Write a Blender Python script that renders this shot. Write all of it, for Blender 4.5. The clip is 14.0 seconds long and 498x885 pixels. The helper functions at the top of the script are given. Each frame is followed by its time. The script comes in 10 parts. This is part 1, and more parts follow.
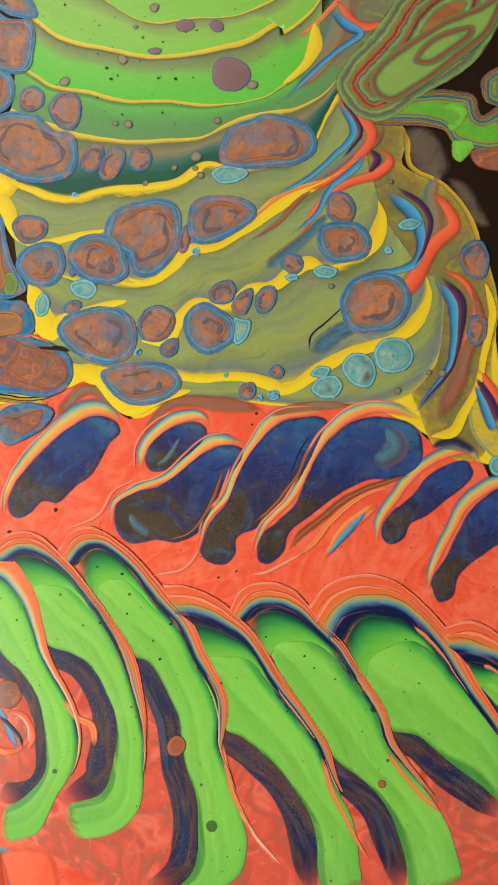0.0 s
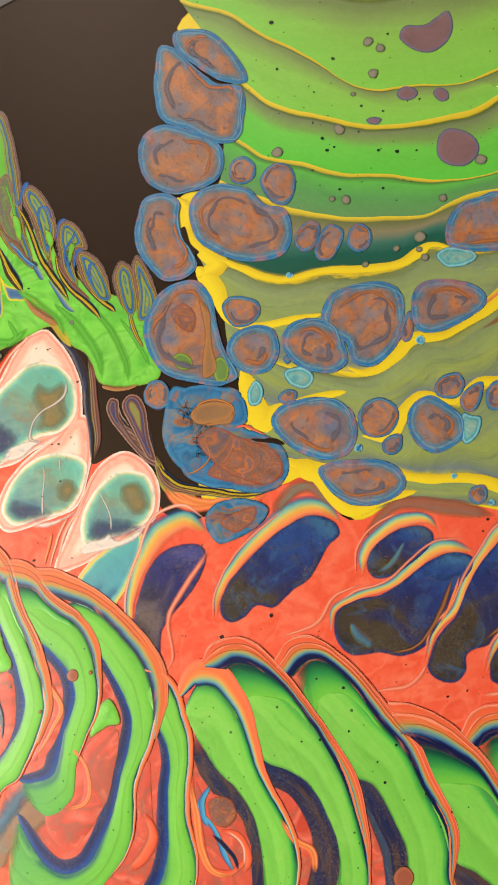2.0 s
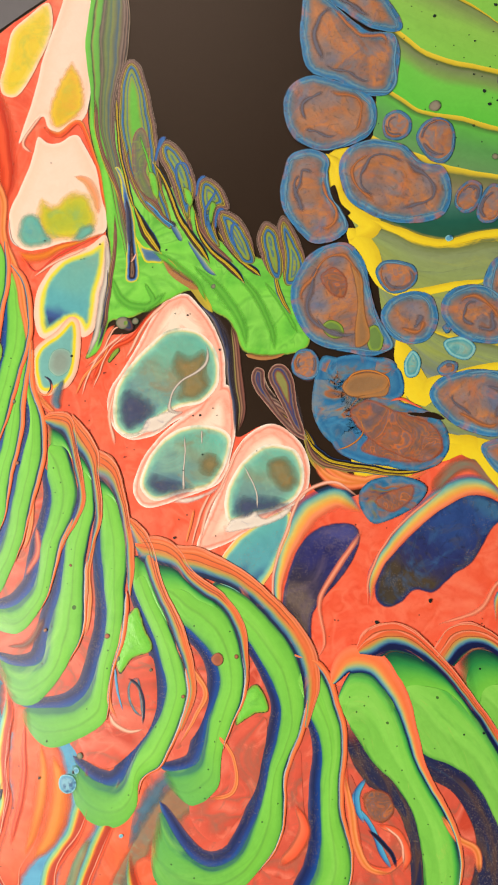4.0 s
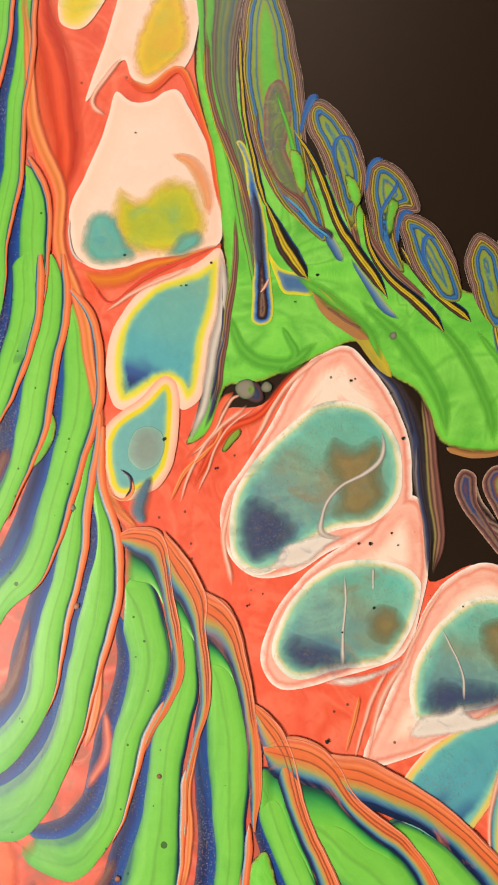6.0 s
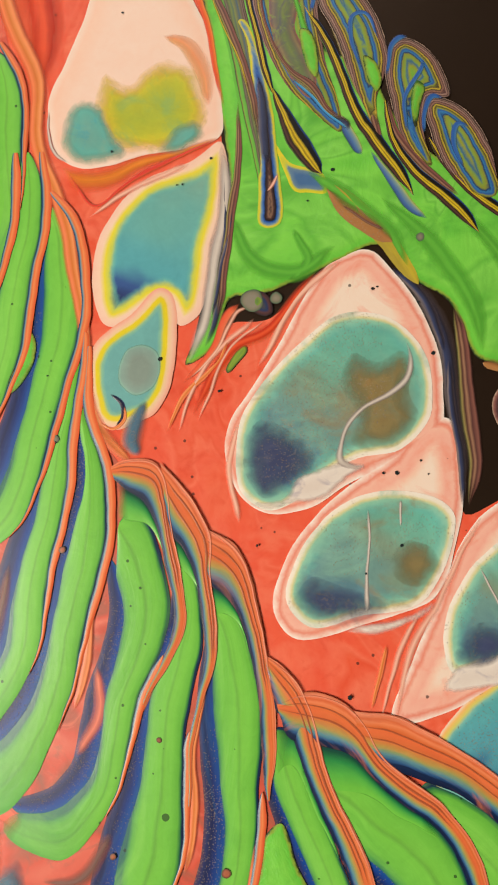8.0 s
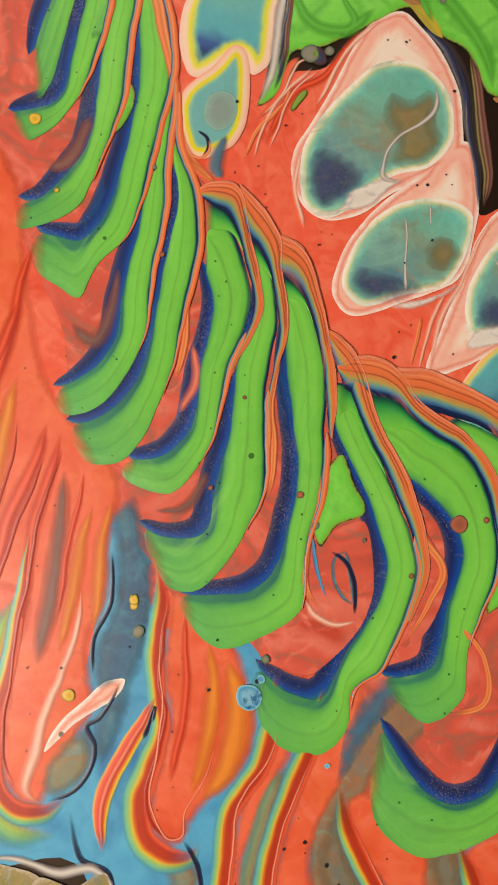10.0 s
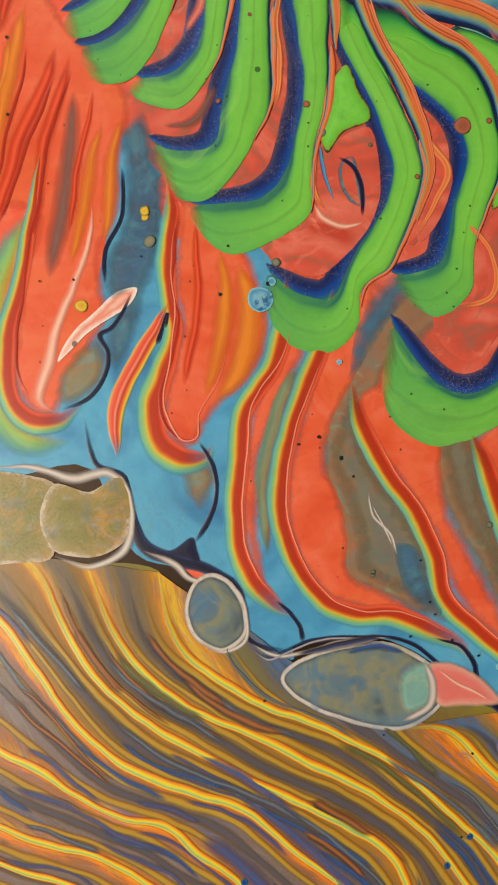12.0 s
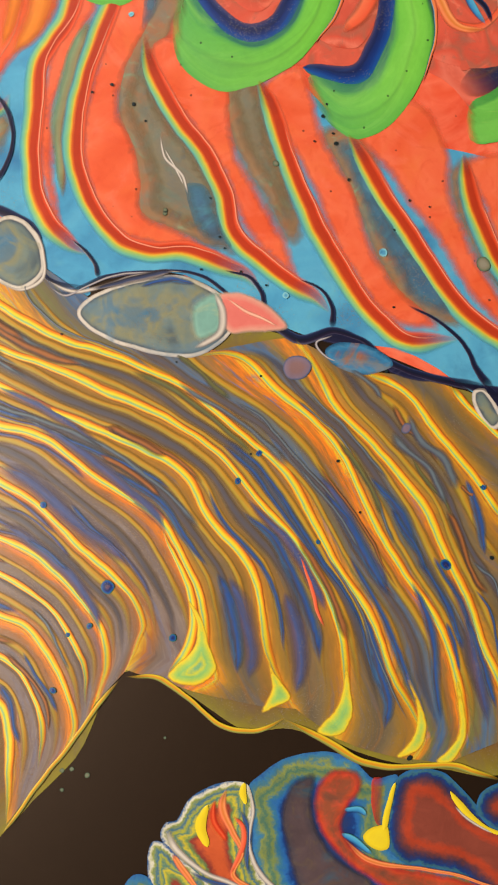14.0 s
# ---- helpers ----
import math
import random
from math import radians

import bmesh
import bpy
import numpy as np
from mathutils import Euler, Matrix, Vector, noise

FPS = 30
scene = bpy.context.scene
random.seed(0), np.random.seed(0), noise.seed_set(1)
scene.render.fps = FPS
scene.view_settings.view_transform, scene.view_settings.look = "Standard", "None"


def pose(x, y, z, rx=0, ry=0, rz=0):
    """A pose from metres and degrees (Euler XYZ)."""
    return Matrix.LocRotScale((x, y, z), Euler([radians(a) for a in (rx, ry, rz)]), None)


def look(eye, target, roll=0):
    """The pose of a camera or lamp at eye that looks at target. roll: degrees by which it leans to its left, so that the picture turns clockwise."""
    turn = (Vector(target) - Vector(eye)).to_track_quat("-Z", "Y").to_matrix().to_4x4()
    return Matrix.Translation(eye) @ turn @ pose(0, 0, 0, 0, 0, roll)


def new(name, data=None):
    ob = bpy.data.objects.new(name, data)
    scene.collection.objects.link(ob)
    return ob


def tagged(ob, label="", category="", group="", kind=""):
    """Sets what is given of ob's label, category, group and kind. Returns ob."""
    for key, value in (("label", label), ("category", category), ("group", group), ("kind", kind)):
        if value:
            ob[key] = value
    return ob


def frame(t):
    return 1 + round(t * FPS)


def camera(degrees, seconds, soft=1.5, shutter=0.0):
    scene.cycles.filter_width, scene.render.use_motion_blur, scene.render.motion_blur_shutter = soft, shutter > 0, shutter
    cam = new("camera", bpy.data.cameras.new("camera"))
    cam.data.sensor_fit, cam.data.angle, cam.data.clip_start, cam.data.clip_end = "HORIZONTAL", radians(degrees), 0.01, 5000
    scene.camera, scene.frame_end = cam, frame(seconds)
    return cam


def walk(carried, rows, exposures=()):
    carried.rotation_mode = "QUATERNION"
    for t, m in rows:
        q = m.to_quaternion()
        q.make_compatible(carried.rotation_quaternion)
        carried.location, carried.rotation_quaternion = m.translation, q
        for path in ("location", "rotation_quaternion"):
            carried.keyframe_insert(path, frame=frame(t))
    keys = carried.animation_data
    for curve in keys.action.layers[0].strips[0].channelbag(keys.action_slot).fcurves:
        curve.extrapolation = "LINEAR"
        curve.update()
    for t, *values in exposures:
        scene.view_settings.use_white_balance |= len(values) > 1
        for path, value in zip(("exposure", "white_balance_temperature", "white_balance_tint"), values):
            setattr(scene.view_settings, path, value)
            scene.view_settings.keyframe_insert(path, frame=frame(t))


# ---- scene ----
cam = camera(36.69, 14.0, soft=2.0)
PATH = [
    (0.0, pose(0.0029, 0.0028, 0.2438, 8.18, 2.44, -0.07)),
    (0.5, pose(-0.0178, 0.0124, 0.2431, 8.23, 3.22, 0.49)),
    (1.0, pose(-0.0334, 0.0231, 0.2397, 8.11, 3.56, 0.93)),
    (1.5, pose(-0.0530, 0.0314, 0.2362, 7.87, 3.92, 1.40)),
    (2.0, pose(-0.0598, 0.0382, 0.2372, 7.70, 4.48, 1.79)),
    (2.5, pose(-0.0730, 0.0371, 0.2347, 7.42, 4.49, 2.14)),
    (3.0, pose(-0.0850, 0.0360, 0.2339, 7.14, 4.94, 2.53)),
    (3.2, pose(-0.0899, 0.0342, 0.2319, 7.13, 5.07, 2.62)),
    (5.3, pose(-0.1363, 0.0556, 0.1950, 5.28, 5.74, 3.20)),
    (5.5, pose(-0.1448, 0.0625, 0.1796, 5.33, 5.10, 3.31)),
    (6.0, pose(-0.1495, 0.0733, 0.1477, 5.32, 6.19, 4.45)),
    (6.5, pose(-0.1536, 0.0744, 0.1313, 5.25, 5.69, 4.87)),
    (7.0, pose(-0.1536, 0.0683, 0.1246, 5.42, 5.93, 4.88)),
    (7.2, pose(-0.1522, 0.0681, 0.1254, 5.43, 5.83, 4.71)),
    (9.3, pose(-0.1631, 0.0312, 0.1466, 2.35, 4.23, 2.99)),
    (9.5, pose(-0.1652, 0.0240, 0.1520, 2.51, 3.28, 3.00)),
    (10.0, pose(-0.1689, 0.0041, 0.1617, 2.44, 2.92, 2.71)),
    (10.5, pose(-0.1720, -0.0206, 0.1692, 2.77, 2.64, 2.39)),
    (11.0, pose(-0.1730, -0.0431, 0.1629, 2.93, 2.51, 2.11)),
    (11.5, pose(-0.1750, -0.0640, 0.1600, 3.47, 2.24, 1.82)),
    (12.0, pose(-0.1703, -0.0847, 0.1592, 3.81, 2.15, 1.49)),
    (12.5, pose(-0.1635, -0.1006, 0.1645, 3.59, 0.88, 1.04)),
    (13.0, pose(-0.1475, -0.1244, 0.1632, 4.19, 0.29, 0.51)),
    (13.5, pose(-0.1415, -0.1435, 0.1554, 4.23, 0.05, 0.10)),
    (14.0, pose(-0.1323, -0.1606, 0.1595, 3.46, -0.18, 0.06)),
]
walk(cam, PATH, [(0.0, 0.33), (0.5, 0.4), (1.5, 0.34), (3.0, 0.3), (5.5, 0.22), (6.0, 0.14), (6.5, -0.06), (7.0, -0.06), (9.5, -0.15), (11.0, -0.26), (11.5, -0.29), (12.0, -0.26), (12.5, -0.14), (13.0, -0.1), (14.0, 0.12)])

# ---- light ----
world = bpy.data.worlds.new("room_light")
scene.world = world
world.use_nodes = True
world.node_tree.nodes["Background"].inputs[0].default_value = (1.0, 0.93, 0.84, 1)
world.node_tree.nodes["Background"].inputs[1].default_value = 0.28


def area_lamp(name, eye, target, size, watts, colour):
    data = bpy.data.lights.new(name, "AREA")
    data.shape, data.size, data.size_y, data.energy, data.color = "RECTANGLE", size[0], size[1], watts, colour
    ob = new(name, data)
    ob.matrix_world = look(eye, target)
    return ob


# lamp behind the glare at left, set low so brightness falls off rightward
area_lamp("left_lamp", (-0.7, -0.2, 0.68), (-0.1, 0.0, 0.0), (0.36, 0.36), 10.6, (1.0, 0.9, 0.75))
# added fill from the north; there is no window in the closed room
area_lamp("north_fill", (-0.7, 1.7, 1.7), (-0.1, 0.0, 0.0), (0.9, 0.9), 9, (1.0, 0.93, 0.84))


# ---- materials ----
def rgb(code):
    c = [int(code[i:i + 2], 16) / 255 for i in (0, 2, 4)]
    return tuple(v / 12.92 if v <= 0.04045 else ((v + 0.055) / 1.055) ** 2.4 for v in c) + (1.0,)


class Nodes:
    def __init__(self, name):
        self.mat = bpy.data.materials.new(name)
        self.mat.use_nodes = True
        self.tree = self.mat.node_tree
        self.bsdf = self.tree.nodes["Principled BSDF"]

    def add(self, kind, **inputs):
        node = self.tree.nodes.new(kind)
        for key, value in inputs.items():
            self.set(node.inputs[key.replace("_", " ")], value)
        return node

    def set(self, socket, value):
        if isinstance(value, bpy.types.NodeSocket):
            self.tree.links.new(value, socket)
        else:
            socket.default_value = value

    def maths(self, op, a, b=0.0, clamp=False):
        node = self.tree.nodes.new("ShaderNodeMath")
        node.operation, node.use_clamp = op, clamp
        self.set(node.inputs[0], a)
        self.set(node.inputs[1], b)
        return node.outputs[0]

    def vectors(self, op, a, b=(0.0, 0.0, 0.0)):
        node = self.tree.nodes.new("ShaderNodeVectorMath")
        node.operation = op
        self.set(node.inputs[0], a)
        self.set(node.inputs[1], b)
        return node.outputs[0]

    def attr(self, name):
        node = self.tree.nodes.new("ShaderNodeAttribute")
        node.attribute_name = name
        return node

    def noise(self, vector, scale, detail=3.0, rough=0.55, warp=0.0):
        return self.add("ShaderNodeTexNoise", Vector=vector, Scale=scale, Detail=detail, Roughness=rough, Distortion=warp).outputs[0]

    def ramp(self, value, stops, smooth=False):
        node = self.tree.nodes.new("ShaderNodeValToRGB")
        node.color_ramp.interpolation = "EASE" if smooth else "LINEAR"
        for n, (at, code) in enumerate(stops):
            e = node.color_ramp.elements[n] if n < 2 else node.color_ramp.elements.new(at)
            e.position, e.color = at, rgb(code)
        self.set(node.inputs[0], value)
        return node.outputs[0]

    def mix(self, fac, a, b, mode="MIX"):
        node = self.tree.nodes.new("ShaderNodeMix")
        node.data_type, node.blend_type = "RGBA", mode
        self.set(node.inputs[0], fac)
        self.set(node.inputs[6], a)
        self.set(node.inputs[7], b)
        return node.outputs[2]

    def span(self, value, low, high):
        return self.add("ShaderNodeMapRange", Value=value, From_Min=low, From_Max=high).outputs[0]


LOOKS = {}


def paint(name, stops, width=1.0, warp=0.06, grain=0.25, blotch=(), blot=0.35, axis=(), inner=(1.0, 2.0), glitter=0.0, rough=0.27, bump=0.08, speck=0.0, mottle=0.12, marble=(), vein=0.09, vdetail=3.0, lean=0.0, leans=(0.45, 1.0), fade=0.0, tip=0.0, squeeze=0.0, tint=(), gloss=0.35, sheen=(1.0, 1.0, 1.0, 1.0)):
    """A poured acrylic: stops across the distance from the edge (width in mm, or 1 for bands), with noise in the bounds, blotches of
    second colours, a run of colours along the thing's axis or marbling inside the rim, mica glitter, thin edges and a fine relief."""
    n = Nodes(name)
    d, p, a = n.attr("d").outputs["Fac"], n.attr("p").outputs["Vector"], n.attr("a").outputs["Fac"]
    wob = n.maths("SUBTRACT", n.noise(p, grain, 4.0, 0.6, 0.8), 0.5)
    wob2 = n.maths("SUBTRACT", n.noise(p, grain * 3.7, 3.0, 0.6, 1.5), 0.5)
    wobble = n.maths("ADD", n.maths("MULTIPLY", wob, warp * 2), n.maths("MULTIPLY", wob2, warp * 0.9))
    x = n.maths("DIVIDE", d, width)
    if squeeze:
        x = n.maths("MULTIPLY", x, n.maths("ADD", 1.0, n.maths("MULTIPLY", n.span(a, 0.1, 0.6), squeeze)))
    if lean:
        x = n.maths("ADD", x, n.maths("MULTIPLY", n.span(a, *leans), lean))
    x = n.maths("ADD", x, wobble, True)
    colour = n.ramp(x, stops)
    deep = n.span(n.maths("ADD", d, n.maths("MULTIPLY", wob, (inner[1] - inner[0]) * 1.6)), *inner)
    if squeeze:
        deep = n.span(x, 0.6, 0.78)
    if axis:
        soft = n.maths("SUBTRACT", n.noise(p, 0.07, 1.5, 0.5, 0.8), 0.5)
        run_of = n.ramp(n.maths("ADD", a, n.maths("MULTIPLY", soft, 0.55), True), axis, True)
        colour = n.mix(deep, colour, run_of)
    if marble:
        m = n.span(n.noise(p, vein, vdetail, 0.5, 1.6), 0.3, 0.7)
        colour = n.mix(deep, colour, n.ramp(m, marble))
    if tint:
        turn = n.span(n.maths("ADD", a, n.maths("MULTIPLY", wob, 0.16)), tint[1], tint[2])
        colour = n.mix(n.maths("MULTIPLY", turn, tint[3]), colour, rgb(tint[0]))
    for k, (code, scale, low, high) in enumerate(blotch):
        f = n.span(n.noise(p, scale, 6.0, 0.62, 2.0 + k), low, high)
        colour = n.mix(n.maths("MULTIPLY", f, blot), colour, rgb(code))
    pos = n.add("ShaderNodeNewGeometry").outputs["Position"]
    fine = n.noise(pos, 2600.0, 2.0, 0.6)
    tone = n.noise(p, 0.09, 5.0, 0.65, 1.2)
    film = n.noise(pos, 420.0, 4.0, 0.6, 1.0)
    colour = n.mix(mottle, colour, n.mix(n.span(tone, 0.3, 0.7), (0.1, 0.09, 0.09, 1), (0.75, 0.72, 0.66, 1)), "OVERLAY")
    colour = n.mix(0.1, colour, n.mix(n.span(film, 0.3, 0.7), (0.25, 0.22, 0.2, 1), (0.7, 0.68, 0.62, 1)), "OVERLAY")
    if speck:
        cells = n.add("ShaderNodeTexVoronoi", Vector=pos, Scale=260.0)
        pick = n.maths("LESS_THAN", n.maths("MULTIPLY", cells.outputs["Distance"], n.span(cells.outputs["Color"], 0.0, speck)), 0.07)
        colour = n.mix(n.maths("MULTIPLY", pick, 0.75), colour, rgb("1d2622"))
    flake = None
    if glitter:
        cells = n.add("ShaderNodeTexVoronoi", Vector=pos, Scale=4200.0)
        patchy = n.span(n.noise(pos, 55.0, 4.0, 0.65), 0.36, 0.66)
        r = n.add("ShaderNodeSeparateColor", Color=cells.outputs["Color"])
        pick = n.maths("MULTIPLY", n.maths("GREATER_THAN", n.maths("MULTIPLY", r.outputs[0], n.maths("ADD", patchy, 0.3)), 1.0 - glitter), n.maths("LESS_THAN", cells.outputs["Distance"], 0.42))
        colour = n.mix(n.maths("MULTIPLY", pick, 0.4), colour, n.mix(r.outputs[1], rgb("c0a068"), rgb("c8c0bc")))
        n.set(n.bsdf.inputs["Metallic"], n.maths("MULTIPLY", pick, 0.15))
        tilt = n.vectors("SUBTRACT", cells.outputs["Color"], (0.5, 0.5, 0.5))
        tilt = n.vectors("MULTIPLY", tilt, (0.8, 0.8, 0.3))
        flake = (pick, n.vectors("NORMALIZE", n.vectors("ADD", n.add("ShaderNodeNewGeometry").outputs["Normal"], tilt)))
    if fade or tip:
        cover = 1.0
        if fade and width == 1.0:
            near = n.maths("SUBTRACT", 1.0, n.maths("ABSOLUTE", n.maths("SUBTRACT", n.maths("MULTIPLY", d, 2.0), 1.0)))
            ends = n.span(n.maths("MULTIPLY", n.maths("MULTIPLY", a, n.maths("SUBTRACT", 1.0, a)), 4.0), 0.0, 0.5)
            cover = n.maths("MULTIPLY", n.span(n.maths("ADD", near, n.maths("MULTIPLY", wob, fade)), 0.0, fade), ends)
        elif fade:
            cover = n.span(n.maths("ADD", d, n.maths("MULTIPLY", wob, fade)), 0.0, fade)
        if tip:
            cover = n.maths("MULTIPLY", cover, n.span(n.maths("ADD", a, n.maths("MULTIPLY", wob, 0.05)), 1.0, 1.0 - tip))
        n.set(n.bsdf.inputs["Alpha"], cover)
    n.set(n.bsdf.inputs["Base Color"], colour)
    n.set(n.bsdf.inputs["Roughness"], n.maths("ADD", rough, n.maths("MULTIPLY", fine, 0.16)))
    n.set(n.bsdf.inputs["Specular IOR Level"], gloss)
    n.set(n.bsdf.inputs["Specular Tint"], sheen)
    relief = n.maths("ADD", n.maths("MULTIPLY", fine, 0.12), n.maths("ADD", n.maths("MULTIPLY", x, 0.7), n.maths("ADD", n.maths("MULTIPLY", tone, 1.2), n.maths("MULTIPLY", film, 0.35))))
    b = n.add("ShaderNodeBump", Strength=bump, Distance=0.0006, Height=relief)
    normal = b.outputs[0]
    if flake:
        turn = n.tree.nodes.new("ShaderNodeMix")
        turn.data_type = "VECTOR"
        n.set(turn.inputs[0], flake[0])
        n.set(turn.inputs[4], normal)
        n.set(turn.inputs[5], flake[1])
        normal = turn.outputs[1]
    n.set(n.bsdf.inputs["Normal"], normal)
    LOOKS[name] = n.mat
    return n.mat


# the brown sheen tints reflections, standing in for a warm veil on the black
paint("black_paint", [(0, "1f150e"), (1, "21170f")], 6, mottle=0.12, bump=0.05, rough=0.32, gloss=0.48, sheen=(1.0, 0.72, 0.56, 1.0))
paint("coral", [(0, "ef5f46"), (1, "ee644a")], 9, blot=0.6, speck=0.05, inner=(-1.0, 0.0), vein=0.03, vdetail=3.0, mottle=0.2, marble=((0, "e85838"), (0.3, "ec6044"), (0.45, "ec5e42"), (0.55, "f07054"), (0.65, "e85a3c"), (0.8, "ee684c"), (1, "e05034")), blotch=(("f28468", 0.05, 0.45, 0.7), ("e04c30", 0.11, 0.52, 0.75)))
paint("yellow", [(0, "d9bf2c"), (0.3, "ecd32c"), (1, "e8cf30")], 2, mottle=0.15)
paint("mustard", [(0, "c8b636"), (0.12, "a8963a"), (0.4, "948444"), (1, "848048")], 8, warp=0.2, mottle=0.3, grain=0.15, blotch=(("96684c", 0.05, 0.5, 0.68), ("6c7c60", 0.06, 0.5, 0.7), ("b8a840", 0.08, 0.56, 0.7), ("5c6480", 0.09, 0.58, 0.7)), blot=0.65)
paint("navy", [(0, "2c7468"), (0.14, "1f5c94"), (0.3, "16489c"), (0.5, "14327c"), (0.68, "172458"), (0.84, "2c3468"), (1, "6a4858")], 1.0, blotch=(("40384c", 0.07, 0.54, 0.72), ("1f62a4", 0.08, 0.55, 0.75)), blot=0.6, rough=0.3, glitter=0.4, mottle=0.2, vein=0.05, marble=((0, "1c4c94"), (0.3, "183c84"), (0.45, "20386c"), (0.55, "343c5c"), (0.65, "1c4c90"), (0.8, "26304c"), (1, "443c50")), inner=(0.6, 2.6), warp=0.1)
paint("sky_blue", [(0, "3f94c4"), (1, "54a8d0")], 6, blotch=(("3070a8", 0.06, 0.5, 0.7), ("6cb0b8", 0.05, 0.56, 0.75)), glitter=0.12, inner=(-1.0, 0.0), vein=0.025, vdetail=3.0, marble=((0, "4690c0"), (0.3, "50a0cc"), (0.55, "5cacd2"), (0.75, "529ec8"), (1, "3c7cb0")), blot=0.4)
paint("brown_bed", [(0, "8a8030"), (1, "7a5a34")], 6, blotch=(("6b5a50", 0.07, 0.45, 0.7),), blot=0.6, glitter=0.12)
paint("light_green_band", [(0, "e6ce3c"), (0.05, "d2bb34"), (0.075, "5d6f35"), (0.12, "7d8f5c"), (0.3, "88a85c"), (0.5, "8cc456"), (1, "86cc52")], warp=0.02, speck=0.12)
paint("green_band", [(0, "e8d040"), (0.07, "d5be32"), (0.1, "566a35"), (0.16, "7c8a62"), (0.34, "7fa658"), (0.48, "6fc84e"), (1, "62c846")], warp=0.025, speck=0.12)
paint("dim_green_band", [(0, "e8d040"), (0.07, "c9b436"), (0.1, "4f7a3c"), (0.2, "62b850"), (0.55, "5da05a"), (1, "669660")], warp=0.03, speck=0.12)
paint("teal_band", [(0, "ead23c"), (0.06, "c7b238"), (0.1, "6a7448"), (0.3, "8a8468"), (0.5, "3f7468"), (0.72, "1f5c50"), (0.93, "245848"), (1, "b8a838")], warp=0.03)
paint("olive_band", [(0, "f0d62c"), (0.06, "dcc42e"), (0.09, "74804c"), (0.18, "86966c"), (0.36, "90a468"), (0.6, "98a85c"), (0.8, "80906c"), (0.9, "748488"), (0.96, "949c6c"), (1, "c8b83c")], warp=0.07, blot=0.55, mottle=0.2, blotch=(("76868c", 0.08, 0.52, 0.72), ("a8b054", 0.07, 0.55, 0.74), ("66745c", 0.16, 0.56, 0.72)))
paint("brown_cell", [(0, "1f4c78"), (0.05, "4c8cbc"), (0.14, "2f74b0"), (0.24, "3c80b4"), (0.36, "7098ae"), (0.44, "4a7ca4"), (0.56, "6c7c88"), (0.68, "7a7274"), (0.8, "8c6a5c"), (1, "94644f")], 4.6, blotch=(("c07040", 0.07, 0.5, 0.66), ("6e6a7c", 0.1, 0.52, 0.68), ("5c5048", 0.2, 0.56, 0.7)), blot=0.6, inner=(2.2, 4.6), vein=0.045, vdetail=4.0, mottle=0.3, bump=0.16, warp=0.13, grain=0.22, marble=((0, "6c7490"), (0.28, "8c7c80"), (0.46, "a47a64"), (0.6, "bc7c50"), (0.7, "9c7668"), (0.85, "847a80"), (1, "9a6c58")))
paint("small_brown_cell", [(0, "1f4c74"), (0.2, "4480b0"), (0.4, "3a74a4"), (0.55, "6c7c88"), (0.75, "8a6f66"), (1, "9a6450")], 1.9, blotch=(("b9683c", 0.14, 0.5, 0.66), ("6e6a7c", 0.2, 0.52, 0.7)), blot=0.55, mottle=0.3, warp=0.13, marble=((0, "6c7490"), (0.28, "8c7c80"), (0.46, "a47a64"), (0.6, "bc7c50"), (0.7, "9c7668"), (0.85, "847a80"), (1, "9a6c58")), inner=(0.7, 1.5), vein=0.09, bump=0.16)
paint("blue_cell", [(0, "24567e"), (0.2, "3f86b8"), (0.5, "2a6ea4"), (0.8, "4a8cb4"), (1, "3d7ba6")], 4, warp=0.2, blotch=(("7a7f86", 0.09, 0.5, 0.65), ("9a6a50", 0.06, 0.56, 0.68)), blot=0.75, mottle=0.3, marble=((0, "2a5f90"), (0.2, "3f86b8"), (0.35, "2a6ea4"), (0.45, "6f7f8a"), (0.52, "a8663e"), (0.58, "8a6656"), (0.68, "3f78a8"), (0.8, "7a7a50"), (0.9, "94604a"), (1, "2c5078")), inner=(1.0, 3.0), vein=0.06)
paint("rust_pool", [(0, "b85a38"), (0.4, "9a5f46"), (1, "8d6656")], 3, warp=0.2, blotch=(("cf6436", 0.14, 0.55, 0.7), ("7b6a76", 0.13, 0.52, 0.7)), blot=0.6, mottle=0.3, marble=((0, "6a5a62"), (0.2, "8d6656"), (0.32, "b06a40"), (0.38, "7d5f5a"), (0.5, "9a6248"), (0.6, "85696a"), (0.7, "c87440"), (0.76, "8a604e"), (0.88, "a4684a"), (1, "5f6a78")), inner=(0.3, 1.2), fade=0.8, vein=0.1)
paint("gold_pool", [(0, "5a4030"), (0.25, "b07a48"), (1, "94704e")], 2, warp=0.2, glitter=0.3, fade=0.6)
paint("purple_cell", [(0, "46587c"), (0.25, "7f6f86"), (1, "87686c")], 1.6, mottle=0.2)
paint("turquoise_cell", [(0, "1f5874"), (0.1, "5cacc4"), (0.25, "8cc8cc"), (0.4, "4a9cb0"), (0.7, "74b0b0"), (1, "7ca4a0")], 2.6, warp=0.12, mottle=0.3, bump=0.14, inner=(1.2, 2.6), vein=0.12, marble=((0, "4a98ac"), (0.35, "74b4b4"), (0.55, "8aa89c"), (0.7, "5ca4b4"), (0.84, "7c7468"), (1, "4c5c64")), blotch=(("a8c8c0", 0.16, 0.54, 0.7),), blot=0.6)
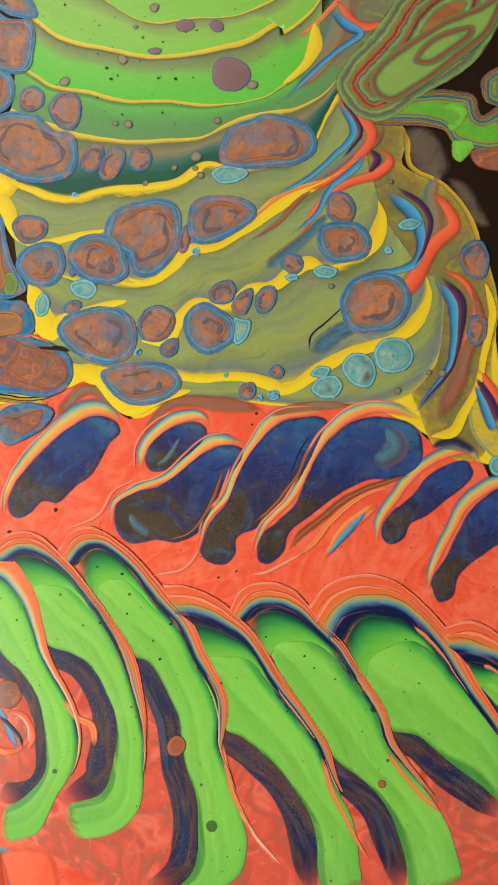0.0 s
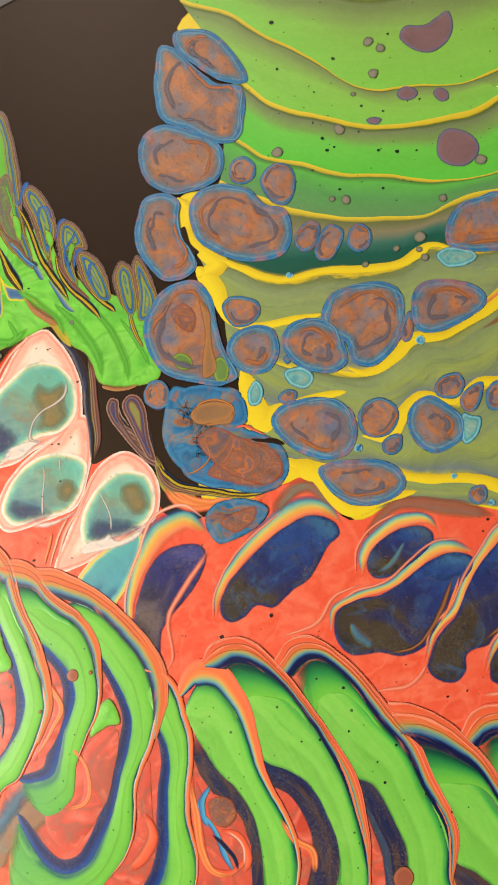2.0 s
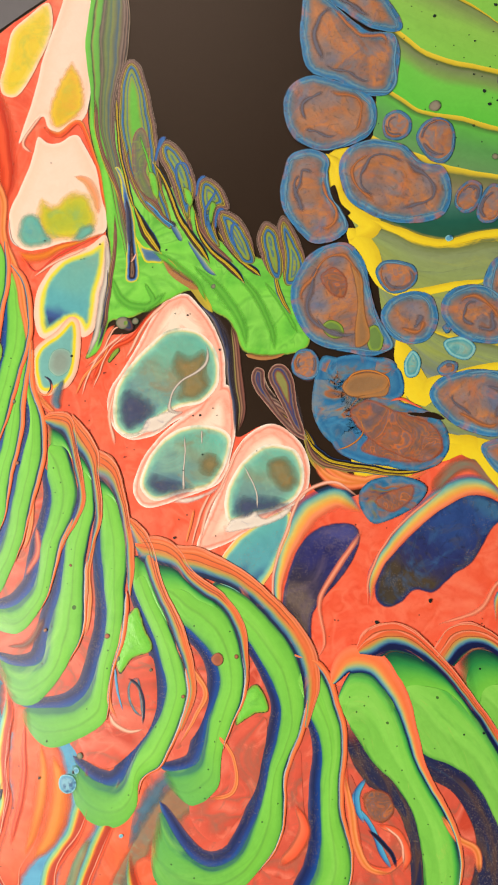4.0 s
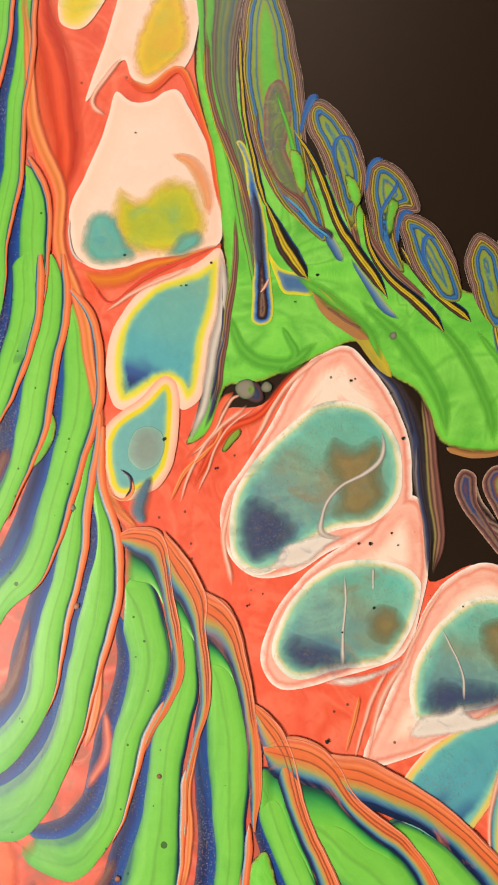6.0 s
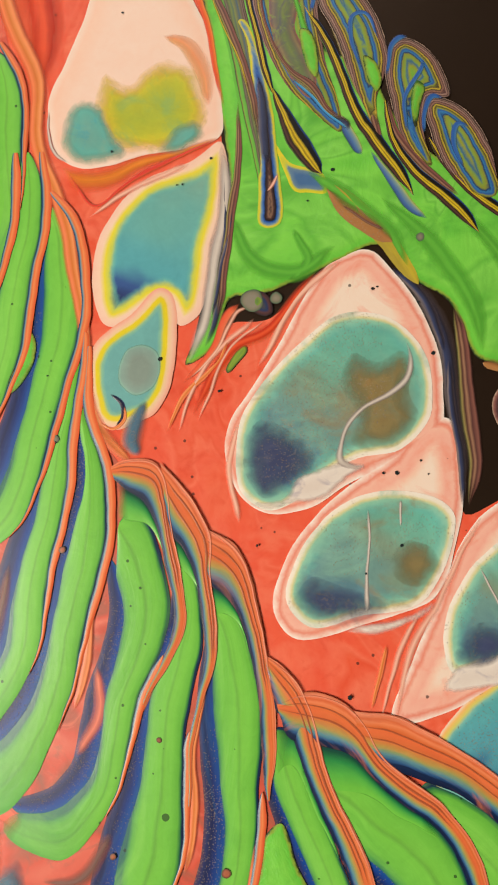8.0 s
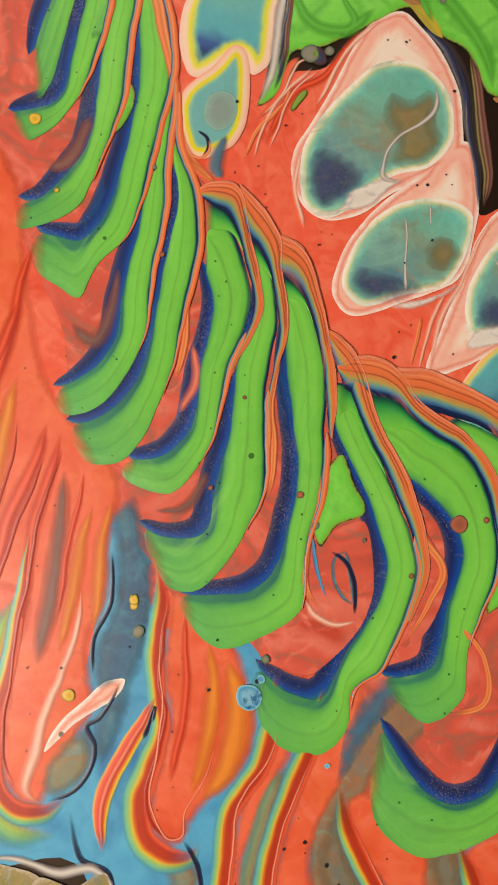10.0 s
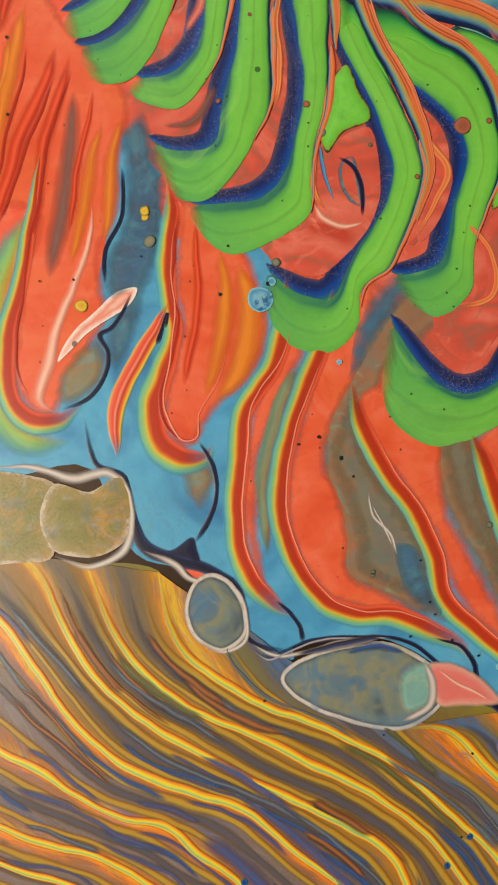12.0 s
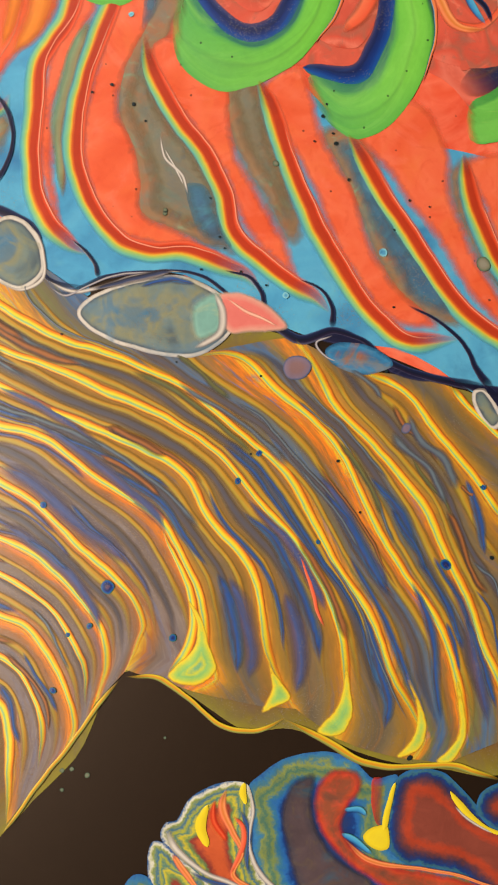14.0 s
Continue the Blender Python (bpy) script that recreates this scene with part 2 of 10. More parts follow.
paint("grey_cell", [(0, "a89c98"), (0.12, "d6ccc4"), (0.22, "cfc6be"), (0.3, "4c5560"), (0.6, "6f7f84"), (1, "7c8a88")], 3.2, warp=0.04, blotch=(("5f7f98", 0.09, 0.5, 0.7), ("8d8a66", 0.07, 0.55, 0.7)), blot=0.6, glitter=0.1, marble=((0, "56646c"), (0.3, "74827e"), (0.5, "8a8a70"), (0.6, "6a7c84"), (0.75, "4f7896"), (1, "8d8f80")), inner=(1.0, 2.0), vein=0.05)
paint("tear_body", [(0, "243668"), (0.2, "20306c"), (1, "263878")], 3, warp=0.12, fade=0.5, inner=(0.2, 1.6), glitter=0.28, mottle=0.28, bump=0.14, blotch=(("54503f", 0.08, 0.54, 0.72), ("3c689c", 0.06, 0.52, 0.72), ("20243c", 0.11, 0.54, 0.7)), blot=0.6, axis=((0, "3c6a98"), (0.2, "2c4a8c"), (0.45, "2c3670"), (0.6, "34345a"), (0.72, "4a4034"), (0.86, "463e34"), (1, "363230")))
paint("violet_tear", [(0, "2c3468"), (1, "3a3c78")], 3, warp=0.12, fade=0.5, inner=(0.2, 1.6), glitter=0.42, mottle=0.25, blotch=(("6a5c74", 0.07, 0.5, 0.7), ("20204c", 0.12, 0.54, 0.7)), blot=0.6, axis=((0, "44488c"), (0.35, "2e3070"), (0.6, "34304c"), (0.78, "6a5c5c"), (0.88, "3c3030"), (1, "2c2626")))
paint("tear_halo", [(0, "1c3c80"), (0.1, "2c64a0"), (0.22, "58a4b4"), (0.34, "94c0a0"), (0.46, "d8c468"), (0.58, "eca850"), (0.72, "f09064"), (1, "ee6a4e")], warp=0.08, fade=0.5, grain=0.2, bump=0.03, mottle=0.2)
paint("teal_tear", [(0, "f3d8c8"), (0.2, "f2c070"), (0.4, "d8d070"), (0.6, "7fc2b8"), (1, "5aa8b0")], 3, warp=0.05, axis=((0, "5fb2b4"), (0.55, "58a4b4"), (0.72, "3d6c98"), (0.85, "2c2c40"), (1, "4a3c38")), inner=(1.6, 2.6), glitter=0.15, lean=0.3, leans=(0.5, 1.0))
paint("shell_green", [(0, "14264c"), (0.045, "12284e"), (0.07, "2f7a44"), (0.13, "6cbe46"), (0.3, "7ccc4e"), (0.46, "7cca4c"), (0.52, "70b848"), (0.58, "7ccc4e"), (0.84, "74c44c"), (0.93, "5cac52"), (1, "2c6a64")], speck=0.12, mottle=0.16, warp=0.03, lean=0.14, leans=(0.55, 0.72), tint=("4a9a60", 0.72, 1.0, 0.7), tip=0.05, bump=0.12, blotch=(("94d864", 0.07, 0.52, 0.72), ("62b444", 0.1, 0.54, 0.72)), blot=0.45)
paint("wide_green", [(0, "12244a"), (0.03, "13284e"), (0.05, "1c6848"), (0.14, "50b84c"), (0.22, "7ccc52"), (0.55, "84d058"), (0.62, "76c24e"), (0.94, "7ac650"), (1, "3f8a3c")], speck=0.25, mottle=0.18, warp=0.035, tip=0.03, lean=0.14, leans=(0.6, 0.8), tint=("5cae56", 0.75, 1.0, 0.5), bump=0.12, blotch=(("9cd86c", 0.06, 0.5, 0.72), ("66b448", 0.09, 0.54, 0.72), ("a8c860", 0.2, 0.6, 0.72)), blot=0.5)
paint("ridge", [(0, "e8633c"), (0.25, "ee7848"), (0.45, "f0905a"), (0.6, "e4703e"), (0.72, "b08a70"), (0.82, "6f90a0"), (0.9, "2c5880"), (1, "12244c")], warp=0.04, mottle=0.15)
paint("crest", [(0, "ee6a4c"), (0.15, "f2805a"), (0.4, "ee7a48"), (0.55, "ec8a50"), (0.66, "d8a85c"), (0.76, "9cb888"), (0.86, "5a98b0"), (0.94, "1c3c78"), (1, "12244c")], warp=0.03, mottle=0.12)
paint("orange_line", [(0, "ee6a48"), (0.3, "f29a60"), (0.5, "d87a38"), (0.7, "f0885a"), (1, "e8633c")], warp=0.05, fade=0.5)
paint("pale_line", [(0, "f09a80"), (0.5, "f4c2ae"), (1, "f09478")], warp=0.05, fade=0.9, bump=0.03)
paint("white_line", [(0, "9c9090"), (0.5, "d6ccc4"), (1, "968c8e")], warp=0.12, fade=0.8, grain=0.35)
paint("navy_line", [(0, "4a5a84"), (0.2, "1c2448"), (0.5, "14182e"), (0.75, "241c38"), (1, "5a5a74")], warp=0.06, fade=0.25)
paint("red_core", [(0, "d84c3c"), (0.3, "e8624e"), (0.6, "c4503f"), (1, "b65a48")], 5, warp=0.2, grain=0.15, blotch=(("f0846c", 0.12, 0.55, 0.7), ("8a6a5c", 0.1, 0.55, 0.75)), blot=0.6, inner=(-1.0, 0.0), vein=0.035, vdetail=2.0, marble=((0, "c05846"), (0.3, "dc5e4a"), (0.45, "cc5644"), (0.55, "b4604e"), (0.65, "d85a46"), (0.8, "e27460"), (1, "c84a36")))
paint("pink_rim", [(0, "f8ece4"), (0.12, "f2c4b6"), (0.22, "e8907c"), (0.34, "f4bcaa"), (0.6, "f3b4a2"), (0.8, "f5cbb8"), (1, "f3dccc")], 5, blotch=(("ee8a74", 0.09, 0.52, 0.7),), blot=0.6, speck=0.1, warp=0.1)
paint("teal_pool", [(0, "f6ece2"), (0.2, "f0e8d8"), (0.36, "dcd6a4"), (0.52, "94ccb4"), (1, "6cbab0")], 2.8, inner=(1.7, 3.8), blotch=(("94805c", 0.06, 0.56, 0.7), ("8cc0ac", 0.05, 0.5, 0.7)), blot=0.6, warp=0.1, axis=((0, "6cbcac"), (0.25, "72b2a0"), (0.45, "829c88"), (0.6, "729c98"), (0.74, "608a98"), (0.86, "50688c"), (1, "485478")), glitter=0.3, mottle=0.2)
paint("peach", [(0, "f4dccf"), (0.3, "f6ccb8"), (1, "f5d4c4")], 5, mottle=0.06)
paint("yolk", [(0, "f5d8c4"), (0.2, "f4cfa8"), (0.45, "ecd060"), (1, "e2c630")], 3.0, warp=0.1, blotch=(("b8bc48", 0.08, 0.52, 0.7),), blot=0.6)
paint("sunny_pool", [(0, "f2c6b4"), (0.3, "f5d2bc"), (0.5, "e8d83c"), (0.7, "c4d060"), (0.85, "7cc0a8"), (1, "62b2b4")], 4.2, warp=0.05, axis=((0, "8fae90"), (0.4, "6cb0ac"), (0.66, "5aa8b4"), (0.8, "3a5a98"), (0.92, "2a3468"), (1, "3a3c70")), inner=(2.8, 4.2))
paint("leaf", [(0, "2e3a24"), (0.1, "8ca63c"), (0.25, "6cc844"), (0.7, "80d24e"), (1, "78ce4a")], 3, blotch=(("4fa838", 0.07, 0.5, 0.7),), blot=0.6, bump=0.3, warp=0.2, inner=(1.5, 3), vein=0.04, vdetail=2.0, marble=((0, "62b844"), (0.3, "72cc48"), (0.5, "80d450"), (0.6, "6cc046"), (0.7, "84d456"), (1, "68bc44")))
paint("finger", [(0, "b8a090"), (0.025, "5a4440"), (0.05, "1c191c"), (0.08, "94786c"), (0.1, "4a3034"), (0.14, "a8887c"), (0.17, "54383c"), (0.21, "96705f"), (0.25, "382c30"), (0.29, "c4ac3c"), (0.33, "4c4430"), (0.38, "8c9438"), (0.43, "2c5ca4"), (0.48, "3c7cb4"), (0.52, "1f3c6c"), (0.57, "8c943c"), (0.66, "84a044"), (0.72, "3c6c90"), (0.8, "949c38"), (0.9, "74ac44"), (1, "66b840")], 5.2, grain=0.5, warp=0.04, lean=0.35, leans=(0.5, 1.0), mottle=0.2)
paint("swirl", [(0, "5c5c3c"), (0.04, "86a860"), (0.1, "6c9058"), (0.15, "5c6c6c"), (0.19, "7c6c58"), (0.23, "90ac64"), (0.29, "6c8c54"), (0.34, "8c7c54"), (0.38, "b05c30"), (0.42, "7c3024"), (0.46, "c87040"), (0.5, "4c5870"), (0.55, "86a85c"), (0.62, "6c8858"), (0.67, "8a6a4c"), (0.71, "b4562c"), (0.75, "6a2c24"), (0.79, "5c6c60"), (0.86, "90b464"), (0.93, "6c8454"), (1, "a86c44")], 15, grain=0.1, warp=0.09, mottle=0.25)
paint("tiger", [(0, "3a5a9a"), (0.15, "1a1a1e"), (0.3, "c8a82c"), (0.45, "2a2620"), (0.6, "d8b830"), (0.75, "3a3a30"), (0.9, "5a8a9a"), (1, "6cb83c")], warp=0.05, fade=0.3)
paint("smoke", [(0, "6a5a58"), (0.3, "2c2a38"), (0.6, "3a4468"), (0.8, "8a7f80"), (1, "2a2628")], warp=0.15, fade=0.7)
paint("sky_line", [(0, "3a7a5a"), (0.2, "5ab0d8"), (0.6, "3f92cc"), (0.85, "2a5a94"), (1, "1c2248")], warp=0.08, fade=0.4)
paint("plum_line", [(0, "22284e"), (0.5, "4a2c62"), (1, "8a3a48")], warp=0.08, fade=0.5)
paint("coral_line", [(0, "b05a40"), (0.3, "ea5c3c"), (0.7, "ee7450"), (1, "a8705a")], warp=0.08, fade=0.5)
paint("brown_strip", [(0, "a8603c"), (0.3, "a06048"), (0.7, "94685a"), (1, "b87a48")], warp=0.1, blotch=(("6f8a7c", 0.15, 0.55, 0.7),), blot=0.6, fade=0.7)
paint("rainbow_run", [(0, "6cc49a"), (0.1, "eacb34"), (0.22, "e87830"), (0.35, "b8321c"), (0.5, "f08a74"), (0.6, "de4c34"), (0.8, "ee6a4c"), (0.92, "e8b84c"), (1, "5ab4c0")], warp=0.03, fade=0.25)
paint("grey_strip", [(0, "ee7450"), (0.2, "a08060"), (0.5, "8d826c"), (0.75, "6f8a84"), (1, "5aa87c")], warp=0.12, glitter=0.08, fade=0.7, bump=0.0)
paint("slate_run", [(0, "d87040"), (0.2, "5a6a78"), (0.5, "4a7490"), (0.8, "5a98a8"), (1, "c8c850")], warp=0.1, blotch=(("4a4a60", 0.15, 0.5, 0.7),), blot=0.6, glitter=0.3, fade=0.8, bump=0.03)
paint("ember_run", [(0, "ec6a40"), (0.3, "c8301c"), (0.5, "e85a34"), (0.7, "d8401f"), (1, "f08040")], warp=0.06, fade=0.9, bump=0.03)
paint("stripe", [(0, "e0c032"), (0.06, "d08a2c"), (0.14, "a87834"), (0.26, "907038"), (0.4, "7a6a50"), (0.55, "6c6050"), (0.7, "806a42"), (0.84, "a47c34"), (0.93, "d08a2c"), (1, "dcbc34")], grain=0.3, blotch=(("a07038", 0.2, 0.5, 0.7), ("666470", 0.14, 0.54, 0.7)), blot=0.6, glitter=0.14, warp=0.12, mottle=0.25)
paint("blue_stripe", [(0, "e8c832"), (0.08, "f08a2a"), (0.17, "b07438"), (0.3, "746a54"), (0.44, "5a7090"), (0.54, "4c6a94"), (0.66, "766a54"), (0.8, "74744a"), (0.92, "d88c2e"), (1, "dcb834")], grain=0.25, blotch=(("7c7a46", 0.2, 0.52, 0.7), ("3c6cac", 0.12, 0.55, 0.68), ("705c50", 0.16, 0.54, 0.7)), blot=0.6, warp=0.18, glitter=0.1, mottle=0.25)
paint("rose_stripe", [(0, "e8c832"), (0.08, "f08a2a"), (0.16, "b07444"), (0.34, "847064"), (0.55, "807478"), (0.75, "846e62"), (0.88, "bc7634"), (1, "dcb834")], grain=0.25, blotch=(("6070a0", 0.13, 0.53, 0.7), ("a09088", 0.2, 0.55, 0.72), ("70544c", 0.17, 0.54, 0.7)), blot=0.6, glitter=0.42, warp=0.14, mottle=0.25)
paint("stripe_line", [(0, "a06630"), (0.14, "dc7424"), (0.28, "f0a028"), (0.4, "f0d030"), (0.52, "dcd440"), (0.6, "a4c470"), (0.66, "8cb892"), (0.74, "e4d03c"), (0.86, "e89428"), (1, "986430")], warp=0.16, fade=0.35, grain=0.35)
paint("gold_mix", [(0, "c8b8a4"), (0.1, "a08c58"), (0.5, "85803f"), (1, "8d8650")], 8, warp=0.3, blot=0.7, glitter=0.6, mottle=0.25, blotch=(("c8944c", 0.06, 0.5, 0.66), ("6a8084", 0.06, 0.54, 0.7), ("a8a09c", 0.1, 0.58, 0.7)))
paint("lobe", [(0, "6a7840"), (0.08, "2f6ea8"), (0.2, "5fa0c8"), (0.3, "7fa86a"), (0.42, "3f78a0"), (0.55, "b84a34"), (0.7, "2a5a94"), (0.85, "6f5a70"), (1, "c84a34")], 13, grain=0.12, marble=((0, "2f5a90"), (0.2, "5fa0c8"), (0.32, "b84a34"), (0.42, "6f5a70"), (0.52, "2a5a94"), (0.62, "c8b040"), (0.68, "6f8a60"), (0.8, "c84a34"), (1, "34507c")), inner=(3, 7), warp=0.16, vein=0.04)
paint("bubble", [(0, "3e4c40"), (0.12, "60705a"), (0.5, "86806e"), (1, "908a7c")], 1.0, warp=0.1, bump=0.03, fade=0.0)
paint("dark_speck", [(0, "1c2628"), (1, "26343a")], 1.0)
paint("red_bubble", [(0, "5a4436"), (0.3, "b0664a"), (1, "a05a44")], 1.2)
paint("gold_bubble", [(0, "8a7a28"), (0.4, "e8c040"), (1, "d8a838")], 1.0)
paint("azure_bubble", [(0, "8fd0dc"), (0.4, "4f98c4"), (1, "7fb8d0")], 1.4, blotch=(("245a90", 0.3, 0.5, 0.6),), blot=0.9)
paint("dark_line", [(0, "8c6c40"), (0.3, "605654"), (0.5, "585664"), (0.7, "645652"), (1, "967440")], warp=0.14, fade=0.7)
paint("amber_line", [(0, "94702e"), (0.4, "c08a2e"), (0.6, "b4983a"), (1, "8c6830")], warp=0.14, fade=0.7)
paint("blue_streak", [(0, "5a5a48"), (0.25, "4a6488"), (0.45, "2f56a0"), (0.6, "4a4a60"), (0.75, "3f6a9c"), (1, "6a5a48")], warp=0.35, fade=0.9, grain=0.4)
paint("lime_run", [(0, "e8803c"), (0.25, "c8c048"), (0.5, "8fbe6c"), (0.75, "6ab4a0"), (1, "58a8b0")], warp=0.1, fade=0.9, glitter=0.2, bump=0.02)
paint("leaf_line", [(0, "6cc846"), (0.35, "5eb43e"), (0.5, "66b840"), (0.65, "5cb03c"), (1, "70cc48")], warp=0.1, fade=0.9, bump=0.04)
paint("blush", [(0, "ee7055"), (0.5, "f28a72"), (1, "ee7055")], warp=0.1, fade=1.0, bump=0.0)
paint("dusk", [(0, "b85a48"), (0.5, "7f5f58"), (1, "a85848")], warp=0.1, fade=1.0, bump=0.0)
paint("indigo", [(0, "1c2c5c"), (0.5, "2a2c50"), (1, "1c2a54")], marble=((0, "22386a"), (0.25, "23264e"), (0.4, "3a3448"), (0.5, "54403f"), (0.58, "2c2e4e"), (0.7, "1d2854"), (0.85, "4a4650"), (1, "2c5078")), inner=(-1.0, 0.0), vein=0.07, vdetail=4.0, glitter=0.42, rough=0.3, fade=0.12, mottle=0.25, blotch=(("5c4440", 0.1, 0.55, 0.7), ("2f6490", 0.08, 0.58, 0.72)), blot=0.6)
paint("rim_arc", [(0, "3d7aa8"), (0.5, "6c9cbc"), (1, "3d7aa8")], warp=0.2, fade=1.0)
paint("ember_arc", [(0, "a06a48"), (0.5, "b87244"), (1, "94644c")], warp=0.2, fade=1.0)
paint("violet_arc", [(0, "7d6668"), (0.5, "66687c"), (1, "80645c")], warp=0.1, fade=1.0)
paint("crest_sheet", [(0, "b8603c"), (0.05, "f09474"), (0.12, "dc6c40"), (0.18, "f08a5c"), (0.26, "dc703c"), (0.34, "e87444"), (0.44, "dc7040"), (0.52, "d08848"), (0.6, "b89c54"), (0.66, "8ca070"), (0.74, "5c90a0"), (0.83, "30588c"), (0.88, "142850"), (1, "0e1c3c")], warp=0.08, mottle=0.2, grain=0.25, blotch=(("b8745c", 0.1, 0.56, 0.72), ("f08a60", 0.14, 0.56, 0.7)), blot=0.45)
paint("small_pool", [(0, "f0a890"), (0.22, "f2c4ac"), (0.4, "eed0a0"), (0.5, "e8d028"), (0.68, "dcd030"), (0.82, "8cc0a0"), (1, "70b0b0")], 3.4, warp=0.06)
paint("grey_pool", [(0, "8cc0b0"), (0.3, "8aa8a0"), (1, "8a9c94")], 2.2, warp=0.1, fade=0.3)
paint("finger_core", [(0, "a86a58"), (0.12, "7a5a54"), (0.3, "8a7a5a"), (0.5, "6f6c58"), (0.75, "6a7a50"), (1, "7a8a48")], 2.5, grain=0.5, warp=0.12, blotch=(("5c5a68", 0.2, 0.5, 0.66), ("86a048", 0.16, 0.54, 0.7)), blot=0.7)
paint("blue_vein", [(0, "3a5a9a"), (0.5, "2f62b0"), (1, "5a8ab0")], warp=0.1, fade=0.4)
paint("maroon_run", [(0, "4a3030"), (0.2, "8a5a50"), (0.4, "5c3a38"), (0.55, "a07860"), (0.7, "50302e"), (0.85, "9a8a54"), (1, "5a6a48")], warp=0.06, fade=0.3)
paint("tiger_tail", [(0, "2a4e90"), (0.1, "16161c"), (0.3, "1c1a16"), (0.42, "d8bc2c"), (0.52, "8a741c"), (0.6, "e0c430"), (0.7, "241e16"), (0.82, "5a3a34"), (0.92, "16161c"), (1, "6a8a48")], warp=0.1, grain=0.5)
paint("tail_blue", [(0, "e0d030"), (0.3, "c8c840"), (0.5, "6a88a0"), (1, "4a70a0")], 1.6, warp=0.1)
paint("tail_blue_run", [(0, "c8d040"), (0.3, "7a98a0"), (0.6, "4a70a8"), (1, "2a3a60")], warp=0.1, fade=0.3)
paint("notch", [(0, "b8c848"), (0.12, "d8cc30"), (0.25, "6a90b0"), (0.4, "2c5cb0"), (0.5, "16161c"), (0.65, "4a3030"), (0.75, "8a6a58"), (0.85, "3a2a2a"), (1, "6a6850")], 2.6, warp=0.1, grain=0.5)
paint("smoke_pool", [(0, "2a2428"), (0.3, "5a3a3c"), (0.5, "2a3a60"), (0.8, "4a4a50"), (1, "3a3a44")], 2.0, warp=0.1)
paint("green_pool", [(0, "3a4a30"), (0.4, "8aa83c"), (1, "6a8a4a")], 1.0, warp=0.1)
paint("crest_fold", [(0, "e4664c"), (0.04, "f4a088"), (0.08, "e8623f"), (0.24, "ea6a46"), (0.29, "f29a7c"), (0.33, "e6663c"), (0.44, "d87a44"), (0.5, "bc9650"), (0.55, "98a470"), (0.6, "6c9c98"), (0.66, "4a7c9c"), (0.72, "24427c"), (0.76, "131d4c"), (0.93, "111a44"), (1, "14503c")], warp=0.08, mottle=0.2, grain=0.2, blotch=(("b8745c", 0.1, 0.56, 0.72), ("f08a60", 0.14, 0.56, 0.7)), blot=0.45)
paint("hairpin", [(0, "6a9a4c"), (0.15, "6a7a5c"), (0.3, "7a6a58"), (0.42, "a05a30"), (0.55, "8a5030"), (0.65, "6c6c60"), (0.8, "6a9c50"), (1, "88b05c")], 3.4, warp=0.08, grain=0.4)
paint("shell_root", [(0, "123a48"), (0.12, "14503c"), (0.3, "2c8c48"), (0.55, "56b248"), (0.8, "6cc046"), (1, "72c648")], warp=0.06, mottle=0.08, fade=0.15)
paint("lobe_a", [(0, "2f5a94"), (0.1, "d8d4c4"), (0.18, "8a9448"), (0.28, "3a6a8c"), (0.38, "a8a83c"), (0.48, "4a7a78"), (0.58, "c8b838"), (0.7, "6a8a58"), (0.82, "8a3a34"), (1, "c85a34")], 6, grain=0.2, warp=0.24, mottle=0.3)
paint("lobe_b", [(0, "2f62a4"), (0.1, "3a7ab0"), (0.18, "4a7c90"), (0.26, "8a9450"), (0.36, "4a7468"), (0.46, "7a8a50"), (0.56, "3a7494"), (0.68, "2a66b0"), (0.8, "1c3c80"), (1, "2a3a6c")], 9, grain=0.2, warp=0.24, mottle=0.3)
paint("lobe_c", [(0, "2a66a4"), (0.12, "3a6a80"), (0.2, "1c3c80"), (0.35, "3a3458"), (0.5, "6a3c40"), (0.65, "a84430"), (0.8, "b4442c"), (1, "8a4438")], 6, grain=0.2, warp=0.24, mottle=0.3)
paint("lobe_grey", [(0, "1c2c60"), (0.3, "4a4450"), (1, "5a4a50")], 2.5, warp=0.24, fade=1.3, mottle=0.3, blotch=(("3a5a70", 0.1, 0.5, 0.7), ("6a5a4a", 0.12, 0.5, 0.7)), blot=0.7)
paint("lobe_red", [(0, "8a3040"), (0.3, "c83c34"), (0.6, "c04a2c"), (1, "985038")], 2.5, warp=0.24, fade=1.3, mottle=0.3, blotch=(("6a4a40", 0.1, 0.5, 0.7), ("d8503c", 0.12, 0.5, 0.7)), blot=0.7)
paint("edge_curl", [(0, "c8b42c"), (0.2, "e0c02c"), (0.45, "d88a28"), (0.6, "c8a430"), (0.75, "8a9a50"), (1, "7a5a34")], warp=0.15, fade=0.25, grain=0.4)
paint("drip", [(0, "b89a88"), (0.12, "8a5a54"), (0.3, "4a3438"), (0.45, "8a6a5c"), (0.6, "2c4478"), (0.8, "7a4a40"), (1, "8a8a50")], 2.6, warp=0.12, grain=0.5)
paint("violet_cloud", [(0, "6a5a58"), (0.3, "5a5a7c"), (0.5, "4a5a90"), (0.7, "6a5a74"), (1, "6a5a50")], warp=0.35, fade=1.0, grain=0.4, glitter=0.2)
paint("soft_teal", [(0, "b8c4b8"), (0.5, "8ab8ac"), (1, "7aa8a0")], 2.0, warp=0.2, fade=1.4, blotch=(("c8c890", 0.1, 0.5, 0.7),), blot=0.5)
paint("soft_pink", [(0, "d8c4b0"), (0.3, "e0a090"), (1, "e07870")], 2.0, warp=0.2, fade=0.7)
paint("amber_soft", [(0, "e06a34"), (0.4, "e8862c"), (0.6, "e88a30"), (1, "e0683a")], warp=0.15, fade=1.0, bump=0.03)
